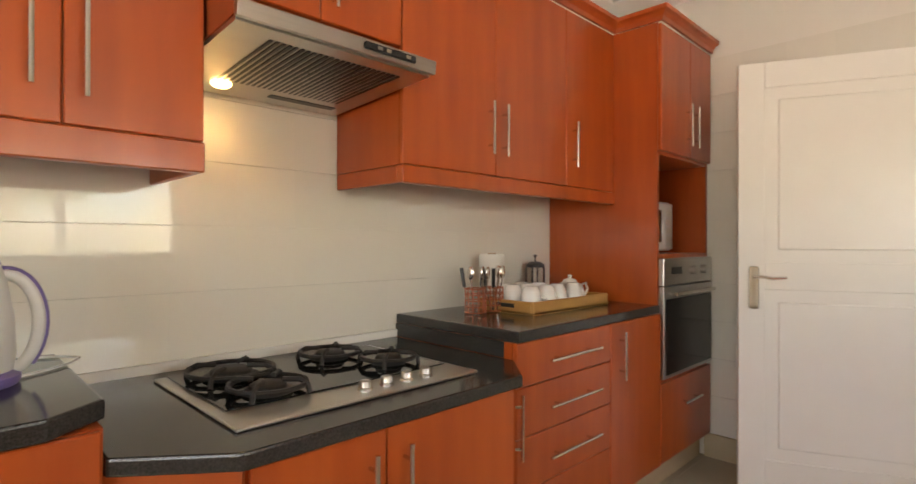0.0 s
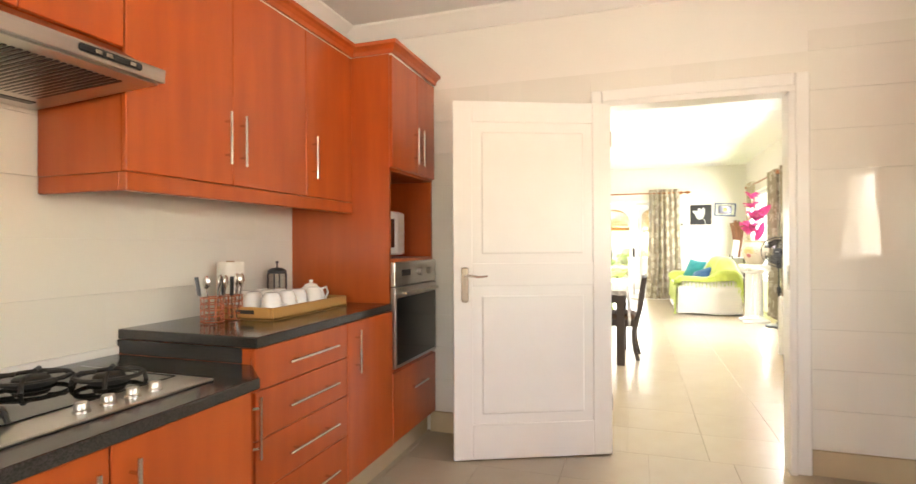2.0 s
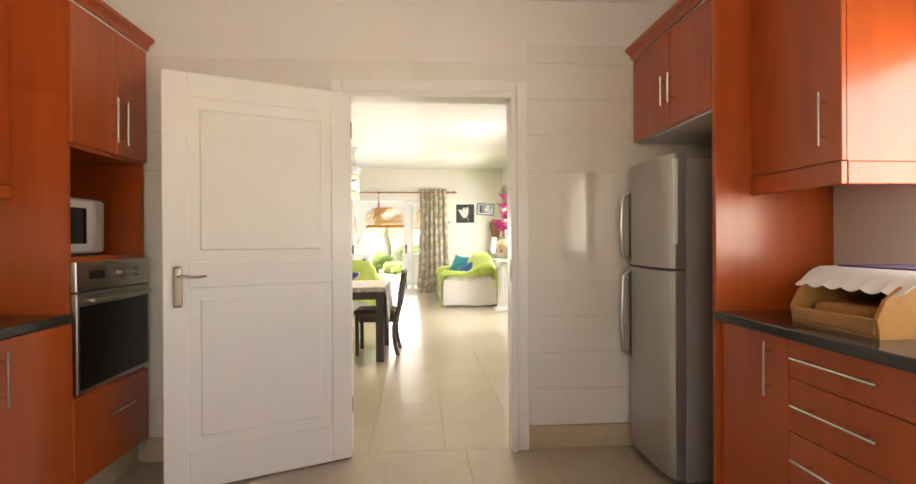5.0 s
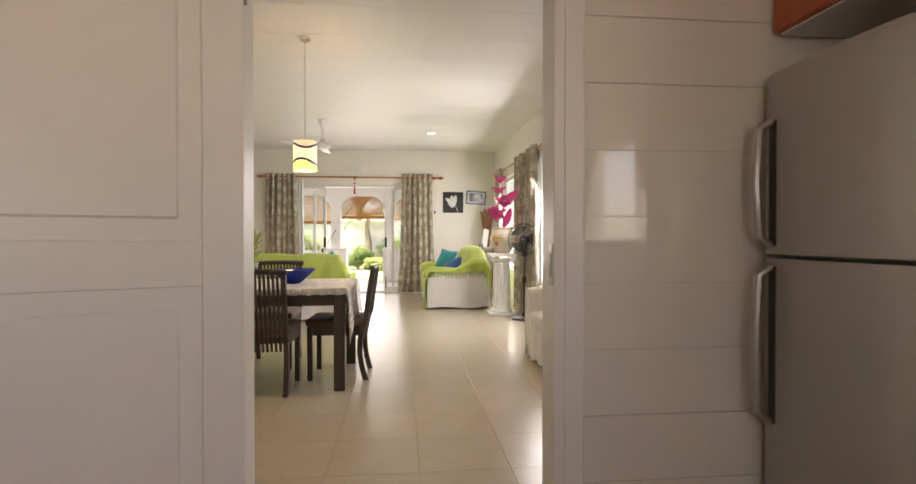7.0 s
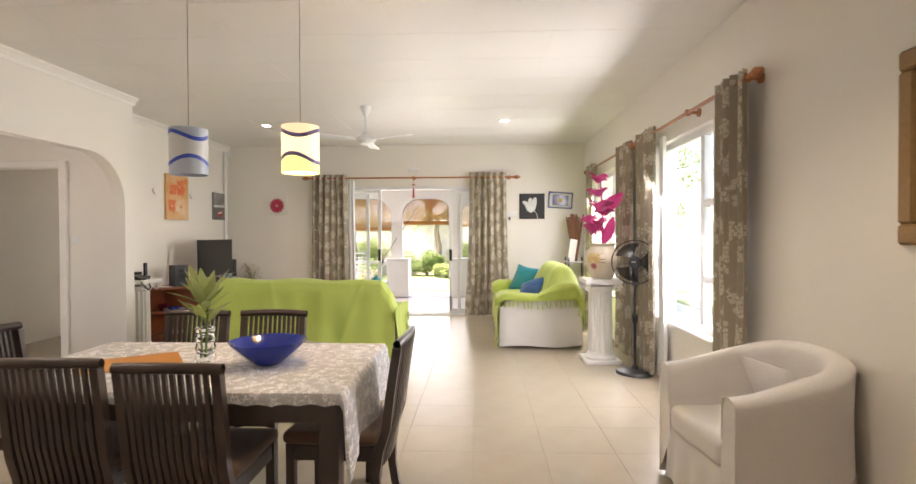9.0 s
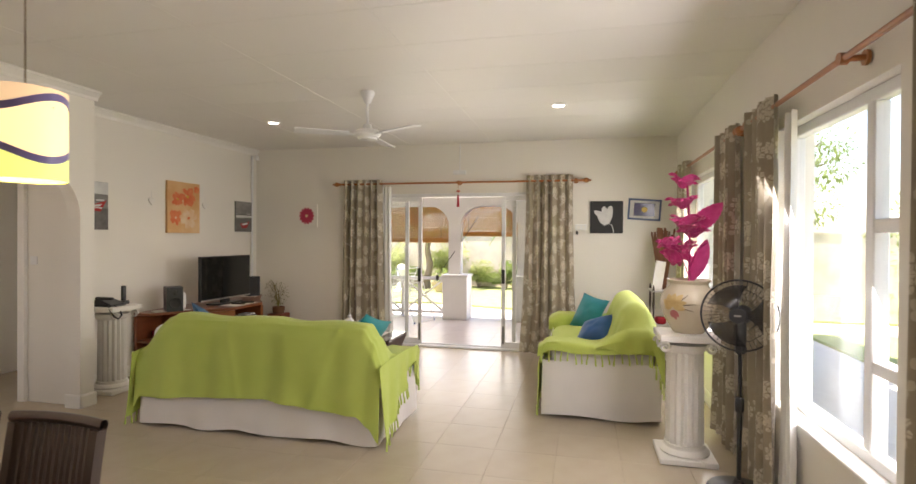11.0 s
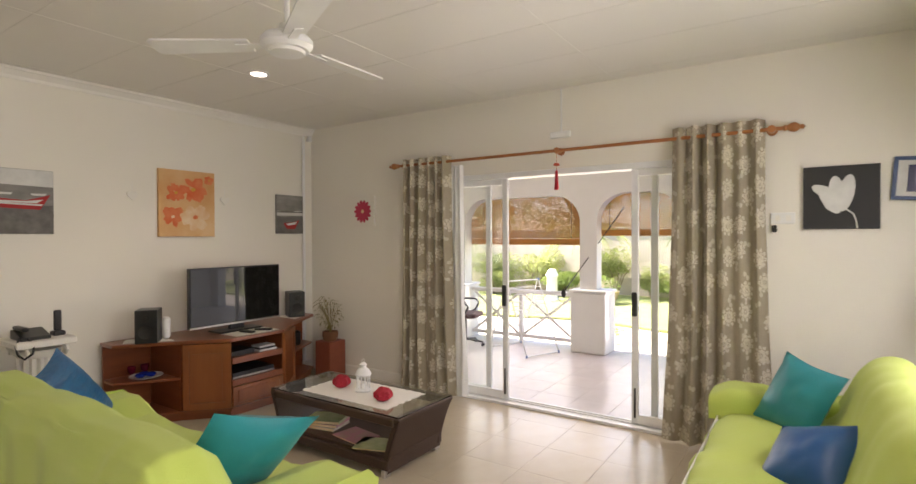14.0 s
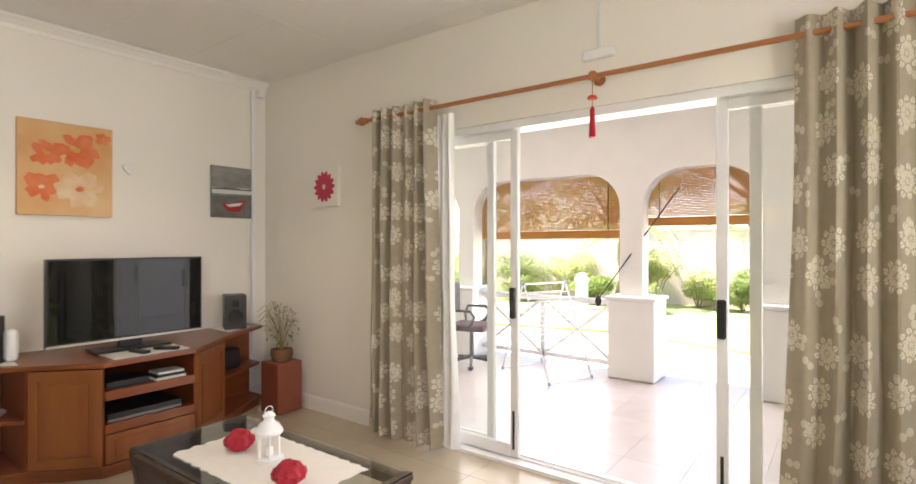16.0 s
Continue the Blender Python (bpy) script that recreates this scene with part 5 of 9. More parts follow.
def boat_picture(x0, z0, w, h, right, label):
    t, o, e1, e2 = canvas("boat_picture", (x0, 3.968, z0), LE, ZE, w, h, GREY1, label)
    bm = bmesh.new()
    vs = [o + e1 * a + e2 * b + Vector((0, -0.001, 0)) for a, b in ((0.002, 0.002), (w - 0.002, 0.002), (w - 0.002, h * 0.45), (0.002, h * 0.42))]
    bm.faces.new([bm.verts.new(v) for v in vs])
    part("shore", bm, GREY2, t)

    def flat(points, lift):
        b = bmesh.new()
        b.faces.new([b.verts.new(o + e1 * (p * w) + e2 * (q * h) + Vector((0, -lift, 0))) for p, q in points])
        return b
    if right:
        hull, inner = [(0.22, 0.27), (0.34, 0.12), (0.62, 0.12), (0.78, 0.36), (0.55, 0.30)], [(0.30, 0.25), (0.40, 0.21), (0.62, 0.24), (0.70, 0.31), (0.54, 0.29)]
    else:
        hull, inner = [(0.10, 0.55), (0.2, 0.40), (0.8, 0.38), (0.95, 0.62), (0.6, 0.52)], [(0.15, 0.51), (0.25, 0.48), (0.75, 0.48), (0.85, 0.54), (0.6, 0.51)]
    part("boat", flat(hull, 0.002), REDP, t, "red rowing boat")
    part("boat_inside", flat(inner, 0.003), WHITEP, t)
    if right:
        part("horizon", flat([(0.005, 0.46), (0.995, 0.48), (0.995, 0.60), (0.005, 0.58)], 0.0015), WHITEP, t, "pale band of sea and sky")
        part("far_hill", flat([(0.005, 0.565), (0.35, 0.60), (0.72, 0.575), (0.995, 0.60), (0.995, 0.55), (0.005, 0.54)], 0.0018), GREY2, t)
    else:
        part("sky", flat([(0.005, 0.76), (0.995, 0.74), (0.995, 0.995), (0.005, 0.995)], 0.0015), WHITEP, t, "pale sky")
        part("white_stripe", flat([(0.14, 0.46), (0.82, 0.44), (0.84, 0.465), (0.14, 0.485)], 0.0035), WHITEP, t)
        for a in (0.3, 0.78):
            part("moored_boat", flat([(a - 0.12, 0.63), (a - 0.09, 0.60), (a + 0.09, 0.60), (a + 0.12, 0.635)], 0.002), WHITEP, t, "small white moored boat")


boat_picture(9.95, 1.63, 0.45, 0.50, False, "grey seaside canvas with a red boat")
boat_picture(12.53, 1.64, 0.41, 0.445, True, "grey beach canvas with a small red rowing boat")
t, o, e1, e2 = canvas("daisy_picture", (13.058, 3.255, 1.72), FE, ZE, 0.335, 0.335, WALL, "small white canvas with a pink daisy")
part("daisy", petals(o, e1, e2, 0.165, 0.165, 0.125, 14, 0.001, 0.2, 0.02), material("pink_daisy_paint", (0.55, 0.05, 0.10), 0.7), t, "pink daisy")
bm = bmesh.new()
blob(bm, o, e1, e2, 0.165, 0.165, 0.022, 0.022, 0, 0.004)
part("eye", bm, PALE, t)
t, o, e1, e2 = canvas("tulip_picture", (13.058, -1.065, 1.64), FE, ZE, 0.42, 0.425, BLACKP, "black canvas with one white tulip")
bm = bmesh.new()
for cu, cv, ru, rv, tn in ((0.15, 0.20, 0.05, 0.12, 0.5), (0.19, 0.24, 0.05, 0.13, 0.1), (0.24, 0.24, 0.05, 0.14, -0.2), (0.13, 0.25, 0.10, 0.04, -0.5), (0.19, 0.17, 0.08, 0.06, 0.0)):
    blob(bm, o, e1, e2, cu, cv, ru * 0.9, rv * 0.9, tn, 0.001 + 0.0004 * len(bm.faces), 18)
part("tulip", bm, WHITEP, t, "white tulip bloom")
bm = bmesh.new()
tube(bm, [o + e1 * a + e2 * b for a, b in ((0.23, 0.14), (0.28, 0.1), (0.295, 0.05), (0.30, 0.004))], 0.005, 6)
part("stem", bm, WHITEP, t)
pic = thing("framed_picture", "blue-framed print hanging askew on the wall", "picture", (13.04, -1.75, 1.95))
fr = Matrix.Translation((13.045, -1.75, 1.95)) @ Matrix.Rotation(radians(4), 4, "X")
blue_frame = material("blue_frame_paint", (0.05, 0.09, 0.20), 0.4)
for r in ((-0.205, 0.205, 0.115, 0.138), (-0.205, 0.205, -0.138, -0.115), (-0.205, -0.182, -0.115, 0.115), (0.182, 0.205, -0.115, 0.115)):
    part("frame_side", boxes((-0.015, 0.012, r[0], r[1], r[2], r[3]), bevel=0.003, m=fr), blue_frame, pic)
part("mount", boxes((-0.002, 0.010, -0.182, 0.182, -0.115, 0.115), m=fr), WHITEP, pic, "white mount")
part("print", boxes((-0.004, -0.0025, -0.13, 0.13, -0.085, 0.085), m=fr), material("night_blue_print", (0.02, 0.02, 0.07), 0.15), pic, "dark blue print")
part("moon", turned([(0, 0), (0.036, 0), (0.036, 0.001), (0, 0.001)], (0, 0, 0), 20), material("yellow_print", (0.6, 0.45, 0.08), 0.5), pic)
moon = [c for c in pic.children if c.name.startswith("moon")][0]
for v in moon.data.vertices:
    v.co = fr @ Vector((-0.0055 + (v.co.z + 1.95) * -0.3, v.co.x + 13.04, v.co.y - 1.75)) - Vector((13.04, -1.75, 1.95))
for x in (11.0, 11.90):
    hrt = thing("heart_ornament", "small white heart hanging on the wall by a cord", "ornament", (x, 3.955, 1.95), "white heart ornaments")
    part("heart", prismed([(x, 1.93), (x + 0.045, 1.975), (x + 0.05, 2.0), (x + 0.03, 2.015), (x + 0.0, 2.0), (x - 0.03, 2.015), (x - 0.05, 2.0), (x - 0.045, 1.975)], "y", 3.95, 3.968, 0.004), PLASTER_W, hrt)
    part("cord", rods(((x, 3.962, 2.0), (x, 3.962, 2.10), 0.0022)), WHITE_PLASTIC, hrt)

# small fittings on the walls
solo("conduit", rods(((12.92, 3.945, 0.12), (12.92, 3.945, 2.80), 0.018), segments=12), ALU, "white pipe running up the corner", "pipe", (12.92, 3.945, 0.12), "", True)
solo("sensor", turned([(0, 0), (0.03, 0), (0.034, 0.02), (0.02, 0.07), (0, 0.075)], (12.97, 3.90, 2.74), 16), WHITE_PLASTIC, "small white alarm sensor in the corner", "sensor", (12.97, 3.9, 2.74), "", True)
solo("alarm_box", boxes((13.03, 13.058, 0.63, 0.82, 2.46, 2.52), bevel=0.008), WHITE_PLASTIC, "small white box over the curtain rod", "alarm box", (13.05, 0.72, 2.46))
solo("cable_trunking", boxes((13.05, 13.058, 0.715, 0.728, 2.521, 2.899)), WHITE_PLASTIC, "thin white cable trunking to the ceiling", "trunking", (13.05, 0.72, 2.52))
sw = thing("switch_plate", "white wall switch plate with a black key fob under it", "switch", (13.05, -0.95, 1.68))
part("plate", boxes((13.044, 13.058, -1.02, -0.87, 1.68, 1.76), bevel=0.004), WHITE_PLASTIC, sw)
part("rocker", boxes((13.041, 13.0435, -0.995, -0.965, 1.70, 1.74)), PLASTER_W, sw)
part("rocker", boxes((13.041, 13.0435, -0.93, -0.90, 1.70, 1.74)), PLASTER_W, sw)
part("fob", boxes((13.03, 13.0435, -0.91, -0.88, 1.62, 1.672), bevel=0.006), BLACK, sw, "black key fob")
hs = thing("switch_plate", "white light switch on the hall wall", "switch", (9.69, 4.08, 1.3))
part("plate", boxes((9.688, 9.699, 4.0, 4.08, 1.29, 1.37), bevel=0.003), WHITE_PLASTIC, hs)


# ---- television corner ----
TVZ = 0.70


def tv_stand():
    s = thing("tv_stand", "mahogany television stand with canted doors and open end shelves", "tv stand", (11.7, 3.6, 0))
    outline = [(10.72, 3.945), (10.72, 3.72), (11.15, 3.42), (11.44, 3.15), (12.00, 3.15), (12.34, 3.42), (12.88, 3.74), (12.88, 3.945)]
    inner = [(10.74, 3.945), (10.74, 3.74), (11.16, 3.46), (11.45, 3.19), (11.99, 3.19), (12.33, 3.46), (12.86, 3.76), (12.86, 3.945)]
    part("top", prismed(outline, "z", TVZ - 0.03, TVZ, 0.006), TVWOOD, s)
    part("plinth", prismed(inner, "z", 0.0, 0.06), TVWOOD, s)
    part("bottom", prismed(outline, "z", 0.061, 0.085, 0.004), TVWOOD, s)
    for a, b in (((10.735, 3.94), (11.13, 3.93)), ((12.36, 3.94), (12.87, 3.93))):
        part("back_panel", boxes((a[0], b[0], 3.925, 3.945, 0.0855, TVZ - 0.0305)), TVWOOD, s)
    part("end_shelf", prismed([(10.73, 3.924), (10.73, 3.73), (11.14, 3.45), (11.14, 3.924)], "z", 0.36, 0.38), TVWOOD, s)
    part("end_shelf", prismed([(12.36, 3.924), (12.36, 3.46), (12.86, 3.75), (12.86, 3.924)], "z", 0.36, 0.38), TVWOOD, s)
    part("end_post", boxes((10.725, 10.745, 3.90, 3.924, 0.0855, TVZ - 0.0305)), TVWOOD, s)
    for x in (11.14, 11.43, 11.99, 12.33):
        y = 3.44 if x in (11.14, 12.33) else 3.17
        part("upright", boxes((x, x + 0.02, y, 3.944, 0.0855, TVZ - 0.0305)), TVWOOD, s)
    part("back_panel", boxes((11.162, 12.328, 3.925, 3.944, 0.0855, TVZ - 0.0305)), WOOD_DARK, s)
    for (ax, ay), (bx, by) in (((11.155, 3.425), (11.44, 3.158)), ((12.0, 3.158), (12.342, 3.425))):
        A, B = Vector((ax, ay, 0)), Vector((bx, by, 0))
        d = (B - A).normalized()
        n = Vector((d.y, -d.x, 0))

        def slab(a, b, z0, z1, t0, t1):
            p, q = A + d * a, A + d * b
            return prism(bmesh.new(), [tuple(v[:2]) for v in (p + n * t0, q + n * t0, q + n * t1, p + n * t1)], "z", z0, z1)
        ln = (B - A).length
        door = part("door", slab(0.0, ln, 0.09, TVZ - 0.035, -0.012, 0.004), TVDOOR, s, "honey-coloured door")
        for a, b, z0, z1 in ((0.0, 0.05, 0.09, 0.665), (ln - 0.05, ln, 0.09, 0.665), (0.05, ln - 0.05, 0.61, 0.665), (0.05, ln - 0.05, 0.09, 0.15)):
            part("door_rail", slab(a, b, z0, z1, 0.0045, 0.014), TVDOOR, door)
        part("raised_panel", slab(0.075, ln - 0.075, 0.18, 0.58, 0.0045, 0.010), TVDOOR, door)
    for z in (0.30, 0.50):
        part("shelf", boxes((11.451, 11.989, 3.17, 3.924, z, z + 0.02)), TVWOOD, s)
        part("shelf_lip", boxes((11.451, 11.989, 3.155, 3.169, z - 0.03, z + 0.025), bevel=0.003), TVWOOD, s)
    dr_ = part("drawer", boxes((11.453, 11.987, 3.15, 3.17, 0.09, 0.265), bevel=0.003), TVDOOR, s, "honey-coloured drawer front")
    part("raised_panel", boxes((11.50, 11.94, 3.140, 3.1495, 0.12, 0.235), bevel=0.004), TVDOOR, dr_)


tv_stand()
tv = thing("television", "flat black television on a short stand", "television", (11.73, 3.5, TVZ))
part("case", boxes((11.25, 12.21, 3.49, 3.53, 0.77, 1.318), bevel=0.004), BLACK, tv)
part("screen", boxes((11.262, 12.198, 3.487, 3.4895, 0.795, 1.306)), DARKGLASS, tv, "dark glossy screen")
part("bezel", boxes((11.25, 12.21, 3.484, 3.4895, 0.77, 0.786), bevel=0.002), STEEL, tv, "silver lower edge")
part("neck", boxes((11.66, 11.80, 3.50, 3.54, TVZ + 0.021, 0.775)), BLACK, tv)
part("foot", boxes((11.50, 11.96, 3.42, 3.62, TVZ + 0.006, TVZ + 0.02), bevel=0.005), BLACK, tv)


def doily(name, pts, z, label):
    cx, cy = sum(p[0] for p in pts) / len(pts), sum(p[1] for p in pts) / len(pts)
    n, out = 72, []
    P = [Vector(p) for p in pts]
    per = [(P[(i + 1) % len(P)] - P[i]).length for i in range(len(P))]
    tot = sum(per)
    for k in range(n):
        d = tot * k / n
        i = 0
        while d > per[i]:
            d -= per[i]
            i += 1
        p = P[i].lerp(P[(i + 1) % len(P)], d / per[i])
        w = 1 + 0.03 * math.sin(k * math.pi * 0.9)
        out.append((cx + (p.x - cx) * w, cy + (p.y - cy) * w))
    return solo(name, prismed(out, "z", z, z + 0.003), PLASTER_W, label, "doily", (cx, cy, z))


doily("doily", [(11.52, 3.20), (11.98, 3.20), (11.98, 3.64), (11.52, 3.64)], TVZ + 0.001, "white crocheted doily under the television")
doily("doily", [(10.80, 3.72), (11.12, 3.50), (11.14, 3.72), (10.9, 3.88)], TVZ + 0.001, "white crocheted doily under a loudspeaker")
doily("doily", [(12.48, 3.58), (12.75, 3.72), (12.78, 3.92), (12.5, 3.92)], TVZ + 0.001, "white crocheted doily under a loudspeaker")


def speaker(x, y, turn):
    s = thing("loudspeaker", "small black two-way bookshelf loudspeaker", "loudspeaker", (0, 0, 0), "pair of loudspeakers")
    part("cabinet", boxes((-0.085, 0.085, -0.1, 0.1, 0, 0.28), bevel=0.004), BLACK, s)
    part("woofer", turned([(0, 0.0), (0.05, 0.0), (0.062, 0.008), (0.06, 0.012), (0.045, 0.004), (0, 0.006)], (0, 0, 0), 24), IRON, s, "black cone woofer", True)
    part("tweeter", turned([(0, 0.01), (0.012, 0.008), (0.02, 0.002), (0.03, 0.006), (0.032, 0.0)], (0, 0, 0), 20), IRON, s, "", True)
    for c in s.children:
        if c.name.startswith(("woofer", "tweeter")):
            c.matrix_basis = pose(0, -0.1, 0.1 if c.name.startswith("woofer") else 0.21, 90, 0, 0)
    s.matrix_basis = pose(x, y, TVZ + 0.0045, 0, 0, turn)


speaker(10.97, 3.63, -38)
speaker(12.63, 3.76, -25)
solo("air_freshener", soft_box(11.085, 11.155, 3.60, 3.67, TVZ + 0.0045, TVZ + 0.20, 0.03, 1, 0.0), WHITE_PLASTIC, "rounded white plastic appliance beside the loudspeaker", "air freshener", (11.12, 3.63, TVZ + 0.0045), "", True)
for x, y, a in ((11.70, 3.30, 10), (11.86, 3.28, 35)):
    r = solo("remote_control", boxes((-0.025, 0.025, -0.08, 0.08, 0, 0.018), bevel=0.004), BLACK, "black remote control on the doily", "remote control", (0, 0, 0), "remote controls")
    r.matrix_basis = pose(x, y, TVZ + 0.0045, 0, 0, a)
rec = thing("video_recorder", "flat black disc player in the tv stand", "disc player", (11.7, 3.3, 0.3205))
part("case", boxes((11.48, 11.92, 3.20, 3.50, 0.321, 0.375), bevel=0.003), BLACK, rec)
part("front_strip", boxes((11.48, 11.92, 3.196, 3.1995, 0.325, 0.34)), STEEL, rec, "silver front strip")
solo("set_top_box", boxes((11.48, 11.72, 3.22, 3.45, 0.5205, 0.565), bevel=0.003), BLACK, "black set-top box on the upper shelf", "set-top box", (11.6, 3.3, 0.5205))
for k in range(3):
    solo("disc_case", boxes((11.76 + 0.01 * k, 11.95, 3.20 + 0.012 * k, 3.36, 0.5205 + 0.0155 * k, 0.5355 + 0.0155 * k), bevel=0.001), (WHITE_PLASTIC, BLACK, WHITE_PLASTIC)[k], "slim disc case in a small stack", "disc case", (11.85, 3.28, 0.5205 + 0.0155 * k), "stack of disc cases")
solo("radio", soft_box(12.44, 12.64, 3.66, 3.82, 0.3805, 0.55, 0.03, 2, 0.0), BLACK, "black portable radio on the end shelf", "radio", (12.54, 3.74, 0.3805), "", True)
dish = thing("dish", "white oval dish with blue ornaments on the shelf", "dish", (10.98, 3.70, 0.381))
part("plate", turned([(0, 0.002), (0.07, 0.002), (0.13, 0.018), (0.132, 0.022), (0.07, 0.008), (0, 0.008)], (10.98, 3.70, 0.381), 28), CERAMIC, dish, "", True)
BLUEGLASS = material("cobalt_glass", (0.01, 0.03, 0.30), 0.08)
for k, (dx, dy) in enumerate(((-0.05, 0.0), (0.03, -0.02), (0.0, 0.04))):
    part("ornament", turned([(0, 0), (0.03, 0.004), (0.045, 0.02), (0.03, 0.036), (0, 0.04)], (10.98 + dx, 3.70 + dy, 0.39), 14), BLUEGLASS, dish, "blue glass ornament", True)
for k, x in enumerate((10.93, 11.04)):
    cupr = thing("candle_holder", "dark red glass candle holder on the shelf", "candle holder", (x, 3.85, 0.381), "candle holders")
    part("glass", turned([(0, 0), (0.03, 0), (0.012, 0.02), (0.03, 0.04), (0.035, 0.085), (0.032, 0.085), (0.0, 0.045)], (x, 3.85, 0.381), 16), material("ruby_glass", (0.12, 0.005, 0.02), 0.1), cupr, "", True)


def leaves(bm, at, count, spread, size, seed, droop=0.0, up=0.3):
    """Pointed leaves scattered through a rounded volume."""
    rnd = random.Random(seed)
    for _ in range(count):
        while True:
            p = Vector((rnd.uniform(-1, 1), rnd.uniform(-1, 1), rnd.uniform(-1, 1)))
            if 0.2 < p.length < 1:
                break
        c = Vector(at) + Vector((p.x * spread[0], p.y * spread[1], p.z * spread[2]))
        way = (p.normalized() + Vector((rnd.uniform(-0.7, 0.7), rnd.uniform(-0.7, 0.7), rnd.uniform(-0.5, 0.5) + up - droop))).normalized()
        side = way.cross(Vector((rnd.uniform(-0.3, 0.3), rnd.uniform(-0.3, 0.3), 1))).normalized()
        s = size * rnd.uniform(0.6, 1.3)
        sag = Vector((0, 0, -0.2 * s))
        a, b, cc, d = c, c + way * s * 0.5 + side * s * 0.22, c + way * s + sag, c + way * s * 0.5 - side * s * 0.22
        bm.faces.new([bm.verts.new(q) for q in (a, b, cc, d)])
    return bm


LEAF = material("green_leaf", (0.10, 0.155, 0.045), 0.5, second=(0.14, 0.19, 0.06), scale=7, mix=0.9)
LEAF_PALE = material("yellow_green_leaf", (0.24, 0.28, 0.11), 0.5, second=(0.15, 0.20, 0.065), scale=9, mix=0.9)
BARK = material("palm_bark", (0.20, 0.15, 0.10), 0.9, second=(0.13, 0.1, 0.07), scale=12, bump=0.4, bump_scale=40)
TERRA = material("terracotta", (0.26, 0.07, 0.035), 0.55, second=(0.2, 0.05, 0.028), scale=9, bump=0.1)
pp = thing("plant_pot", "square red-brown plant pot with a dry trailing plant", "potted plant", (12.89, 3.47, 0))
part("pot", prismed([(12.77, 3.35), (13.01, 3.35), (13.01, 3.59), (12.77, 3.59)], "z", 0, 0.42, 0.012), TERRA, pp)
part("basket", turned([(0, 0.421), (0.075, 0.421), (0.09, 0.47), (0.088, 0.52), (0.08, 0.52), (0.075, 0.47), (0, 0.46)], (12.89, 3.47, 0), 20), material("woven_basket", (0.20, 0.09, 0.04), 0.8, bump=0.5, bump_scale=90), pp, "brown woven basket", True)
bm = bmesh.new()
rnd = random.Random(8)
for k in range(16):
    a, ln = rnd.uniform(0, 6.28), rnd.uniform(0.2, 0.42)
    c, s = math.cos(a), math.sin(a)
    tube(bm, [(12.89, 3.47, 0.5), (12.89 + c * 0.05, 3.47 + s * 0.05, 0.5 + ln * 0.6), (12.89 + c * 0.13, 3.47 + s * 0.13, 0.5 + ln), (12.89 + c * 0.19, 3.47 + s * 0.2, 0.5 + ln * 0.85)], 0.0025, 5)
part("stem", bm, material("dry_stem", (0.25, 0.2, 0.07), 0.8), pp)
part("foliage", leaves(bmesh.new(), (12.88, 3.47, 0.72), 170, (0.14, 0.15, 0.17), 0.035, 5, 0.4), material("dry_leaf", (0.26, 0.22, 0.06), 0.7, second=(0.16, 0.17, 0.05), scale=20), pp, "dry yellowish leaves")


# ---- pedestals ----
def pedestal(x, y, height, label):
    p = thing("pedestal", label, "pedestal", (x, y, 0), "white column pedestals")
    part("base", boxes((x - 0.19, x + 0.19, y - 0.19, y + 0.19, 0, 0.04), bevel=0.006), PLASTER_W, p)
    part("foot_moulding", turned([(0, 0.041), (0.165, 0.041), (0.17, 0.055), (0.155, 0.075), (0.14, 0.085), (0.135, 0.11), (0, 0.11)], (x, y, 0), 32), PLASTER_W, p, "", True)
    part("shaft", turned([(0, 0.111), (0.13, 0.111), (0.125, height - 0.14), (0, height - 0.14)], (x, y, 0), 96, flute=16, flute_depth=0.14), PLASTER_W, p, "fluted shaft", True)
    part("neck", turned([(0, height - 0.139), (0.12, height - 0.139), (0.14, height - 0.12), (0.15, height - 0.08), (0, height - 0.08)], (x, y, 0), 32), PLASTER_W, p, "", True)
    for sx in (-1, 1):
        for sy in (-1, 1):
            bm = bmesh.new()
            c = Vector((x + sx * 0.02, y + sy * 0.155, height - 0.095))
            tube(bm, [c + Vector((0.11 * sx * 0, sy * r * math.cos(a), r * math.sin(a))) for a, r in ((k * 0.55, 0.045 - 0.0022 * k) for k in range(18))], 0.011, 6)
            bmesh.ops.translate(bm, verts=bm.verts[:], vec=(sx * 0.10, 0, 0))
            part("volute", bm, PLASTER_W, p, "scrolled volute", True)
    part("abacus", boxes((x - 0.185, x + 0.185, y - 0.195, y + 0.195, height - 0.05, height), bevel=0.008), PLASTER_W, p)
    return p


pedestal(9.86, -1.70, 0.90, "white fluted column pedestal carrying a flower vase")
pedestal(10.20, 3.68, 0.86, "white fluted column pedestal carrying the telephone")

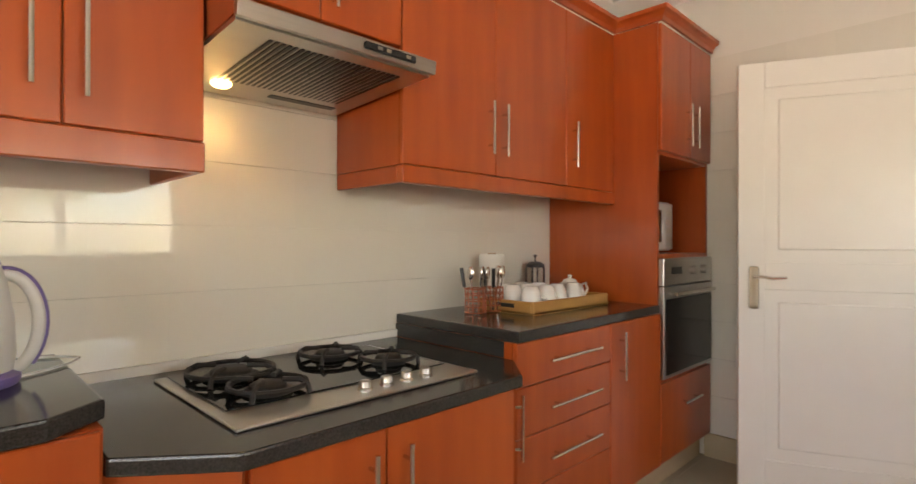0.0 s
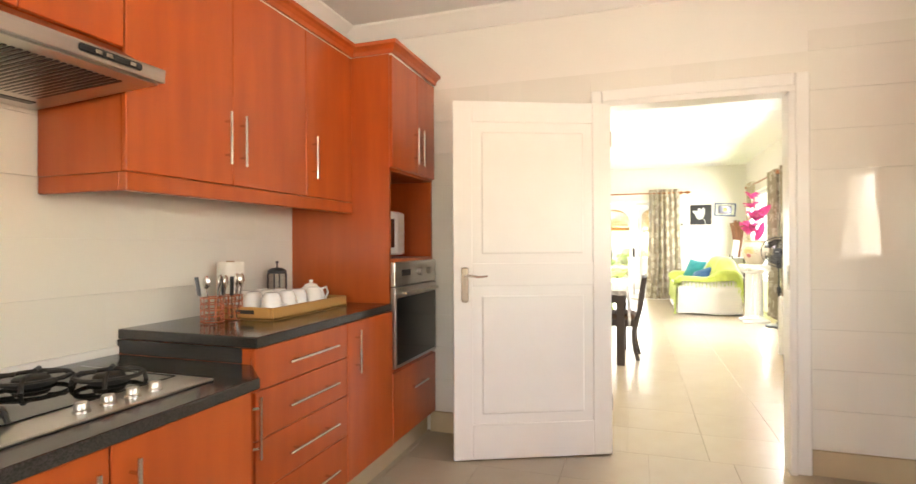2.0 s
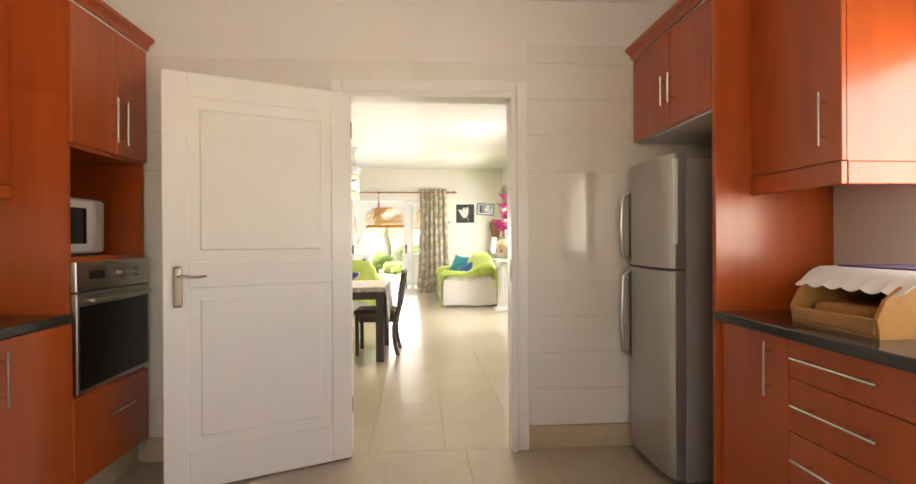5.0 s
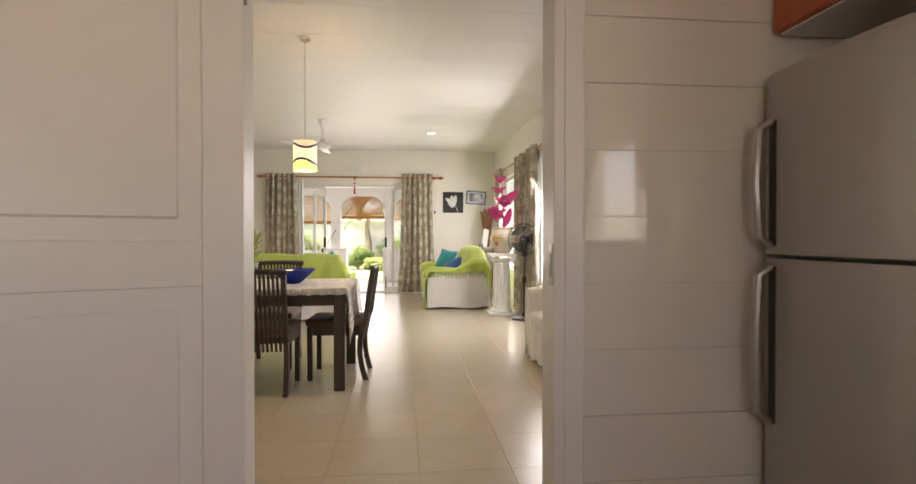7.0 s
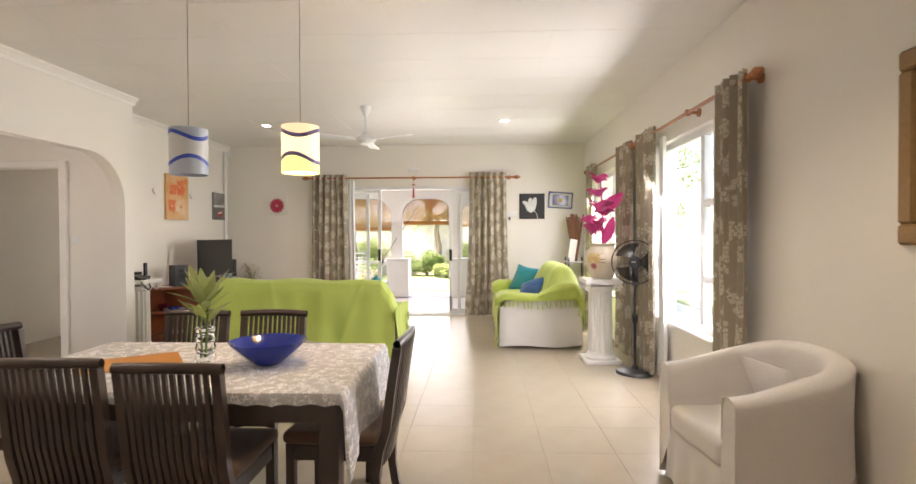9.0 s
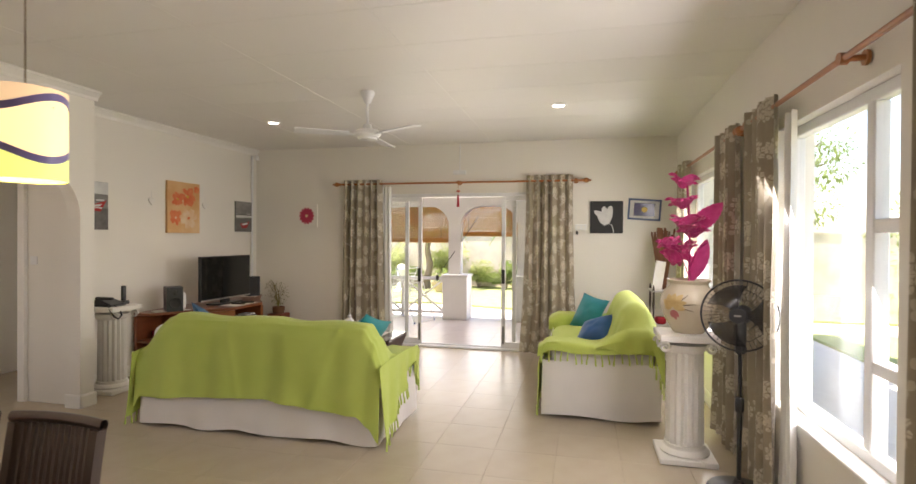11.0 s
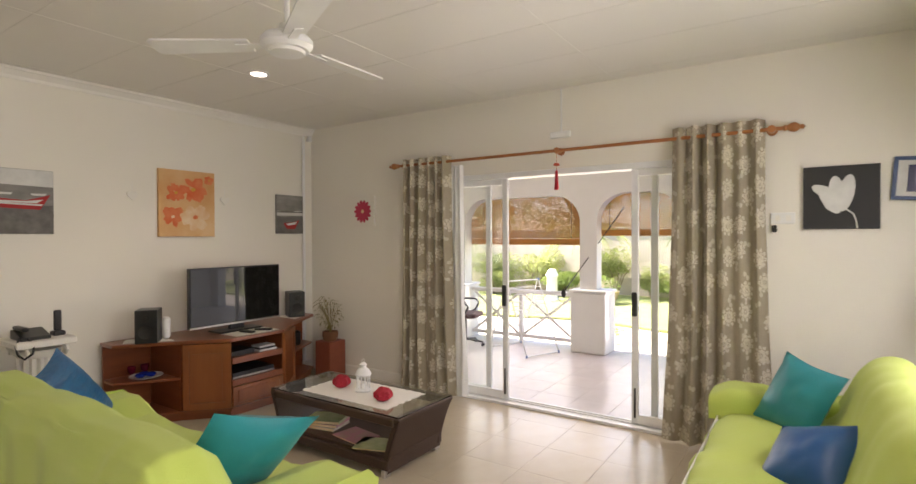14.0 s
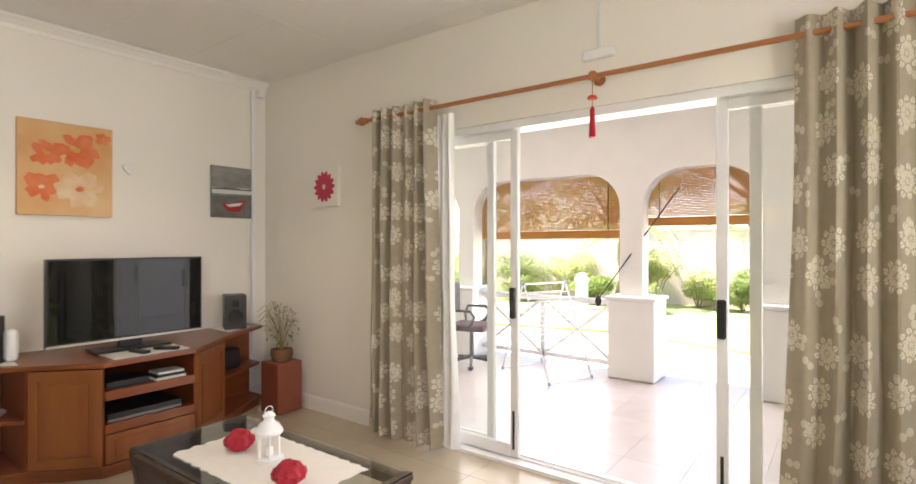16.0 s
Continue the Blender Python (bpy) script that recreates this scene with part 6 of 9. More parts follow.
vase = thing("vase", "large cream ceramic vase with modelled flowers", "vase", (9.86, -1.72, 0.9005))
VASE = material("cream_crackle_ceramic", (0.66, 0.58, 0.44), 0.22, second=(0.58, 0.49, 0.36), scale=7, mix=0.8, bump=0.04)
vc = (9.86, -1.72, 0.9005)
part("body", turned([(0, 0.0), (0.10, 0.0), (0.11, 0.01), (0.155, 0.09), (0.188, 0.18), (0.192, 0.24), (0.165, 0.30), (0.13, 0.335), (0.128, 0.35), (0.15, 0.375), (0.145, 0.38), (0.115, 0.35), (0.11, 0.3), (0, 0.28)], vc, 40), VASE, vase, "", True)
VASE_PROFILE = [(0.11, 0.01), (0.155, 0.09), (0.188, 0.18), (0.192, 0.24), (0.165, 0.30), (0.13, 0.335)]


def on_vase(a, h, lift):
    """A place on the vase's belly, by angle and height."""
    for (r0, h0), (r1, h1) in zip(VASE_PROFILE, VASE_PROFILE[1:]):
        if h <= h1:
            r = r0 + (r1 - r0) * max(0.0, (h - h0) / (h1 - h0)) + lift
            break
    return Vector((9.86 + r * math.cos(a), -1.72 + r * math.sin(a), 0.9005 + h))


def vase_petal(a0, h0, turn, length, width, lift):
    def fn(u, v):
        w = width * math.sin(math.pi * min(1.0, 0.05 + 0.95 * u)) ** 0.8 * (v - 0.5)
        d = length * u
        return on_vase(a0 + (d * math.cos(turn) - w * math.sin(turn)) / 0.18, min(0.33, max(0.02, h0 + d * math.sin(turn) + w * math.cos(turn))), lift + 0.006 * math.sin(math.pi * u))
    return sheet(fn, 10, 4, 0.002)


OCHRE = material("ochre_glaze", (0.60, 0.44, 0.20), 0.35, second=(0.45, 0.28, 0.10), scale=24)
ROSE = material("rose_glaze", (0.45, 0.10, 0.13), 0.35, second=(0.5, 0.25, 0.2), scale=24)
TWIG = material("umber_glaze", (0.10, 0.06, 0.035), 0.4)
for k, (turn, ln) in enumerate(((0.3, 0.09), (0.9, 0.10), (1.5, 0.085), (2.1, 0.09), (2.8, 0.085), (-0.3, 0.085), (3.5, 0.07))):
    part("relief_petal", vase_petal(2.42, 0.205, turn, ln, 0.045, 0.002 + 0.0008 * k), OCHRE, vase, "modelled ochre petal", True)
for turn, ln in ((-0.9, 0.06), (-1.4, 0.07), (-1.9, 0.06)):
    part("relief_petal", vase_petal(2.40, 0.17, turn, ln, 0.035, 0.002), ROSE, vase, "modelled rose petal", True)
for k, (turn, ln) in enumerate(((0.15, 0.14), (0.75, 0.13), (-0.25, 0.13))):
    part("relief_twig", vase_petal(2.46, 0.20, turn, ln, 0.006, 0.001), TWIG, vase, "dark painted twig", True)


def pink_spray():
    f = thing("artificial_flower", "tall pink artificial flower spray in the vase", "artificial flower", (9.86, -1.72, 1.19))
    stem = material("magenta_stem", (0.42, 0.01, 0.12), 0.5)
    pink = material("magenta_cloth_petal", (0.72, 0.07, 0.30), 0.6, second=(0.56, 0.025, 0.18), scale=22, mix=0.9, sheen=0.3, bump=0.3, bump_scale=60)
    translucent(pink, 0.3, (0.75, 0.06, 0.30))
    bm = bmesh.new()
    tube(bm, [(9.86, -1.72, 1.185), (9.86, -1.725, 1.5), (9.86, -1.715, 1.8), (9.86, -1.70, 2.02)], 0.008, 8)
    for a, z in ((2.0, 1.45), (4.6, 1.5), (0.9, 1.55)):
        tube(bm, [(9.86, -1.72, z - 0.15), (9.86 + 0.06 * math.cos(a), -1.72 + 0.06 * math.sin(a), z), (9.86 + 0.12 * math.cos(a), -1.72 + 0.12 * math.sin(a), z + 0.04)], 0.005, 6)
    part("stem", bm, stem, f, "magenta stem", True)
    rnd = random.Random(4)
    heads = [(0.0, 0.05, 1.93, 0.105), (0.01, 0.03, 1.785, 0.115), (-0.02, 0.04, 1.625, 0.13), (-0.05, 0.14, 1.50, 0.10), (0.02, 0.11, 1.395, 0.115), (0.05, -0.04, 1.575, 0.11), (-0.01, 0.02, 1.46, 0.09)]
    for hx, hy, hz, r in heads:
        bm = bmesh.new()
        for k in range(9):
            a = k * 0.7 + rnd.uniform(-0.25, 0.25)
            c, s = math.cos(a), math.sin(a)
            rr, lift = r * rnd.uniform(0.85, 1.15), rnd.uniform(0.6, 1.5)

            def petal(u, v, c=c, s=s, rr=rr, lift=lift):
                d = rr * u
                w = rr * 0.5 * math.sin(min(1, 0.12 + u * 0.95) * math.pi) ** 0.7 * (1 + 0.16 * math.sin(u * 37))
                q = (v - 0.5) * 2 * w
                return Vector((9.86 + hx + c * d - s * q + wobble((u * 5, v * 4, c), 2.0, 0.02 * u), -1.72 + hy + s * d + c * q + wobble((u * 5, v * 4, s + 3), 2.0, 0.02 * u), hz + lift * d * (1.2 - 0.6 * u) + 0.35 * abs(q) + 0.008 * math.sin(v * 19 + u * 9)))
            grid = [[bm.verts.new(petal(i / 6, j / 6)) for j in range(7)] for i in range(7)]
            for i in range(6):
                for j in range(6):
                    bm.faces.new((grid[i][j], grid[i + 1][j], grid[i + 1][j + 1], grid[i][j + 1]))
        axis = Vector((rnd.uniform(-1, 1), rnd.uniform(-1, 1), 0)).normalized()
        bmesh.ops.rotate(bm, verts=bm.verts[:], cent=(9.86 + hx, -1.72 + hy, hz), matrix=Matrix.Rotation(rnd.uniform(0.1, 0.7), 3, axis))
        part("bloom", bm, pink, f, "ruffled magenta bloom", True)
    for (y0, z0), (y1, z1), wide, bow in (((-0.01, 1.62), (-0.22, 1.83), 0.085, 0.03), ((-0.01, 1.27), (-0.12, 1.57), 0.062, -0.03)):
        bm = bmesh.new()
        along = Vector((0, y1 - y0, z1 - z0))
        cross = Vector((0.35, along.z, -along.y)).normalized()
        rows = []
        for i in range(19):
            u = i / 18
            w = wide * math.sin(math.pi * min(1, 0.06 + 0.94 * u)) ** 0.75 * (1 + 0.10 * (i % 2)) + 0.001
            mid = Vector((9.86, -1.72 + y0, z0)) + along * u + Vector((bow * math.sin(u * math.pi), 0, 0))
            rows.append([bm.verts.new(mid + cross * (w * q) + Vector((-0.25 * w * abs(q) + 0.004 * math.sin(u * 40 + q * 3), 0, 0))) for q in (-1, -0.5, 0, 0.5, 1)])
        for i in range(18):
            for j in range(4):
                bm.faces.new((rows[i][j], rows[i + 1][j], rows[i + 1][j + 1], rows[i][j + 1]))
        part("leaf", bm, pink, f, "toothed magenta leaf", True)


pink_spray()
ph = thing("telephone", "black desk telephone with a coiled cord on the pedestal", "telephone", (10.20, 3.66, 0.8605))
part("body", prismed([(3.55, 0.861), (3.76, 0.861), (3.76, 0.925), (3.72, 0.93), (3.55, 0.885)], "x", 10.06, 10.24, 0.004), BLACK, ph)
part("handset", soft_box(10.07, 10.115, 3.56, 3.76, 0.925, 0.955, 0.014, 2, 0.0), BLACK, ph, "", True)
bm = bmesh.new()
tube(bm, [(10.06, 3.58, 0.88), (10.02, 3.52, 0.84), (10.02, 3.47, 0.78), (10.05, 3.45, 0.75), (10.10, 3.46, 0.78), (10.12, 3.50, 0.83), (10.10, 3.55, 0.88)], 0.008, 8)
part("cord", bm, BLACK, ph, "thick coiled black cord", True)
cl = thing("cordless_phone", "black cordless handset standing in its cradle", "telephone", (10.32, 3.66, 0.8605))
part("cradle", boxes((10.28, 10.36, 3.62, 3.70, 0.861, 0.895), bevel=0.008), BLACK, cl)
part("handset", soft_box(10.295, 10.345, 3.648, 3.678, 0.8955, 1.05, 0.012, 2, 0.0), BLACK, cl, "", True)


def stand_fan():
    x, y, hz = 9.36, -1.93, 1.10
    f = thing("pedestal_fan", "black pedestal fan with a wire cage", "fan", (x, y, 0))
    part("base", turned([(0, 0), (0.18, 0), (0.185, 0.01), (0.17, 0.028), (0.04, 0.045), (0.025, 0.08), (0, 0.08)], (x, y, 0), 36), BLACK, f, "", True)
    part("pole", rods(((x, y, 0.08), (x, y, 0.55), 0.014), ((x, y, 0.55), (x, y, 0.95), 0.010), segments=12), BLACK, f, "", True)
    part("collar", turned([(0.02, 0.50), (0.026, 0.51), (0.026, 0.58), (0.02, 0.59)], (x, y, 0), 16), BLACK, f, "", True)
    part("neck", boxes((x - 0.025, x + 0.025, y - 0.03, y + 0.03, 0.86, 1.06), bevel=0.01), BLACK, f)
    face = Vector((-0.92, 0.38, 0.06)).normalized()
    m = Matrix.Translation((x, y, hz)) @ face.to_track_quat("Z", "Y").to_matrix().to_4x4()

    def put(name, bm, mat, label="", smooth=True, parent=None):
        bmesh.ops.transform(bm, matrix=m, verts=bm.verts[:])
        return part(name, bm, mat, parent or f, label, smooth)
    put("motor", turned([(0, -0.16), (0.04, -0.16), (0.058, -0.12), (0.06, -0.03), (0.045, 0.0), (0, 0.0)], (0, 0, 0), 24), BLACK, "black motor housing")
    R = 0.215
    for zc, sgn in ((0.0, -1), (0.0, 1)):
        bm = bmesh.new()
        for k in range(44):
            a = 2 * math.pi * k / 44
            pts = [(r * math.cos(a + 0.5 * (r - 0.05)), r * math.sin(a + 0.5 * (r - 0.05)), 0.06 + sgn * 0.055 * math.cos(r / R * math.pi / 2)) for r in (0.05, 0.10, 0.15, 0.19, R)]
            tube(bm, pts, 0.0012, 4)
        for r in (0.10, 0.16):
            tube(bm, [(r * math.cos(a), r * math.sin(a), 0.06 + sgn * 0.055 * math.cos(r / R * math.pi / 2)) for a in (2 * math.pi * k / 32 for k in range(32))], 0.0014, 4, True)
        put("cage_half", bm, BLACK, "black wire cage")
    bm = bmesh.new()
    tube(bm, [(R * math.cos(a), R * math.sin(a), 0.06) for a in (2 * math.pi * k / 48 for k in range(48))], 0.006, 6, True)
    put("cage_rim", bm, BLACK)
    put("badge", turned([(0, 0.118), (0.045, 0.118), (0.05, 0.112), (0.05, 0.104), (0, 0.104)], (0, 0, 0), 28), BLACK, "round black centre badge")
    put("badge_mark", boxes((-0.02, 0.02, -0.005, 0.005, 0.1182, 0.1192)), STEEL, "", False)
    blade = clear_glass("smoke_plastic", (0.25, 0.25, 0.27), 0.1)
    for k in range(3):
        bm = sheet(lambda u, v, k=k: Vector(((0.03 + 0.155 * u) * math.cos(2.09 * k + (v - 0.5) * 1.5 * (0.4 + 0.6 * u)), (0.03 + 0.155 * u) * math.sin(2.09 * k + (v - 0.5) * 1.5 * (0.4 + 0.6 * u)), 0.06 + (v - 0.5) * 0.04)), 8, 10, 0.002)
        put("blade", bm, blade, "translucent grey blade")
    put("hub", turned([(0, 0.03), (0.03, 0.03), (0.035, 0.05), (0.03, 0.09), (0, 0.095)], (0, 0, 0), 20), BLACK)


stand_fan()


# ---- coffee table ----
def coffee_table():
    x0, x1, y0, y1, h = 11.28, 11.90, 1.10, 2.40, 0.42
    t = thing("coffee_table", "brown woven rattan coffee table with a glass top", "coffee table", (11.59, 1.75, 0))

    def weave(u, v, fn):
        return fn(u, v)
    for ya, sgn in ((y0, 1), (y1, -1)):
        def end(u, v):
            bulge = 0.10 * math.sin(v * math.pi * 0.5) ** 2
            x = x0 + 0.01 + (x1 - x0 - 0.02) * u
            return Vector((x, ya + sgn * (0.11 - 0.11 * v ** 1.6), 0.03 + (h - 0.05) * v))
        nu, nv = 50, 32
        bm = sheet(lambda u, v: end(u, v) + Vector((0, -sgn * 0.0022 * math.sin(u * nu * math.pi + 0.1) * math.sin(v * nv * math.pi + (0.5 * math.pi if 0 else 0)), 0)), nu * 2, nv * 2)
        part("end_panel", bm, WICKER, t, "woven rattan end", True)
        part("end_backing", sheet(lambda u, v: end(u, v) + Vector((0, sgn * 0.012, 0)), 6, 10, 0.03), WICKER, t)
    for xa, xs in ((x0, 1), (x1, -1)):
        part("side_rail", boxes((xa if xs > 0 else xa - 0.05, xa + 0.05 if xs > 0 else xa, y0 + 0.05, y1 - 0.05, h - 0.07, h - 0.012), bevel=0.008), WICKER, t)
        part("lower_rail", boxes((xa if xs > 0 else xa - 0.05, xa + 0.05 if xs > 0 else xa, y0 + 0.1, y1 - 0.1, 0.05, 0.12), bevel=0.008), WICKER, t)
    part("shelf", boxes((x0 + 0.03, x1 - 0.03, y0 + 0.09, y1 - 0.09, 0.121, 0.14)), WICKER, t)
    for a, b in ((y0, y0 + 0.05), (y1 - 0.05, y1)):
        part("rim", boxes((x0, x1, a, b, h - 0.03, h - 0.004), bevel=0.006), WICKER, t)
    g = part("glass_top", boxes((x0 + 0.004, x1 - 0.004, y0 + 0.004, y1 - 0.004, h - 0.003, h + 0.005), bevel=0.002), TABLE_GLASS, t, "clear glass top")
    g.visible_shadow = False
    for a in (x0 + 0.03, x1 - 0.03):
        for b in (y0 + 0.14, y1 - 0.14):
            part("foot", boxes((a - 0.03, a + 0.03, b - 0.02, b + 0.02, 0, 0.05), bevel=0.004), STEEL, t, "silver foot")


coffee_table()
CT = 0.4255
doily("table_runner", [(11.36, 1.28), (11.80, 1.28), (11.80, 2.14), (11.36, 2.14)], CT, "white crocheted runner on the glass coffee table")
lan = thing("lantern", "small white metal candle lantern on the coffee table", "lantern", (11.60, 1.72, CT + 0.0035))
lc = (11.60, 1.72, CT + 0.0035)
part("base", turned([(0, 0), (0.062, 0), (0.065, 0.012), (0.055, 0.02), (0, 0.02)], lc, 24), ALU, lan, "", True)
for k in range(6):
    a = k * math.pi / 3
    part("bar", rods(((lc[0] + 0.048 * math.cos(a), lc[1] + 0.048 * math.sin(a), lc[2] + 0.02), (lc[0] + 0.048 * math.cos(a), lc[1] + 0.048 * math.sin(a), lc[2] + 0.12), 0.005)), ALU, lan)
part("roof", turned([(0.06, 0.12), (0.062, 0.13), (0.045, 0.16), (0.025, 0.175), (0.022, 0.19), (0.03, 0.2), (0.015, 0.215), (0, 0.22)], lc, 24), ALU, lan, "pierced domed roof", True)
part("candle", rods(((lc[0], lc[1], lc[2] + 0.02), (lc[0], lc[1], lc[2] + 0.06), 0.02)), PLASTER_W, lan)
bm = bmesh.new()
tube(bm, [(lc[0] + 0.02 * math.cos(a), lc[1], lc[2] + 0.222 + 0.02 * math.sin(a)) for a in (2 * math.pi * k / 14 for k in range(14))], 0.002, 5, True)
part("ring", bm, ALU, lan)
REDF = material("crimson_petals", (0.30, 0.004, 0.015), 0.7, second=(0.42, 0.01, 0.03), scale=30, mix=0.9)
for x, y in ((11.58, 1.93), (11.50, 1.43)):
    bm = bmesh.new()
    rnd = random.Random(int(y * 100))
    bmesh.ops.create_icosphere(bm, subdivisions=3, radius=0.065)
    for v in bm.verts:
        v.co *= 1 + 0.16 * math.sin(v.co.x * 140) * math.sin(v.co.y * 140) * (1 if v.co.z > -0.02 else 0.3)
        v.co.z = max(v.co.z * 0.78 + 0.045, 0.0)
        v.co += Vector((x, y, CT + 0.0035))
    solo("flower_ornament", bm, REDF, "ball of crimson cloth petals on the runner", "ornament", (x, y, CT + 0.0035), "crimson flower balls", True)
mats = [material("magazine_cover", (0.5, 0.45, 0.38), 0.3, second=(0.25, 0.1, 0.06), scale=14), material("magazine_cover_pink", (0.42, 0.12, 0.2), 0.3, second=(0.2, 0.32, 0.12), scale=12), material("magazine_cover_green", (0.2, 0.25, 0.1), 0.3, second=(0.5, 0.45, 0.3), scale=14)]
for k, (x, y, a, th, n) in enumerate(((11.50, 2.02, 12, 0.02, 3), (11.46, 1.66, -8, 0.008, 1), (11.42, 1.42, 20, 0.008, 1))):
    for j in range(n):
        b = thing("magazine" if n == 1 else "book", "glossy magazine lying on the table shelf" if n == 1 else "paperback book in a small stack", "magazine" if n == 1 else "book", (0, 0, 0), "reading matter under the table")
        part("pages", boxes((-0.105, 0.105, -0.14, 0.138, 0.001, th - 0.001)), PALE, b, "cream page block")
        part("cover", boxes((-0.107, 0.107, -0.142, 0.142, th - 0.001, th), (-0.107, 0.107, -0.142, 0.142, 0, 0.001), (-0.107, 0.107, -0.1435, -0.142, 0, th)), mats[(k + j) % 3], b)
        b.matrix_basis = pose(x + 0.006 * j, y, 0.1405 + (th + 0.0005) * j, 0, 0, a + 5 * j)

# ---- on the dining table ----
bowl = thing("glass_bowl", "wide cobalt blue glass bowl on the tablecloth", "bowl", (6.56, 0.62, 0.7595))
part("bowl", turned([(0, 0.0), (0.055, 0.0), (0.07, 0.012), (0.13, 0.06), (0.175, 0.105), (0.18, 0.115), (0.17, 0.11), (0.12, 0.065), (0.06, 0.02), (0, 0.014)], (6.56, 0.62, 0.7595), 40), BLUEGLASS, bowl, "", True)
for k in range(5):
    solo("dried_fruit", soft_box(6.50 + 0.03 * k, 6.53 + 0.03 * k, 0.60 + 0.015 * (k % 3), 0.63 + 0.015 * (k % 3), 0.7795 + 0.002 * (k % 2), 0.81, 0.01, k, 0.003), TERRA, "small red-brown dried fruit in the bowl", "dried fruit", (6.51 + 0.03 * k, 0.61, 0.7795), "dried fruit", True)
gv = thing("flower_vase", "ribbed clear glass vase with a leafy cutting", "vase", (6.60, 0.95, 0.7595))
g = part("vase", turned([(0, 0.0), (0.042, 0.0)] + [(0.045 + 0.004 * math.sin(k * 1.57), 0.01 + 0.012 * k) for k in range(1, 14)] + [(0.042, 0.17), (0.04, 0.05), (0, 0.02)], (6.60, 0.95, 0.7595), 28), VASE_GLASS, gv, "ribbed clear glass", True)
g.visible_shadow = False
bm = bmesh.new()
rnd = random.Random(12)
for k in range(26):
    a, zz, ln = k * 2.4, 0.95 + 0.16 * (k / 26), rnd.uniform(0.13, 0.19)
    tilt = rnd.uniform(0.1, 0.75) * (1.1 - k / 34)
    c, s = math.cos(a), math.sin(a)
    grid = []
    for i in range(6):
        u = i / 5
        d, hz = ln * u * math.cos(0.9 - tilt), ln * u * math.sin(0.9 - tilt + 0.3) - 0.5 * ln * u * u * tilt
        w = 0.021 * math.sin((0.1 + 0.88 * u) * math.pi)
        grid.append([bm.verts.new((6.60 + c * d - s * q, 0.95 + s * d + c * q, zz + hz - abs(q) * 0.3)) for q in (-w, 0, w)])
    for i in range(5):
        for j in range(2):
            bm.faces.new((grid[i][j], grid[i + 1][j], grid[i + 1][j + 1], grid[i][j + 1]))
part("foliage", bm, LEAF_PALE, gv, "pointed green and cream leaves", True)
part("stem", rods(((6.60, 0.95, 0.78), (6.61, 0.94, 1.05), 0.006), ((6.59, 0.96, 0.78), (6.58, 0.97, 1.0), 0.005)), LEAF, gv)
mt = solo("placemat", boxes((-0.15, 0.15, -0.22, 0.22, 0, 0.004)), material("orange_board", (0.60, 0.25, 0.03), 0.5, second=(0.5, 0.18, 0.02), scale=9), "orange folder lying on the tablecloth", "placemat", (0, 0, 0))
mt.matrix_basis = pose(6.55, 1.30, 0.7595, 0, 0, 35)

# ---- right side of the living room ----
mir = thing("mirror", "wall mirror in a carved gilt wooden frame", "mirror", (5.72, -2.14, 1.33))
mx0, mx1, mz0, mz1 = 5.05, 6.32, 1.33, 2.12
for r in ((mx0, mx1, mz0, mz0 + 0.085), (mx0, mx1, mz1 - 0.085, mz1), (mx0, mx0 + 0.085, mz0 + 0.085, mz1 - 0.085), (mx1 - 0.085, mx1, mz0 + 0.085, mz1 - 0.085)):
    part("frame_side", boxes((r[0], r[1], -2.149, -2.115, r[2], r[3]), bevel=0.012), GILT, mir)
part("glass", boxes((mx0 + 0.08, mx1 - 0.08, -2.148, -2.138, mz0 + 0.08, mz1 - 0.08)), MIRROR, mir, "silvered mirror glass")

desk = thing("side_table", "reddish wooden side table with dark legs against the wall", "side table", (5.1, -1.95, 0))
part("tabletop", boxes((4.62, 5.56, -2.12, -1.76, 0.725, 0.75), bevel=0.005), TVWOOD, desk)
part("drawer_front", boxes((4.66, 5.52, -2.10, -1.80, 0.60, 0.66), bevel=0.004), TVWOOD, desk)
part("apron", boxes((4.68, 5.50, -2.09, -1.82, 0.661, 0.724)), BLACK, desk)
for a in (4.68, 5.46):
    for b in (-2.08, -1.86):
        part("leg", boxes((a, a + 0.05, b, b + 0.05, 0, 0.599)), BLACK, desk)

con = thing("corner_shelf", "small corner shelf with thin turned wooden posts", "shelf", (12.8, -1.95, 0))
for z in (0.50, 0.92):
    part("shelf", boxes((12.58, 12.98, -2.12, -1.79, z, z + 0.018), bevel=0.004), material("pale_shelf", (0.52, 0.50, 0.46), 0.3), con)
for a in (12.61, 12.95):
    for b in (-2.09, -1.82):
        part("post", turned([(0.012, 0), (0.014, 0.1), (0.01, 0.25), (0.016, 0.3), (0.01, 0.36), (0.013, 0.5), (0.01, 0.7), (0.016, 0.75), (0.012, 0.92), (0.014, 0.95), (0.008, 1.0), (0, 1.01)], (a, b, 0), 10), WENGE, con, "", True)
wh = thing("dried_bundle", "tall brown bundle of dried palm ribs", "dried plant", (12.80, -1.95, 0.939))
rnd = random.Random(3)
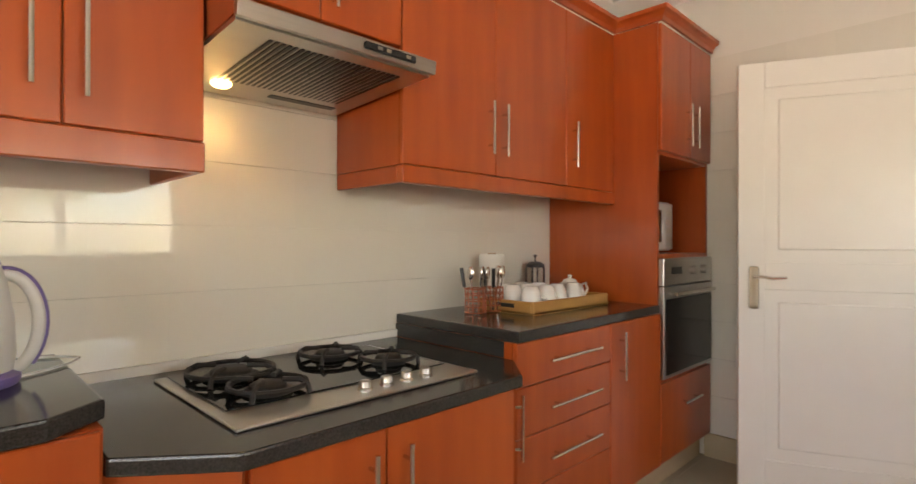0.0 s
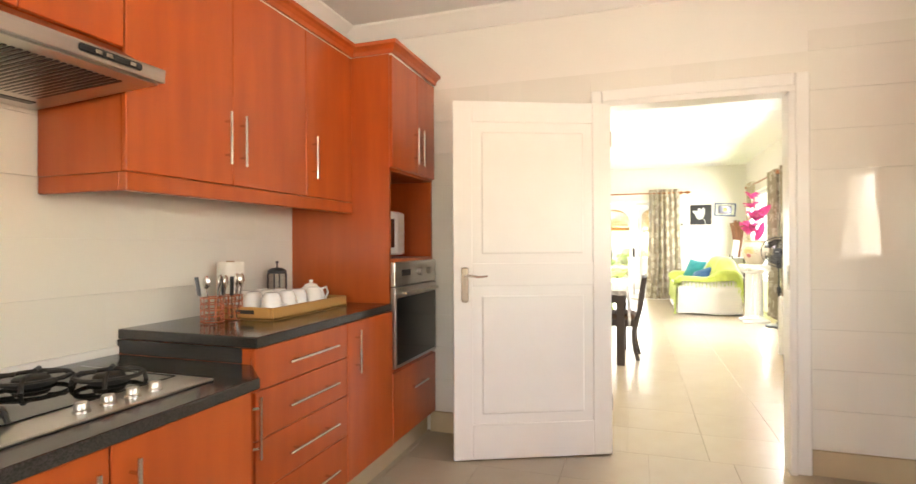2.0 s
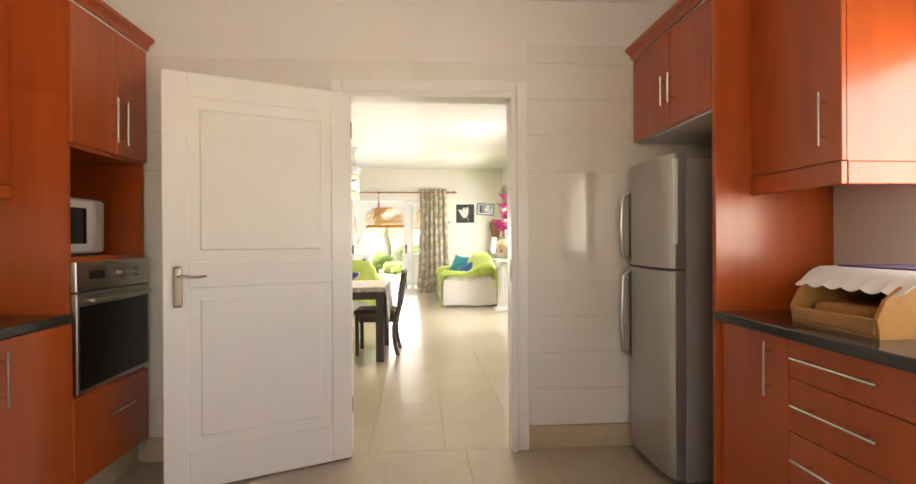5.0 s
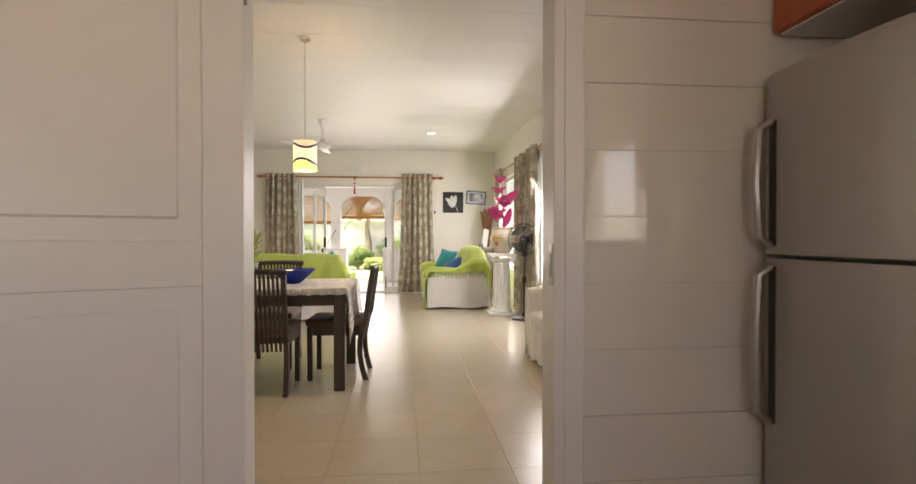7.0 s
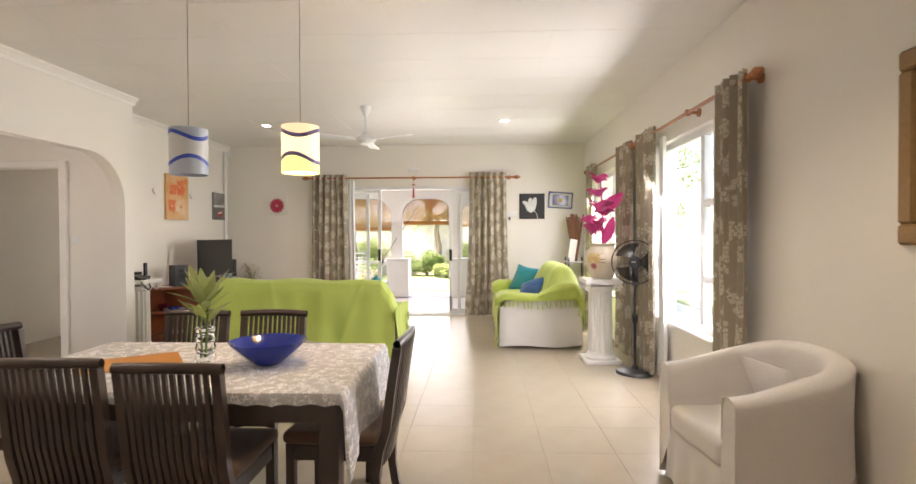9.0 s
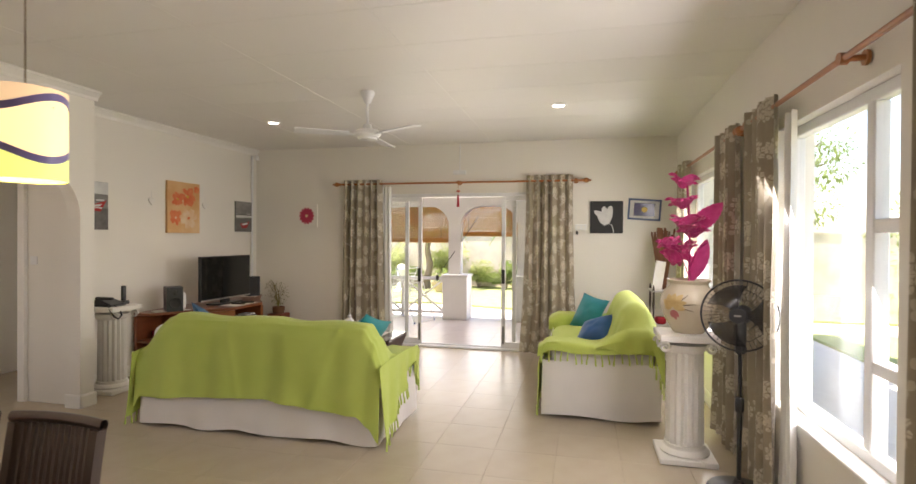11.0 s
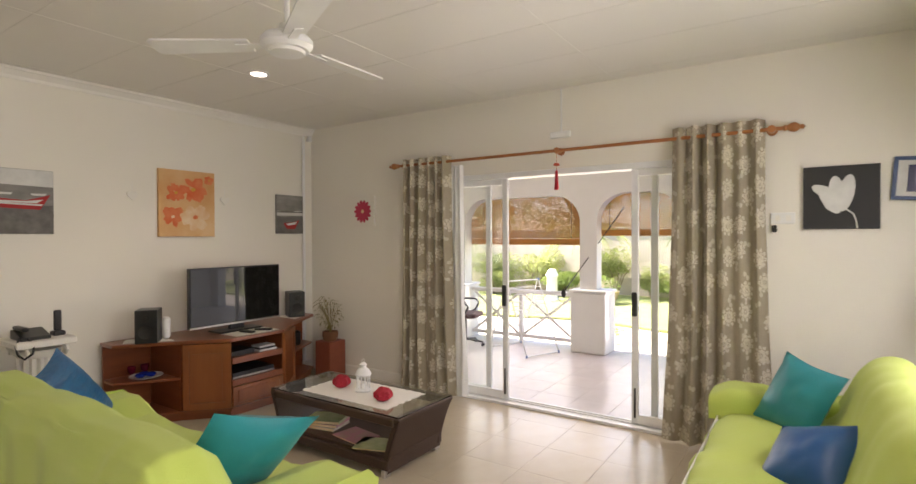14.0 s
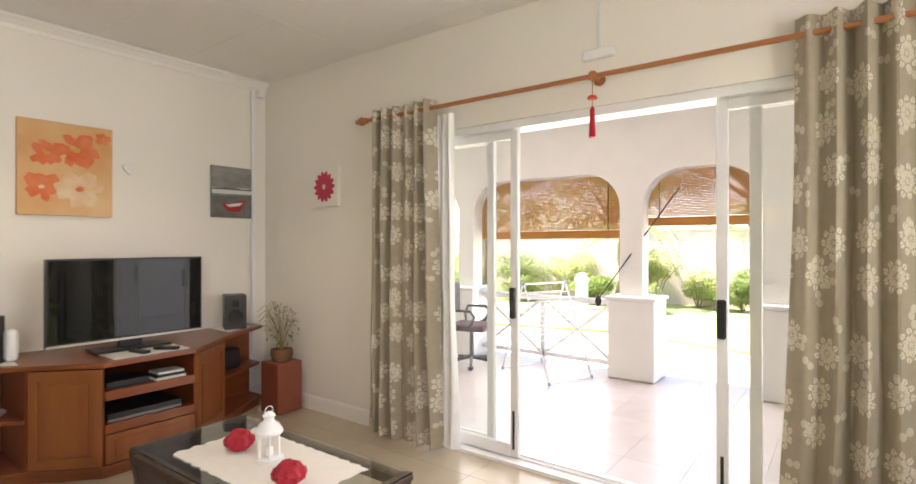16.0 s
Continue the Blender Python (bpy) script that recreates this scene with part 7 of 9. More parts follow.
for k in range(26):
    a, top = rnd.uniform(-0.14, 0.14), rnd.uniform(0.66, 0.78)
    bm = prism(bmesh.new(), [(0, 0), (0.022, 0), (0.022, 0.006), (0, 0.006)], "z", 0, 1)
    for v in bm.verts:
        f = v.co.z
        v.co = Vector((12.80 + v.co.y + 0.03 * math.sin(k) * f, -1.96 + a * (0.2 + 0.8 * f) + v.co.x, 0.939 + top * f))
    part("rib", bm, material("dried_palm_rib", (0.20, 0.075, 0.03), 0.7, second=(0.13, 0.05, 0.02), scale=20, spread=0.2) if k == 0 else wh.children[0].data.materials[0], wh)
tb = solo("leaning_frame", boxes((-0.006, 0.006, -0.07, 0.07, 0, 0.36), bevel=0.003), PLASTER_W, "white frame leaning on the corner shelf", "frame", (0, 0, 0))
tb.matrix_basis = pose(12.68, -1.86, 0.941, 10, 0, 25)
solo("red_ornament", soft_box(12.66, 12.84, -1.98, -1.86, 0.5185, 0.60, 0.03, 6, 0.01), REDF, "crimson cloth flower on the lower shelf", "ornament", (12.75, -1.92, 0.5185), "", True)


# ---- kitchen ----
FRONT, WALLF, BACK = 1.305, 1.555, 1.955


def bar_handle(parent, a, b, way):
    """A round bar on two posts; a and b are its ends on the front, way stands out from the front."""
    a, b, w = Vector(a), Vector(b), Vector(way)
    bm = bmesh.new()
    rod(bm, a + w * 0.03, b + w * 0.03, 0.006, segments=8)
    for f in (0.18, 0.82):
        p = a.lerp(b, f)
        rod(bm, p, p + w * 0.03, 0.005, segments=6)
    return part("handle", bm, CHROME, parent, "satin metal bar handle", True)


def front_panel(name, parent, x0, x1, y, z0, z1, handle=None, way=-1, shaker=False):
    """A door or drawer front in the plane y, standing out towards way; handle: (x, z, x, z)."""
    g = 0.0018
    ya, yb = sorted((y, y + way * 0.02))
    bm = boxes((x0 + g, x1 - g, ya, yb, z0 + g, z1 - g), bevel=0.003)
    f = part(name, bm, WOOD, parent)
    if handle:
        bar_handle(f, (handle[0], y + way * 0.02, handle[1]), (handle[2], y + way * 0.02, handle[3]), (0, way, 0))
    return f


def base_unit(name, label, x0, x1, y, back, top, fronts, way=-1, plinth=True):
    u = thing(name, label, "kitchen cabinet", ((x0 + x1) / 2, (y + back) / 2, 0), "kitchen units")
    ya, yb = sorted((y, back))
    part("body", boxes((x0 + 0.001, x1 - 0.001, ya, yb, 0.13, top)), WOOD, u)
    pa, pb = sorted((y - way * 0.04, back))
    part("plinth", boxes((x0, x1, pa, pb, 0, 0.129)), PLINTH, u, "beige tiled plinth")
    for kind, a, b, z0, z1, h in fronts:
        front_panel(kind, u, a, b, y, z0, z1, h, way)
    return u


# drawers and door beside the oven tower
dr = []
for k, (z0, z1) in enumerate(((0.135, 0.36), (0.36, 0.545), (0.545, 0.72), (0.72, 0.875))):
    dr.append(("drawer", 2.03, 2.655, z0, z1, (2.19, (z0 + z1) / 2, 2.535, (z0 + z1) / 2)))
base_unit("drawer_unit", "orange cherry-wood unit of four drawers with bar handles", 2.03, 2.655, FRONT + 0.02, BACK, 0.874, dr)
base_unit("base_cabinet", "narrow orange cherry-wood base cabinet with one door", 2.656, 3.135, FRONT + 0.02, BACK, 0.874, [("door", 2.656, 3.135, 0.135, 0.875, (2.732, 0.63, 2.732, 0.835))])


def tall_unit():
    u = thing("oven_tower", "tall orange cherry-wood tower with an open microwave niche", "kitchen cabinet", (3.47, 1.65, 0), "kitchen units")
    x0, x1, y = 3.137, 3.778, FRONT + 0.02
    part("side_panel", boxes((x0, x0 + 0.02, y, BACK, 0.13, 2.29)), WOOD, u)
    part("side_panel", boxes((x1 - 0.02, x1, y, BACK, 0.13, 2.29)), WOOD, u)
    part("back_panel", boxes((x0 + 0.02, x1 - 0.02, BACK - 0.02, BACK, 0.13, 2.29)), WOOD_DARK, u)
    for z in (0.13, 0.525, 1.14, 1.65, 2.27):
        part("shelf", boxes((x0 + 0.02, x1 - 0.02, y + 0.001, BACK - 0.02, z, z + 0.02)), WOOD, u)
    part("plinth", boxes((x0, x1, y + 0.04, BACK, 0, 0.129)), PLINTH, u, "beige tiled plinth")
    front_panel("drawer", u, x0, x1, y, 0.14, 0.53, (3.36, 0.40, 3.58, 0.40))
    xm = 3.49
    front_panel("door", u, x0, xm, y, 1.665, 2.285, (xm - 0.045, 1.72, xm - 0.045, 1.94))
    front_panel("door", u, xm, x1, y, 1.665, 2.285, (xm + 0.045, 1.72, xm + 0.045, 1.94))
    xm = (x0 + x1) / 2
    o = thing("oven", "built-in brushed steel oven with a dark glass door", "oven", (xm, y + 0.2, 0.546))
    part("housing", boxes((x0 + 0.025, x1 - 0.025, y + 0.005, BACK - 0.05, 0.546, 1.138)), BLACK, o)
    door = part("oven_door", boxes((x0 + 0.01, x1 - 0.01, y - 0.03, y - 0.001, 0.55, 1.0), bevel=0.004), STEEL, o)
    part("window", boxes((x0 + 0.03, x1 - 0.03, y - 0.033, y - 0.0305, 0.57, 0.94)), DARKGLASS, door, "dark glass window")
    hb = bmesh.new()
    rod(hb, (x0 + 0.07, y - 0.065, 0.965), (x1 - 0.07, y - 0.065, 0.965), 0.010)
    for xx in (x0 + 0.1, x1 - 0.1):
        rod(hb, (xx, y - 0.03, 0.965), (xx, y - 0.065, 0.965), 0.008)
    part("handle", hb, CHROME, door, "steel bar handle", True)
    panel = part("control_panel", boxes((x0 + 0.01, x1 - 0.01, y - 0.028, y - 0.001, 1.005, 1.14), bevel=0.004), STEEL, o)
    for xx in (x0 + 0.34, x0 + 0.49):
        part("knob", rods(((xx, y - 0.028, 1.075), (xx, y - 0.055, 1.075), 0.022), segments=18), STEEL, panel, "", True)
    part("display", boxes((x0 + 0.1, x0 + 0.22, y - 0.0305, y - 0.0285, 1.06, 1.095)), BLACK, panel)
    mw = thing("microwave", "white microwave oven standing in the tower niche", "microwave", (3.44, 1.75, 1.161))
    part("case", boxes((3.22, 3.70, 1.50, 1.90, 1.172, 1.45), bevel=0.008), WHITE_PLASTIC, mw)
    part("door", boxes((3.225, 3.58, 1.483, 1.499, 1.18, 1.44), bevel=0.004), WHITE_PLASTIC, mw)
    part("window", boxes((3.27, 3.53, 1.480, 1.4825, 1.22, 1.40)), DARKGLASS, mw, "dark mesh window")
    part("button_panel", boxes((3.59, 3.695, 1.488, 1.499, 1.18, 1.44), bevel=0.003), WHITE_PLASTIC, mw)
    for z in (1.22, 1.27, 1.32, 1.37):
        part("button", boxes((3.61, 3.675, 1.4845, 1.4875, z, z + 0.03)), PLASTER_W, mw)
    for a in (3.26, 3.66):
        part("foot", rods(((a, 1.6, 1.160), (a, 1.6, 1.173), 0.015)), BLACK, mw)


tall_unit()


def crown(points, z, parent):
    """Crown moulding along a line of (x, y) corners, with the outside to the right of the way."""
    prof = [(0.0, 0.0), (0.012, 0.0), (0.016, 0.02), (0.03, 0.035), (0.045, 0.042), (0.048, 0.06), (0.0, 0.06)]
    bm = bmesh.new()
    rings = []
    n = len(points)
    for i, p in enumerate(points):
        P = Vector(p)
        d1 = (P - Vector(points[i - 1])).normalized() if i else (Vector(points[1]) - P).normalized()
        d2 = (Vector(points[i + 1]) - P).normalized() if i < n - 1 else d1
        n1, n2 = Vector((d1.y, -d1.x)), Vector((d2.y, -d2.x))
        m = (n1 + n2).normalized()
        m /= max(0.3, m.dot(n1))
        rings.append([bm.verts.new((P.x + m.x * a, P.y + m.y * a, z + b)) for a, b in prof])
    for a, b in zip(rings, rings[1:]):
        for k in range(len(prof)):
            bm.faces.new((a[k], a[(k + 1) % len(prof)], b[(k + 1) % len(prof)], b[k]))
    bm.faces.new(rings[0]), bm.faces.new(rings[-1][::-1])
    return part("crown", bm, WOOD, parent, "moulded wooden crown")


def wall_unit(name, label, x0, x1, y, back, z0, z1, doors, way=-1):
    u = thing(name, label, "wall cabinet", ((x0 + x1) / 2, (y + back) / 2, z0), "kitchen wall units")
    ya, yb = sorted((y, back))
    part("body", boxes((x0 + 0.001, x1 - 0.001, ya, yb, z0, z1)), WOOD, u)
    for a, b, h in doors:
        front_panel("door", u, a, b, y, z0, z1, h, way)
    return u


YW = WALLF + 0.02
right_wall_unit = wall_unit("wall_cabinet", "orange cherry-wood wall cabinet with three doors", 1.74, 3.135, YW, BACK, 1.475, 2.29, [(1.74, 2.21, (2.168, 1.555, 2.168, 1.76)), (2.21, 2.70, (2.252, 1.555, 2.252, 1.76)), (2.70, 3.135, (2.755, 1.565, 2.755, 1.775))])
part("pelmet", boxes((1.74, 3.135, WALLF - 0.004, YW + 0.012, 1.415, 1.474), (1.74, 1.758, YW + 0.012, BACK, 1.415, 1.474), bevel=0.003), WOOD, right_wall_unit)
hood_unit = wall_unit("hood_cabinet", "short orange cherry-wood cabinet over the cooker hood", 1.117, 1.738, YW, BACK, 1.86, 2.29, [(1.117, 1.437, (1.40, 1.90, 1.40, 2.06)), (1.437, 1.738, (1.475, 1.90, 1.475, 2.06))])
left_wall_unit = wall_unit("wall_cabinet", "orange cherry-wood wall cabinet with bar handles", -0.5, 1.115, YW, BACK, 1.46, 2.29, [(-0.5, 0.30, None), (0.30, 0.83, (0.775, 1.53, 0.775, 1.80)), (0.83, 1.115, (0.868, 1.52, 0.868, 1.80))])
part("pelmet", boxes((-0.5, 1.115, WALLF - 0.004, YW + 0.012, 1.385, 1.459), (1.097, 1.115, YW + 0.012, BACK, 1.385, 1.459), bevel=0.003), WOOD, left_wall_unit)
crown([(-0.5, WALLF - 0.002), (3.137, WALLF - 0.002), (3.137, FRONT), (3.778, FRONT)], 2.291, right_wall_unit)


def hood():
    h = thing("cooker_hood", "stainless steel cooker hood with one lamp lit", "cooker hood", (1.44, 1.7, 1.70))
    x0, x1 = 1.122, 1.722
    # steel casing; the brown it mirrors is given as its own colour
    part("casing", prismed([(1.395, 1.735), (1.395, 1.765), (1.47, 1.80), (1.57, 1.858), (BACK, 1.858), (BACK, 1.705), (BACK - 0.02, 1.705)], "x", x0, x1, 0.003), WOOD_DARK, h, "steel hood casing, its brown reflection put in as colour")
    part("front_lip", prismed([(1.375, 1.725), (1.372, 1.765), (1.394, 1.772), (1.394, 1.727)], "x", x0 - 0.002, x1 + 0.002, 0.003), STEEL, h, "bright steel front lip")
    part("control", boxes((1.46, 1.64, 1.3675, 1.372, 1.737, 1.757), bevel=0.004), BLACK, h)
    for xx in (1.5, 1.53, 1.60):
        part("switch", boxes((xx, xx + 0.018, 1.364, 1.3672, 1.742, 1.752)), CHROME, h)
    under = part("underside", prismed([(1.396, 1.722), (1.396, 1.734), (BACK - 0.02, 1.704), (BACK - 0.02, 1.692)], "x", x0 + 0.004, x1 - 0.004), STEEL, h, "steel underside")
    for k in range(24):
        x = x0 + 0.11 + 0.0175 * k
        part("grille_slot", prismed([(1.45, 1.7155), (1.45, 1.719), (1.80, 1.7025), (1.80, 1.699)], "x", x, x + 0.009), BLACK, under)
    part("light_strip", prismed([(1.84, 1.6945), (1.84, 1.699), (1.87, 1.6975), (1.87, 1.693)], "x", x0 + 0.3, x1 - 0.06), BLACK, h)
    part("lamp", turned([(0, -0.006), (0.02, -0.005), (0.028, 0.0), (0.03, 0.006), (0, 0.008)], (1.26, 1.835, 1.692), 16), emitter("hood_lamp_glow", (1.0, 0.62, 0.2), 3), h, "lit warm lamp", True)


hood()

# low counter with the hob, stepping out with clipped corners, and the higher counters either side
LOW = [(0.86, BACK), (0.86, 1.315), (1.05, 1.165), (1.885, 1.165), (2.028, 1.315), (2.028, BACK)]
low_unit = thing("hob_cabinet", "orange cherry-wood base cabinet with clipped corners under the hob", "kitchen cabinet", (1.45, 1.6, 0), "kitchen units")
part("body", prismed([(0.862, BACK), (0.862, 1.36), (1.07, 1.20), (1.865, 1.20), (2.026, 1.36), (2.026, BACK)], "z", 0.13, 0.783), WOOD, low_unit)
part("plinth", prismed([(0.862, BACK), (0.862, 1.40), (1.08, 1.25), (1.855, 1.25), (2.026, 1.40), (2.026, BACK)], "z", 0, 0.129), PLINTH, low_unit, "beige tiled plinth")
for a, b, hx in ((1.07, 1.395, 1.345), (1.395, 1.865, 1.445)):
    front_panel("door", low_unit, a, b, 1.20, 0.135, 0.782, (hx, 0.53, hx, 0.737))
for (ax, ay), (bx, by), hf in (((0.862, 1.36), (1.07, 1.20), None), ((1.865, 1.20), (2.026, 1.36), 0.3)):
    A, B = Vector((ax, ay, 0)), Vector((bx, by, 0))
    d = (B - A).normalized()
    nrm = Vector((d.y, -d.x, 0))
    bm = prism(bmesh.new(), [tuple((p)[:2]) for p in (A + d * 0.003, B - d * 0.003, B - d * 0.003 + nrm * 0.018, A + d * 0.003 + nrm * 0.018)], "z", 0.135, 0.782)
    f = part("door", bm, WOOD, low_unit)
    if hf:
        p = A.lerp(B, hf) + nrm * 0.018
        bar_handle(f, (p.x, p.y, 0.53), (p.x, p.y, 0.737), nrm)
worktop = solo("worktop", prismed(LOW, "z", 0.784, 0.82, 0.006), GRANITE, "low polished black granite worktop around the hob", "worktop", (1.45, 1.6, 0.784))
solo("worktop", prismed([(2.03, BACK), (2.03, 1.295), (3.136, 1.31), (3.136, BACK)], "z", 0.876, 0.915, 0.006), GRANITE, "raised polished black granite worktop with a tea tray", "worktop", (2.6, 1.6, 0.876))
solo("worktop_step", boxes((2.0285, 2.0295, 1.36, BACK, 0.82, 0.875)), GRANITE, "black granite riser between two worktops", "worktop", (2.0735, 1.36, 0.82))
solo("worktop", prismed([(-0.6, BACK), (-0.6, 1.30), (0.775, 1.30), (0.872, 1.375), (0.872, BACK)], "z", 0.876, 0.915, 0.006), GRANITE, "polished black granite worktop under the kettle", "worktop", (0.2, 1.6, 0.876))
base_unit("base_cabinet", "orange cherry-wood base cabinet under the kettle", -0.6, 0.86, FRONT + 0.02, BACK, 0.874, [("door", -0.6, -0.1, 0.135, 0.875, None), ("door", -0.1, 0.38, 0.135, 0.875, None), ("door", 0.38, 0.855, 0.135, 0.875, (0.43, 0.6, 0.43, 0.8))])
solo("grout_strip", boxes((0.9, 2.027, BACK - 0.012, BACK, 0.8205, 0.85)), TRIM, "white sealing strip behind the hob", "trim", (0.9, BACK, 0.82))


def hob():
    h = thing("hob", "steel-edged gas hob with four cast-iron burners", "hob", (1.46, 1.58, 0.8205))
    x0, x1, y0, y1, z = 1.08, 1.81, 1.275, 1.845, 0.8205
    part("plate", boxes((x0, x1, y0, y1, z, z + 0.008), bevel=0.003), STEEL, h, "steel surround")
    part("glass", boxes((x0 + 0.03, x1 - 0.02, y0 + 0.13, y1 - 0.02, z + 0.0085, z + 0.012), bevel=0.001), DARKGLASS, h, "black glass top")
    for cx, cy, r in ((1.24, 1.70, 0.115), (1.245, 1.48, 0.095), (1.57, 1.72, 0.095), (1.665, 1.53, 0.085)):
        b = part("burner", turned([(0, 0), (r * 0.62, 0), (r * 0.65, 0.008), (r * 0.5, 0.014), (r * 0.48, 0.022), (r * 0.42, 0.026), (0, 0.027)], (cx, cy, z + 0.012), 20), IRON, h, "black cast-iron burner", True)
        bm = bmesh.new()
        tube(bm, [(cx + r * math.cos(a), cy + r * math.sin(a), z + 0.034) for a in (2 * math.pi * k / 20 for k in range(20))], 0.007, 6, True)
        for k in range(4):
            a = math.pi / 4 + k * math.pi / 2
            c, s = math.cos(a), math.sin(a)
            tube(bm, [(cx + c * r * 1.12, cy + s * r * 1.12, z + 0.012), (cx + c * r * 1.06, cy + s * r * 1.06, z + 0.034), (cx + c * r * 0.85, cy + s * r * 0.85, z + 0.046), (cx + c * r * 0.4, cy + s * r * 0.4, z + 0.046)], 0.007, 6)
        part("grate", bm, IRON, b, "cast-iron pan grate", True)
    for cx in (1.46, 1.53, 1.60, 1.67):
        part("knob", turned([(0.02, 0), (0.02, 0.006), (0.017, 0.009), (0.0165, 0.022), (0.014, 0.025), (0, 0.025)], (cx - 0.02, 1.335, z + 0.008), 18), STEEL, h, "silver knob", True)


hob()


def kettle():
    k = thing("kettle", "white electric kettle with purple trim on a base", "kettle", (0.60, 1.66, 0.9155))
    purple = material("purple_plastic", (0.20, 0.15, 0.42), 0.35)
    c = (0.60, 1.66, 0.9155)
    part("power_base", turned([(0, 0), (0.095, 0), (0.1, 0.008), (0.1, 0.02), (0.085, 0.028), (0, 0.028)], c), purple, k, "purple power base", True)
    part("jug", turned([(0, 0.03), (0.088, 0.03), (0.092, 0.06), (0.088, 0.14), (0.075, 0.22), (0.066, 0.25), (0, 0.25)], c), WHITE_PLASTIC, k, "", True)
    part("lid", turned([(0.066, 0.251), (0.062, 0.262), (0.03, 0.272), (0, 0.274)], c), purple, k, "purple lid", True)
    bm = bmesh.new()
    tube(bm, [(0.672 + 0.058 * math.cos(a), 1.66, 1.040 + 0.104 * math.sin(a)) for a in (math.radians(112 - 12.5 * i) for i in range(17))], 0.013, 10)
    hnd = part("handle", bm, WHITE_PLASTIC, k, "white looped handle", True)
    bm = bmesh.new()
    tube(bm, [(0.672 + 0.071 * math.cos(a), 1.66, 1.040 + 0.117 * math.sin(a)) for a in (math.radians(105 - 12 * i) for i in range(14))], 0.006, 8)
    part("trim", bm, purple, hnd, "purple edge", True)
    bm = bmesh.new()
    tube(bm, [(0.70, 1.68, 0.9195), (0.76, 1.72, 0.9195), (0.80, 1.76, 0.9195), (0.83, 1.82, 0.9195), (0.80, 1.87, 0.9195), (0.74, 1.9, 0.9195)], 0.003, 6)
    part("cord", bm, WHITE_PLASTIC, k, "white cord", True)


kettle()
[o for o in scene.objects if o.name == "kettle"][0].location.x += 0.075


def tea_things():
    z = 0.9155
    wood = material("bamboo_tray_wood", (0.52, 0.28, 0.085), 0.4, second=(0.45, 0.22, 0.06), scale=3, stretch=(1, 12, 12))
    tray = thing("tray", "bamboo tray holding white cups and a teapot", "tray", (2.66, 1.62, z))
    tx0, tx1, ty0, ty1 = 2.38, 2.98, 1.50, 1.80
    part("bottom", boxes((tx0, tx1, ty0, ty1, z, z + 0.01)), wood, tray)
    for r in ((tx0, tx1, ty0, ty0 + 0.012), (tx0, tx1, ty1 - 0.012, ty1), (tx0, tx0 + 0.012, ty0 + 0.012, ty1 - 0.012), (tx1 - 0.012, tx1, ty0 + 0.012, ty1 - 0.012)):
        part("side", boxes((*r, z + 0.0, z + 0.055), bevel=0.003), wood, tray)
    # the hand grip is not cut out; a black slab gives its shade
    part("grip_hole", boxes((tx0 - 0.0015, tx0 + 0.0, 1.6, 1.7, z + 0.025, z + 0.042)), BLACK, tray)
    cup0 = None
    for i, (cx, cy) in enumerate(((2.45, 1.565), (2.55, 1.56), (2.65, 1.57), (2.46, 1.67), (2.56, 1.67), (2.66, 1.68), (2.76, 1.56), (2.50, 1.75), (2.62, 1.75))):
        if cup0 is None:
            cup0 = thing("cup", "white china cup turned upside down on the tray", "cup", (cx, cy, z + 0.0105), "white cups on the tray")
            part("bowl", turned([(0.042, 0), (0.045, 0.004), (0.044, 0.04), (0.040, 0.08), (0.030, 0.1), (0.024, 0.104), (0, 0.104)], (cx, cy, z + 0.0105), 20), CERAMIC, cup0, "", True)
            bm = bmesh.new()
            tube(bm, [(cx + 0.03, cy - 0.026, z + 0.065), (cx + 0.05, cy - 0.04, z + 0.06), (cx + 0.055, cy - 0.045, z + 0.04), (cx + 0.035, cy - 0.028, z + 0.025)], 0.005, 6)
            part("handle", bm, CERAMIC, cup0, "", True)
        else:
            copy_thing(cup0, pose(cx, cy, z + 0.0105, 0, 0, 25 * i))
    t = thing("teapot", "round white china teapot on the tray", "teapot", (2.86, 1.64, z + 0.0105))
    c = (2.86, 1.64, z + 0.0105)
    part("body", turned([(0, 0), (0.04, 0), (0.065, 0.02), (0.072, 0.05), (0.06, 0.085), (0.035, 0.10), (0, 0.102)], c), CERAMIC, t, "", True)
    part("lid", turned([(0.037, 0.1), (0.03, 0.11), (0.01, 0.116), (0.008, 0.122), (0.012, 0.13), (0, 0.136)], c), CERAMIC, t, "", True)
    bm = bmesh.new()
    tube(bm, [(2.92, 1.62, z + 0.09), (2.955, 1.61, z + 0.1), (2.965, 1.605, z + 0.07), (2.945, 1.61, z + 0.04), (2.92, 1.62, z + 0.035)], 0.006, 8)
    part("handle", bm, CERAMIC, t, "", True)
    bm = bmesh.new()
    tube(bm, [(2.80, 1.65, z + 0.05), (2.76, 1.66, z + 0.075), (2.745, 1.665, z + 0.1)], [0.014, 0.01, 0.007], 8)
    part("spout", bm, CERAMIC, t, "", True)
    roll = thing("paper_towel", "upright roll of white paper towel", "paper towel", (2.52, 1.85, z))
    part("roll", turned([(0.02, 0), (0.058, 0), (0.06, 0.005), (0.06, 0.24), (0.058, 0.245), (0.02, 0.245)], (2.52, 1.85, z), 28), material("soft_paper", (0.8, 0.76, 0.69), 0.9, bump=0.3, bump_scale=200), roll, "", True)
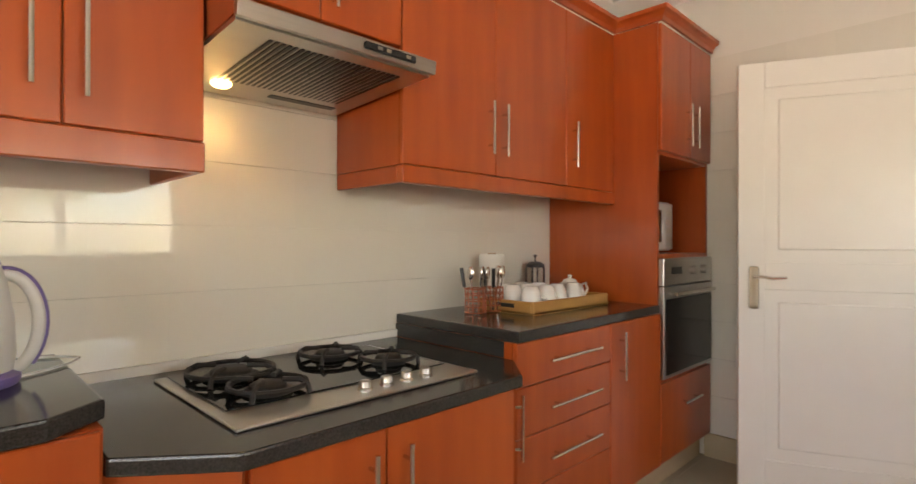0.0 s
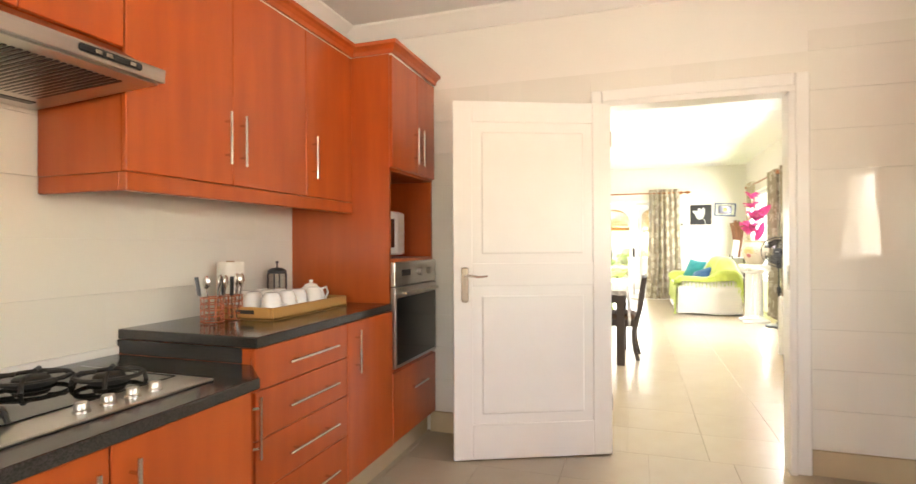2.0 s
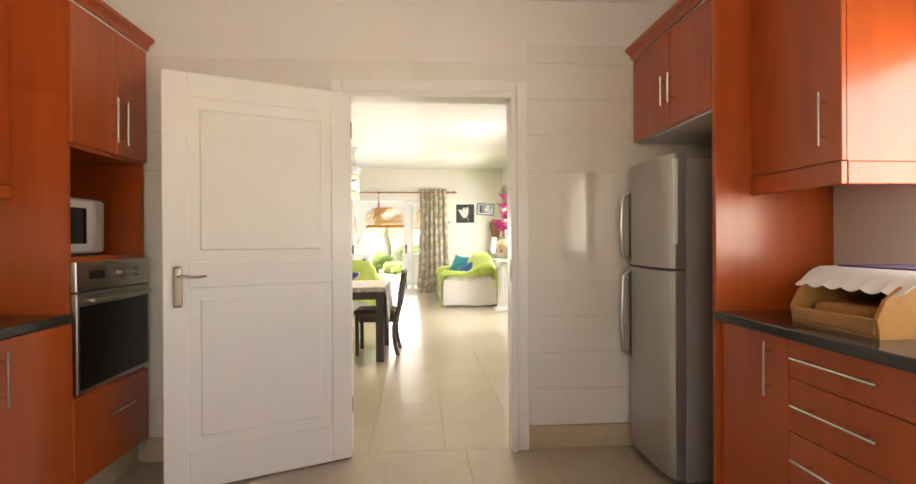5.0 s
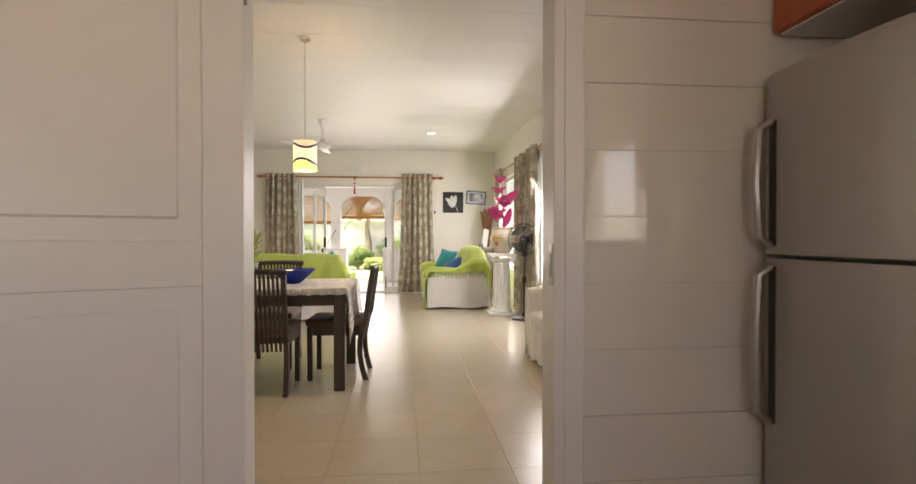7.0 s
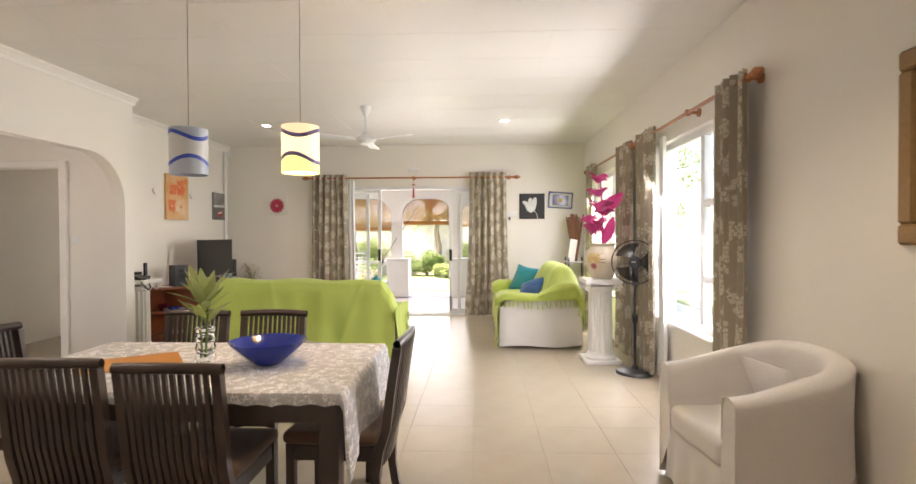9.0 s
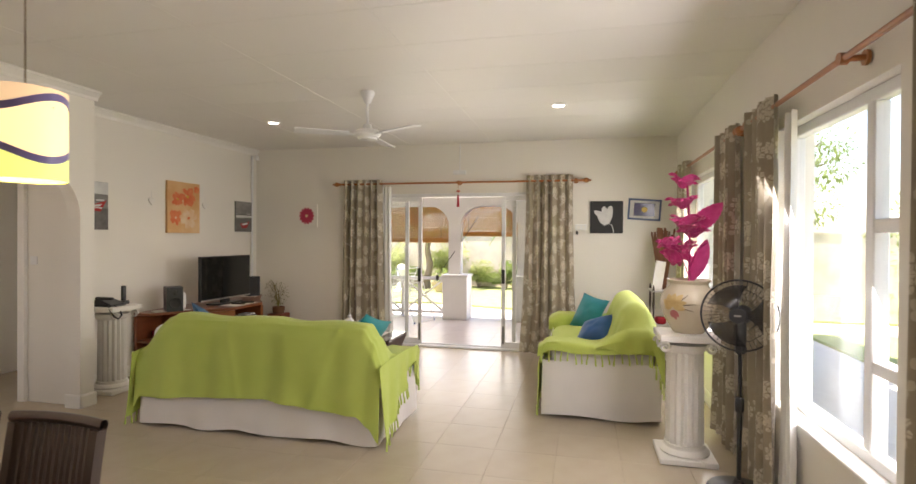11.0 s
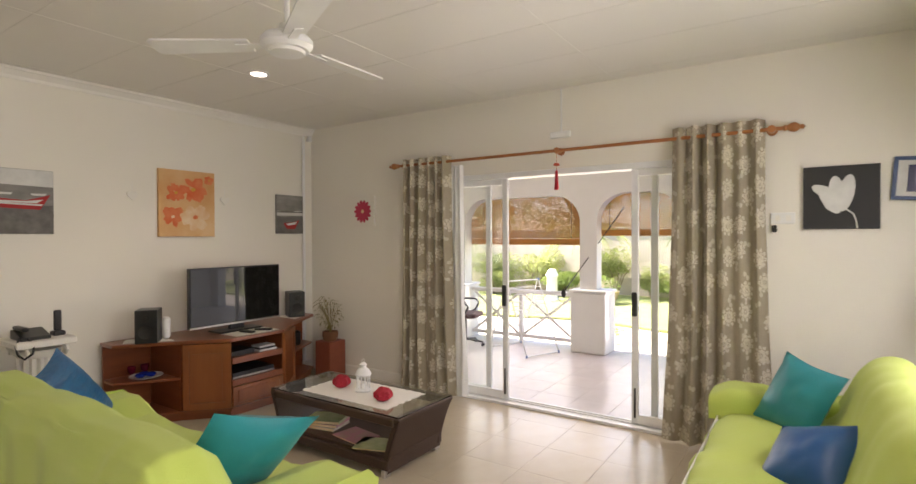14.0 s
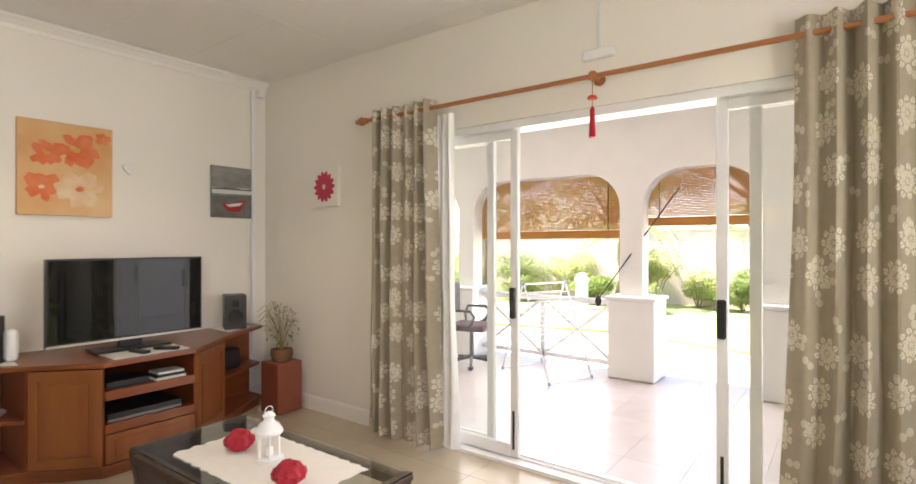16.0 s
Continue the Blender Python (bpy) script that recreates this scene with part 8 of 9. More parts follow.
    part("core", turned([(0.018, 0.002), (0.019, 0.002), (0.019, 0.25), (0.018, 0.25)], (2.52, 1.85, z), 16), material("card_core", (0.4, 0.28, 0.17), 0.9), roll)
    press = thing("coffee_press", "glass coffee press with a black frame and lid", "coffee press", (2.90, 1.88, z))
    c = (2.90, 1.88, z)
    part("jar", turned([(0, 0.005), (0.045, 0.005), (0.047, 0.02), (0.047, 0.17), (0.044, 0.17), (0.044, 0.02), (0, 0.012)], c), VASE_GLASS, press, "clear glass beaker", True)
    part("lid", turned([(0.05, 0.171), (0.05, 0.185), (0.03, 0.2), (0.004, 0.203), (0.004, 0.225), (0.012, 0.232), (0, 0.24)], c), BLACK, press, "black lid with plunger", True)
    part("frame", rods(*[((c[0] + 0.05 * math.cos(a), c[1] + 0.05 * math.sin(a), z), (c[0] + 0.05 * math.cos(a), c[1] + 0.05 * math.sin(a), z + 0.17), 0.004) for a in (0.4, 2.0, 3.5, 5.0)]), BLACK, press)
    caddy = thing("cutlery_caddy", "wire cutlery caddy filled with steel cutlery", "cutlery holder", (2.32, 1.72, z))
    red = material("copper_wire", (0.42, 0.11, 0.04), 0.35, 0.6)
    for k, cx in enumerate((2.27, 2.38)):
        bm = bmesh.new()
        for hh in (0.006, 0.03, 0.055, 0.08, 0.105):
            tube(bm, [(cx + 0.045 * math.cos(a), 1.72 + 0.045 * math.sin(a), z + hh) for a in (2 * math.pi * q / 16 for q in range(16))], 0.0028, 5, True)
        for q in range(12):
            a = 2 * math.pi * q / 12
            rod(bm, (cx + 0.045 * math.cos(a), 1.72 + 0.045 * math.sin(a), z + 0.003), (cx + 0.045 * math.cos(a), 1.72 + 0.045 * math.sin(a), z + 0.107), 0.0022, segments=5)
        part("basket", bm, red, caddy, "copper-coloured wire basket")
    rnd = random.Random(5)
    for k in range(12):
        cx = 2.27 if k % 2 else 2.38
        a, r = rnd.uniform(0, 6.28), rnd.uniform(0.0, 0.03)
        bx, by = cx + r * math.cos(a), 1.72 + r * math.sin(a)
        lx, ly = bx + math.cos(a) * 0.03, by + math.sin(a) * 0.03
        s = thing("spoon" if k % 3 else "knife", "stainless steel spoon standing in the caddy" if k % 3 else "black-handled knife standing in the caddy", "cutlery", (bx, by, z + 0.006), "cutlery in the caddy")
        if k % 3:
            bm = rods(((bx, by, z + 0.008), (lx, ly, z + 0.15), 0.003), segments=6)
            part("stem", bm, CHROME, s)
            bm = bmesh.new()
            bmesh.ops.create_uvsphere(bm, u_segments=10, v_segments=6, radius=0.021)
            bmesh.ops.transform(bm, matrix=Matrix.Translation((lx, ly, z + 0.172)) @ Matrix.Rotation(a, 4, "Z") @ Matrix.Diagonal((0.3, 0.8, 1.35, 1)), verts=bm.verts[:])
            part("bowl", bm, CHROME, s, "", True)
        else:
            part("blade", rods(((bx, by, z + 0.008), (lx, ly, z + 0.11), 0.004), segments=6), CHROME, s)
            part("grip", rods(((lx, ly, z + 0.11), (lx + math.cos(a) * 0.015, ly + math.sin(a) * 0.015, z + 0.19), 0.008), segments=8), BLACK, s, "black handle")


tea_things()

# ---- kitchen, fridge side ----
RF = -1.50


def fridge():
    f = thing("fridge", "silver two-door fridge freezer with long curved handles", "fridge", (3.40, -1.72, 0))
    x0, x1, zs = 3.20, 3.76, 1.075
    part("cabinet", boxes((x0 + 0.005, x1 - 0.005, -2.0, -1.50, 0.03, 1.63), bevel=0.006), material("grey_side_enamel", (0.34, 0.325, 0.30), 0.38, 0.15, scale=3), f, "grey side panels")

    def bowed(z0, z1):
        pts = [(x0 + (x1 - x0) * k / 14, -1.445 + 0.028 * (1 - (2 * k / 14 - 1) ** 4)) for k in range(15)]
        return prismed([(x1, -1.498), (x0, -1.498)] + pts, "z", z0, z1, 0.003)
    for z0, z1, h0, h1 in ((zs + 0.006, 1.645, zs + 0.03, 1.50), (0.05, zs - 0.006, 0.55, zs - 0.03)):
        d = part("door", bowed(z0, z1), FRIDGE, f)
        bm = bmesh.new()
        hx = x1 - 0.05
        tube(bm, [(hx, -1.43, h0), (hx, -1.385, h0 + 0.03), (hx, -1.375, (h0 + h1) / 2), (hx, -1.385, h1 - 0.03), (hx, -1.43, h1)], 0.013, 8)
        part("handle", bm, FRIDGE, d, "long curved silver handle", True)
        part("handle_recess", boxes((hx - 0.03, hx + 0.012, -1.432, -1.425, h0, h1), bevel=0.003), BLACK, d)
    # pale strip put on as the highlight along the upper door's near edge
    part("bright_edge", boxes((x0 - 0.001, x0 + 0.014, -1.462, -1.44, 1.2, 1.62), bevel=0.003), ALU, f)
    for a in (x0 + 0.06, x1 - 0.06):
        for b in (-1.94, -1.56):
            part("foot", rods(((a, b, 0), (a, b, 0.032), 0.02)), BLACK, f)


fridge()
over = wall_unit("fridge_cabinet", "orange cherry-wood cabinet over the fridge", 2.935, 3.778, RF, -2.018, 1.80, 2.29, [(2.935, 3.32, (3.28, 1.912, 3.28, 2.062)), (3.32, 3.778, (3.36, 1.912, 3.36, 2.062))], 1)
part("bottom_panel", boxes((2.94, 3.77, -2.01, RF - 0.002, 1.792, 1.799)), ALU, over, "pale grey underside")
solo("tall_panel", boxes((2.905, 2.933, -2.018, RF + 0.02, 0.0, 2.29), bevel=0.002), WOOD, "tall orange cherry-wood panel beside the fridge", "panel", (2.92, -1.75, 0))
corner_unit = wall_unit("wall_cabinet", "orange cherry-wood wall cabinet with a bar handle", 2.41, 2.904, -1.66, -2.018, 1.49, 2.29, [(2.41, 2.904, (2.48, 1.55, 2.48, 1.74))], 1)
part("pelmet", boxes((2.41, 2.904, -1.66, -1.636, 1.41, 1.489), (2.41, 2.428, -2.018, -1.661, 1.41, 1.489), bevel=0.003), WOOD, corner_unit)
crown([(3.778, RF + 0.022), (2.905, RF + 0.022), (2.905, -1.637), (2.41, -1.637), (2.41, -2.018)], 2.291, over)
base_unit("base_cabinet", "narrow orange cherry-wood base cabinet beside the fridge", 2.488, 2.904, RF - 0.02, -2.018, 0.874, [("door", 2.488, 2.904, 0.135, 0.875, (2.576, 0.648, 2.576, 0.848))], 1)
dr = []
for z0, z1 in ((0.135, 0.36), (0.36, 0.55), (0.55, 0.735), (0.735, 0.875)):
    dr.append(("drawer", 1.98, 2.487, z0, z1, (2.09, (z0 + z1) / 2 + 0.01, 2.435, (z0 + z1) / 2 + 0.01)))
base_unit("drawer_unit", "orange cherry-wood unit of four drawers with bar handles", 1.98, 2.487, RF - 0.02, -2.018, 0.874, dr, 1)
base_unit("base_cabinet", "orange cherry-wood base cabinet under the window", -0.6, 1.979, RF - 0.02, -2.018, 0.874, [("door", -0.6, 0.1, 0.135, 0.875, None), ("door", 0.1, 0.75, 0.135, 0.875, None), ("door", 0.75, 1.4, 0.135, 0.875, None), ("door", 1.4, 1.979, 0.135, 0.875, None)], 1)
solo("worktop", prismed([(-0.6, -2.018), (2.904, -2.018), (2.904, RF + 0.03), (-0.6, RF + 0.03)], "z", 0.876, 0.915, 0.006), GRANITE, "polished black granite worktop under the kitchen window", "worktop", (1.2, -1.76, 0.876))


def bread_bin():
    z = 0.9155
    pine = material("pine_slats", (0.48, 0.24, 0.07), 0.4, second=(0.4, 0.18, 0.05), scale=3, stretch=(1, 12, 12), coat=0.2)
    b = thing("bread_bin", "pine bread bin with a rounded front and loaves", "bread bin", (2.41, -1.78, z))
    x0, x1 = 2.22, 2.60
    prof = [(-1.98, z + 0.012), (-1.60, z + 0.012), (-1.59, z + 0.06), (-1.62, z + 0.12), (-1.68, z + 0.165), (-1.76, z + 0.185), (-1.98, z + 0.185)]
    for x in (x0, x1 - 0.015):
        part("end_panel", prismed(prof, "x", x, x + 0.015, 0.002), pine, b)
    part("bottom", boxes((x0, x1, -1.98, -1.60, z, z + 0.012)), pine, b)
    part("back", boxes((x0 + 0.015, x1 - 0.015, -1.98, -1.965, z + 0.012, z + 0.185)), pine, b)
    part("top", boxes((x0 - 0.01, x1 + 0.01, -1.985, -1.74, z + 0.1855, z + 0.2)), pine, b)
    part("front_ledge", boxes((x0 + 0.0155, x1 - 0.0155, -1.605, -1.59, z + 0.0125, z + 0.06), bevel=0.003), pine, b)
    crust = material("bread_crust", (0.42, 0.21, 0.06), 0.8, second=(0.3, 0.13, 0.03), scale=18, bump=0.3)
    for k in range(4):
        y = -1.66 - 0.07 * k
        loaf = soft_box(x0 + 0.05 + 0.02 * (k % 2), x1 - 0.06, y - 0.03, y + 0.03, z + 0.0125, z + 0.085, 0.025, k, 0.004)
        solo("bread_roll", loaf, crust, "golden bread roll in the bread bin", "bread", (2.41, y, z + 0.0125), "bread rolls", True)
    cloth = thing("bread_cloth", "purple cloth with a white lace edge over the bread bin", "cloth", (2.41, -1.85, z + 0.2))
    part("lace_edge", sheet(lambda u, v: Vector((2.18 + 0.46 * u, -2.0 + 0.36 * v, z + 0.205 - (0.06 * max(0, v - 0.75) * 4 + 0.012 * abs(math.sin(u * 18)) * (v > 0.9)))), 40, 14, 0.003), PLASTER_W, cloth, "white scalloped lace edge", True)
    part("centre", boxes((2.24, 2.58, -1.98, -1.76, z + 0.2055, z + 0.212), bevel=0.003), material("purple_quilt", (0.10, 0.06, 0.22), 0.85, second=(0.25, 0.2, 0.08), scale=25), cloth, "purple quilted middle")


bread_bin()
for n, (x0, x1, y0, y1, z0, z1) in (("window_3", (0.5, 2.4, -2.16, -2.1, 1.08, 1.95)),):
    w = tagged(new(n), "white kitchen window over the worktop", "window", "", "structure")
    ORIGIN[w] = Vector((0, 0, 0))
    part("window_frame", boxes((x0, x1, y0, y1, z0, z0 + 0.05), (x0, x1, y0, y1, z1 - 0.05, z1), (x0, x0 + 0.05, y0, y1, z0 + 0.05, z1 - 0.05), (x1 - 0.05, x1, y0, y1, z0 + 0.05, z1 - 0.05), (1.42, 1.48, y0, y1, z0 + 0.05, z1 - 0.05)), ALU, w)
w = tagged(new("window_4"), "white kitchen window with slatted blinds", "window", "", "structure")
ORIGIN[w] = Vector((0, 0, 0))
part("window_frame", boxes((-1.76, -1.7, -0.95, 0.95, 0.95, 1.0), (-1.76, -1.7, -0.95, 0.95, 2.05, 2.1), (-1.76, -1.7, -0.95, -0.9, 1.0, 2.05), (-1.76, -1.7, 0.9, 0.95, 1.0, 2.05), (-1.76, -1.7, -0.03, 0.03, 1.0, 2.05)), ALU, w)
blind = thing("window_blind", "white slatted window blind", "blind", (-1.6, 0, 1.0))
for k in range(26):
    part("slat", prismed([(-1.60, 1.0 + 0.042 * k), (-1.575, 1.012 + 0.042 * k), (-1.575, 1.014 + 0.042 * k), (-1.60, 1.002 + 0.042 * k)], "y", -0.93, 0.93), ALU, blind)
kd = thing("kitchen_downlight", "small round recessed ceiling light", "downlight", (1.2, 0.0, KH))
part("ring", turned([(0.055, 0), (0.055, -0.006), (0.042, -0.008), (0.04, -0.002)], (1.2, 0, KH), 20), ALU, kd)


# ---- veranda ----
STUCCO = material("white_masonry_paint", (0.80, 0.79, 0.77), 0.7, second=(0.74, 0.73, 0.71), scale=4, bump=0.15, bump_scale=60)
VTILE = material("veranda_tile", (0.62, 0.56, 0.54), 0.3, second=(0.54, 0.48, 0.46), scale=4, mix=0.9, spread=0.04)
BAMBOO = material("split_bamboo", (0.40, 0.21, 0.08), 0.6, second=(0.32, 0.15, 0.05), scale=5, stretch=(1, 1, 6), mix=0.9)


translucent(BAMBOO, 0.5, (0.60, 0.36, 0.13))
translucent(LEAF, 0.45, (0.28, 0.38, 0.10))
translucent(LEAF_PALE, 0.5, (0.46, 0.52, 0.20))
BX0, BX1 = 15.75, 15.95
openings = [arch_outline(a, b, 2.18, 1.80, 0.32) for a, b in ((-3.3, -1.55), (-1.32, 0.0), (0.23, 1.33), (1.57, 3.48), (3.71, 5.5))]
structure("wall_veranda", arched_wall("x", BX0, BX1, -3.6, 5.8, 3.0, openings), STUCCO, "white veranda wall with round-shouldered arches")
structure("ceiling_veranda", boxes((13.25, 15.75, -3.6, 5.8, 2.78, 2.86)), CEIL)
structure("roof_veranda", boxes((13.25, 16.35, -3.8, 6.0, 3.0, 3.12)), STUCCO)
structure("wall_veranda_end", boxes((13.25, 15.75, 5.8, 5.95, 0, 3.0)), STUCCO)
structure("wall_veranda_end_right", boxes((13.25, 15.75, -3.75, -3.6, 0, 3.0)), STUCCO)
structure("floor_veranda_slab", boxes((13.25, 16.1, -3.6, 5.8, -0.22, -0.012)), GROUT)
for a, b in ((1.17, 1.66), (-0.23, 0.27), (3.40, 3.80)):
    pier = thing("pier", "square white masonry pier under an arch", "pier", (15.8, (a + b) / 2, 0), "veranda piers")
    part("block", boxes((15.62, 16.05, a, b, -0.004, 0.82), bevel=0.012), STUCCO, pier)
    part("cap", boxes((15.60, 16.07, a - 0.02, b + 0.02, 0.821, 0.86), bevel=0.01), STUCCO, pier)


def railing(y0, y1, bays):
    r = thing("balustrade", "white timber balustrade with crossed bars", "balustrade", (15.85, (y0 + y1) / 2, 0), "veranda balustrades")
    part("top_rail", boxes((15.80, 15.90, y0, y1, 0.74, 0.80), bevel=0.01), STUCCO, r)
    part("bottom_rail", boxes((15.82, 15.88, y0, y1, 0.08, 0.13), bevel=0.006), STUCCO, r)
    w = (y1 - y0) / bays
    for k in range(bays):
        a, b = y0 + k * w, y0 + (k + 1) * w
        if k:
            part("post", boxes((15.82, 15.88, a - 0.03, a + 0.03, 0.0, 0.739), bevel=0.005), STUCCO, r)
        for p, q in (((a + 0.04, 0.13), (b - 0.04, 0.74)), ((a + 0.04, 0.74), (b - 0.04, 0.13))):
            d = math.dist(p, q)
            ang = math.atan2(q[1] - p[1], q[0] - p[0])
            m = Matrix.Translation((15.85 + (0.012 if p[1] > 0.5 else -0.012), (p[0] + q[0]) / 2, (p[1] + q[1]) / 2)) @ Matrix.Rotation(ang, 4, "X")
            part("cross_bar", boxes((-0.011, 0.011, -d / 2, d / 2, -0.018, 0.018), m=m), STUCCO, r)


railing(1.665, 3.395, 2)
railing(3.805, 5.5, 2)
railing(-1.32, -0.235, 1)


def roll_blind(y0, y1, z0, z1):
    b = thing("roll_blind", "half-lowered split bamboo roll blind in the arch", "blind", (16.0, (y0 + y1) / 2, z0), "bamboo blinds")
    n = int((z1 - z0) / 0.017)
    me = mesh_of("slat", boxes((-0.004, 0.004, -(y1 - y0) / 2, (y1 - y0) / 2, 0, 0.0149)), BAMBOO)
    for k in range(n):
        s = new("slat", me)
        s.parent = b
        s.matrix_basis = pose(0, 0.0015 * math.sin(k * 2.1), 0.10 + 0.017 * k, 0.03 * math.sin(k * 1.3), 0, 0)
    part("hem_board", boxes((15.985, 16.02, y0, y1, z0, z0 + 0.095), bevel=0.008), BAMBOO, b, "rolled bamboo hem")
    for f in (0.14, 0.86):
        y = y0 + (y1 - y0) * f
        part("cord", rods(((15.99, y, z0), (15.99, y, z1 + 0.05), 0.004)), BLACK, b)
    return b


roll_blind(1.50, 3.56, 1.47, 2.28)
roll_blind(0.16, 1.40, 1.60, 2.28)
roll_blind(-1.40, 0.06, 1.55, 2.28)
pull = thing("blind_cord", "dark blind cord tied back to a wooden weight", "cord", (15.6, 1.75, 0.8))
part("cord", rods(((15.98, 1.02, 2.0), (15.6, 1.74, 0.83), 0.007), segments=6), BLACK, pull)
part("weight", turned([(0, 0), (0.02, 0.01), (0.035, 0.05), (0.03, 0.09), (0.01, 0.12), (0, 0.12)], (15.6, 1.75, 0.74), 14), IRON, pull, "dark oval weight", True)


def office_chair():
    c = thing("office_chair", "black swivel office chair with arms on the veranda", "office chair", (0, 0, 0))
    seatm = material("grey_office_cloth", (0.06, 0.05, 0.055), 0.85, bump=0.3, bump_scale=160)
    part("seat", soft_box(-0.22, 0.22, -0.22, 0.22, 0.42, 0.49, 0.03, 1, 0.003), material("plum_office_cloth", (0.09, 0.035, 0.045), 0.85), c, "dark plum seat", True)
    part("backrest", soft_box(-0.27, -0.21, -0.19, 0.19, 0.60, 0.95, 0.028, 2, 0.003), seatm, c, "", True)
    part("back_bar", boxes((-0.25, -0.22, -0.03, 0.03, 0.45, 0.65)), BLACK, c)
    part("gas_post", rods(((0, 0, 0.09), (0, 0, 0.42), 0.025)), BLACK, c)
    for s in (-1, 1):
        bm = bmesh.new()
        tube(bm, [(-0.15, s * 0.23, 0.46), (-0.18, s * 0.26, 0.58), (-0.14, s * 0.27, 0.66), (0.08, s * 0.27, 0.66), (0.13, s * 0.27, 0.60), (0.08, s * 0.25, 0.50), (0.0, s * 0.23, 0.46)], 0.016, 8)
        part("armrest", bm, BLACK, c, "looped black armrest", True)
    for k in range(5):
        a = 2 * math.pi * k / 5
        leg = part("base_leg", rods(((0, 0, 0.10), (0.27 * math.cos(a), 0.27 * math.sin(a), 0.065), 0.02, 0.014)), BLACK, c)
        part("castor", rods(((0.27 * math.cos(a), 0.27 * math.sin(a) - 0.02, 0.026), (0.27 * math.cos(a), 0.27 * math.sin(a) + 0.02, 0.026), 0.026), segments=14), BLACK, leg)
    c.matrix_basis = pose(15.20, 3.12, 0, 0, 0, -75)


office_chair()


def drying_rack():
    d = thing("drying_rack", "white folding clothes drying rack with blue joints", "drying rack", (15.4, 2.2, 0))
    bluep = material("pale_blue_plastic", (0.25, 0.35, 0.65), 0.4)

    wings = [((15.20, 1.88, 0.0), (15.35, 2.25, 0.98)), ((15.52, 2.62, 0.0), (15.38, 2.28, 0.98))]
    for lo, hi in wings:
        A, B = Vector(lo) + Vector((0, 0, 0.012)), Vector(hi)
        side = Vector((0.27, -0.11, 0))
        part("frame", rods((tuple(A - side), tuple(B - side), 0.009), (tuple(A + side), tuple(B + side), 0.009), (tuple(A - side), tuple(A + side), 0.008), (tuple(B - side), tuple(B + side), 0.008), segments=8), ALU, d)
        for k in range(9):
            p = A.lerp(B, 0.42 + 0.06 * k)
            part("bar", rods((tuple(p - side), tuple(p + side), 0.004), segments=6), ALU, d)
        for p in (A - side, A + side, B - side, B + side):
            part("joint", rods((tuple(p - Vector((0, 0, 0.012))), tuple(p + Vector((0, 0, 0.02))), 0.014), segments=8), bluep, d, "pale blue plastic joint")
    for k in range(5):
        part("shelf_bar", rods(((15.15 + 0.06 * k, 2.02 + 0.07 * k, 0.52), (15.40 + 0.06 * k, 1.92 + 0.07 * k, 0.56), 0.004), segments=6), ALU, d)


drying_rack()

# ---- garden ----
GRAVEL = material("pale_gravel", (0.62, 0.58, 0.51), 0.9, second=(0.52, 0.47, 0.40), scale=9, mix=0.9, bump=0.4, bump_scale=60)
LAWN = material("lawn", (0.22, 0.27, 0.09), 0.9, second=(0.30, 0.33, 0.14), scale=5, mix=0.9, bump=0.5, bump_scale=90)
CONCRETE = material("weathered_concrete", (0.60, 0.54, 0.45), 0.9, second=(0.40, 0.36, 0.30), scale=1.6, mix=0.9, bump=0.3, bump_scale=20)
bm = bmesh.new()
bmesh.ops.create_grid(bm, x_segments=40, y_segments=40, size=400)
bmesh.ops.translate(bm, verts=bm.verts[:], vec=(0, 0, -0.23))
structure("ground", bm, GRAVEL, "pale gravel ground")
structure("lawn", prismed([(18.6, -14), (24.6, -14), (24.6, 16), (19.4, 16), (18.9, 6.0), (19.6, 3.0), (18.7, 0.0)], "z", -0.225, -0.17, 0.01), LAWN, "green lawn before the garden wall")
structure("lawn_side", boxes((4.0, 17.0, -12.0, -5.0, -0.225, -0.18)), LAWN)
structure("garden_wall", boxes((24.7, 24.95, -18, 20, -0.25, 1.75), (24.66, 24.99, -18, 20, 1.75, 1.83)), CONCRETE, "grey weathered garden wall")
structure("garden_wall_side", boxes((-8, 24.6, -12.25, -12.0, -0.25, 1.75)), CONCRETE)
structure("garden_wall_left", boxes((15.95, 24.6, 16.0, 16.2, -0.25, 1.75)), CONCRETE)
structure("step", boxes((16.1, 16.5, 0.2, 1.4, -0.23, -0.1), bevel=0.01), STUCCO)


def bush(x, y, w, h, seed, mat, size=0.12, count=900, name="bush", label="leafy green garden shrub"):
    b = thing(name, label, "bush", (x, y, -0.23), "garden shrubs")
    rnd = random.Random(seed)
    bm = bmesh.new()
    for k in range(7):
        a = rnd.uniform(0, 6.28)
        tube(bm, [(x, y, -0.25), (x + 0.15 * w * math.cos(a), y + 0.15 * w * math.sin(a), h * 0.3), (x + 0.35 * w * math.cos(a), y + 0.35 * w * math.sin(a), h * 0.55)], [0.016, 0.01, 0.004], 5)
    part("branch", bm, BARK, b)
    bm = bmesh.new()
    for k in range(6):
        c = (x + rnd.uniform(-0.3, 0.3) * w, y + rnd.uniform(-0.3, 0.3) * w, -0.1 + h * rnd.uniform(0.3, 0.78))
        leaves(bm, c, count // 6, (w * rnd.uniform(0.22, 0.34), w * rnd.uniform(0.22, 0.34), h * rnd.uniform(0.16, 0.28)), size, seed * 10 + k, 0.2)
    part("foliage", bm, mat, b)


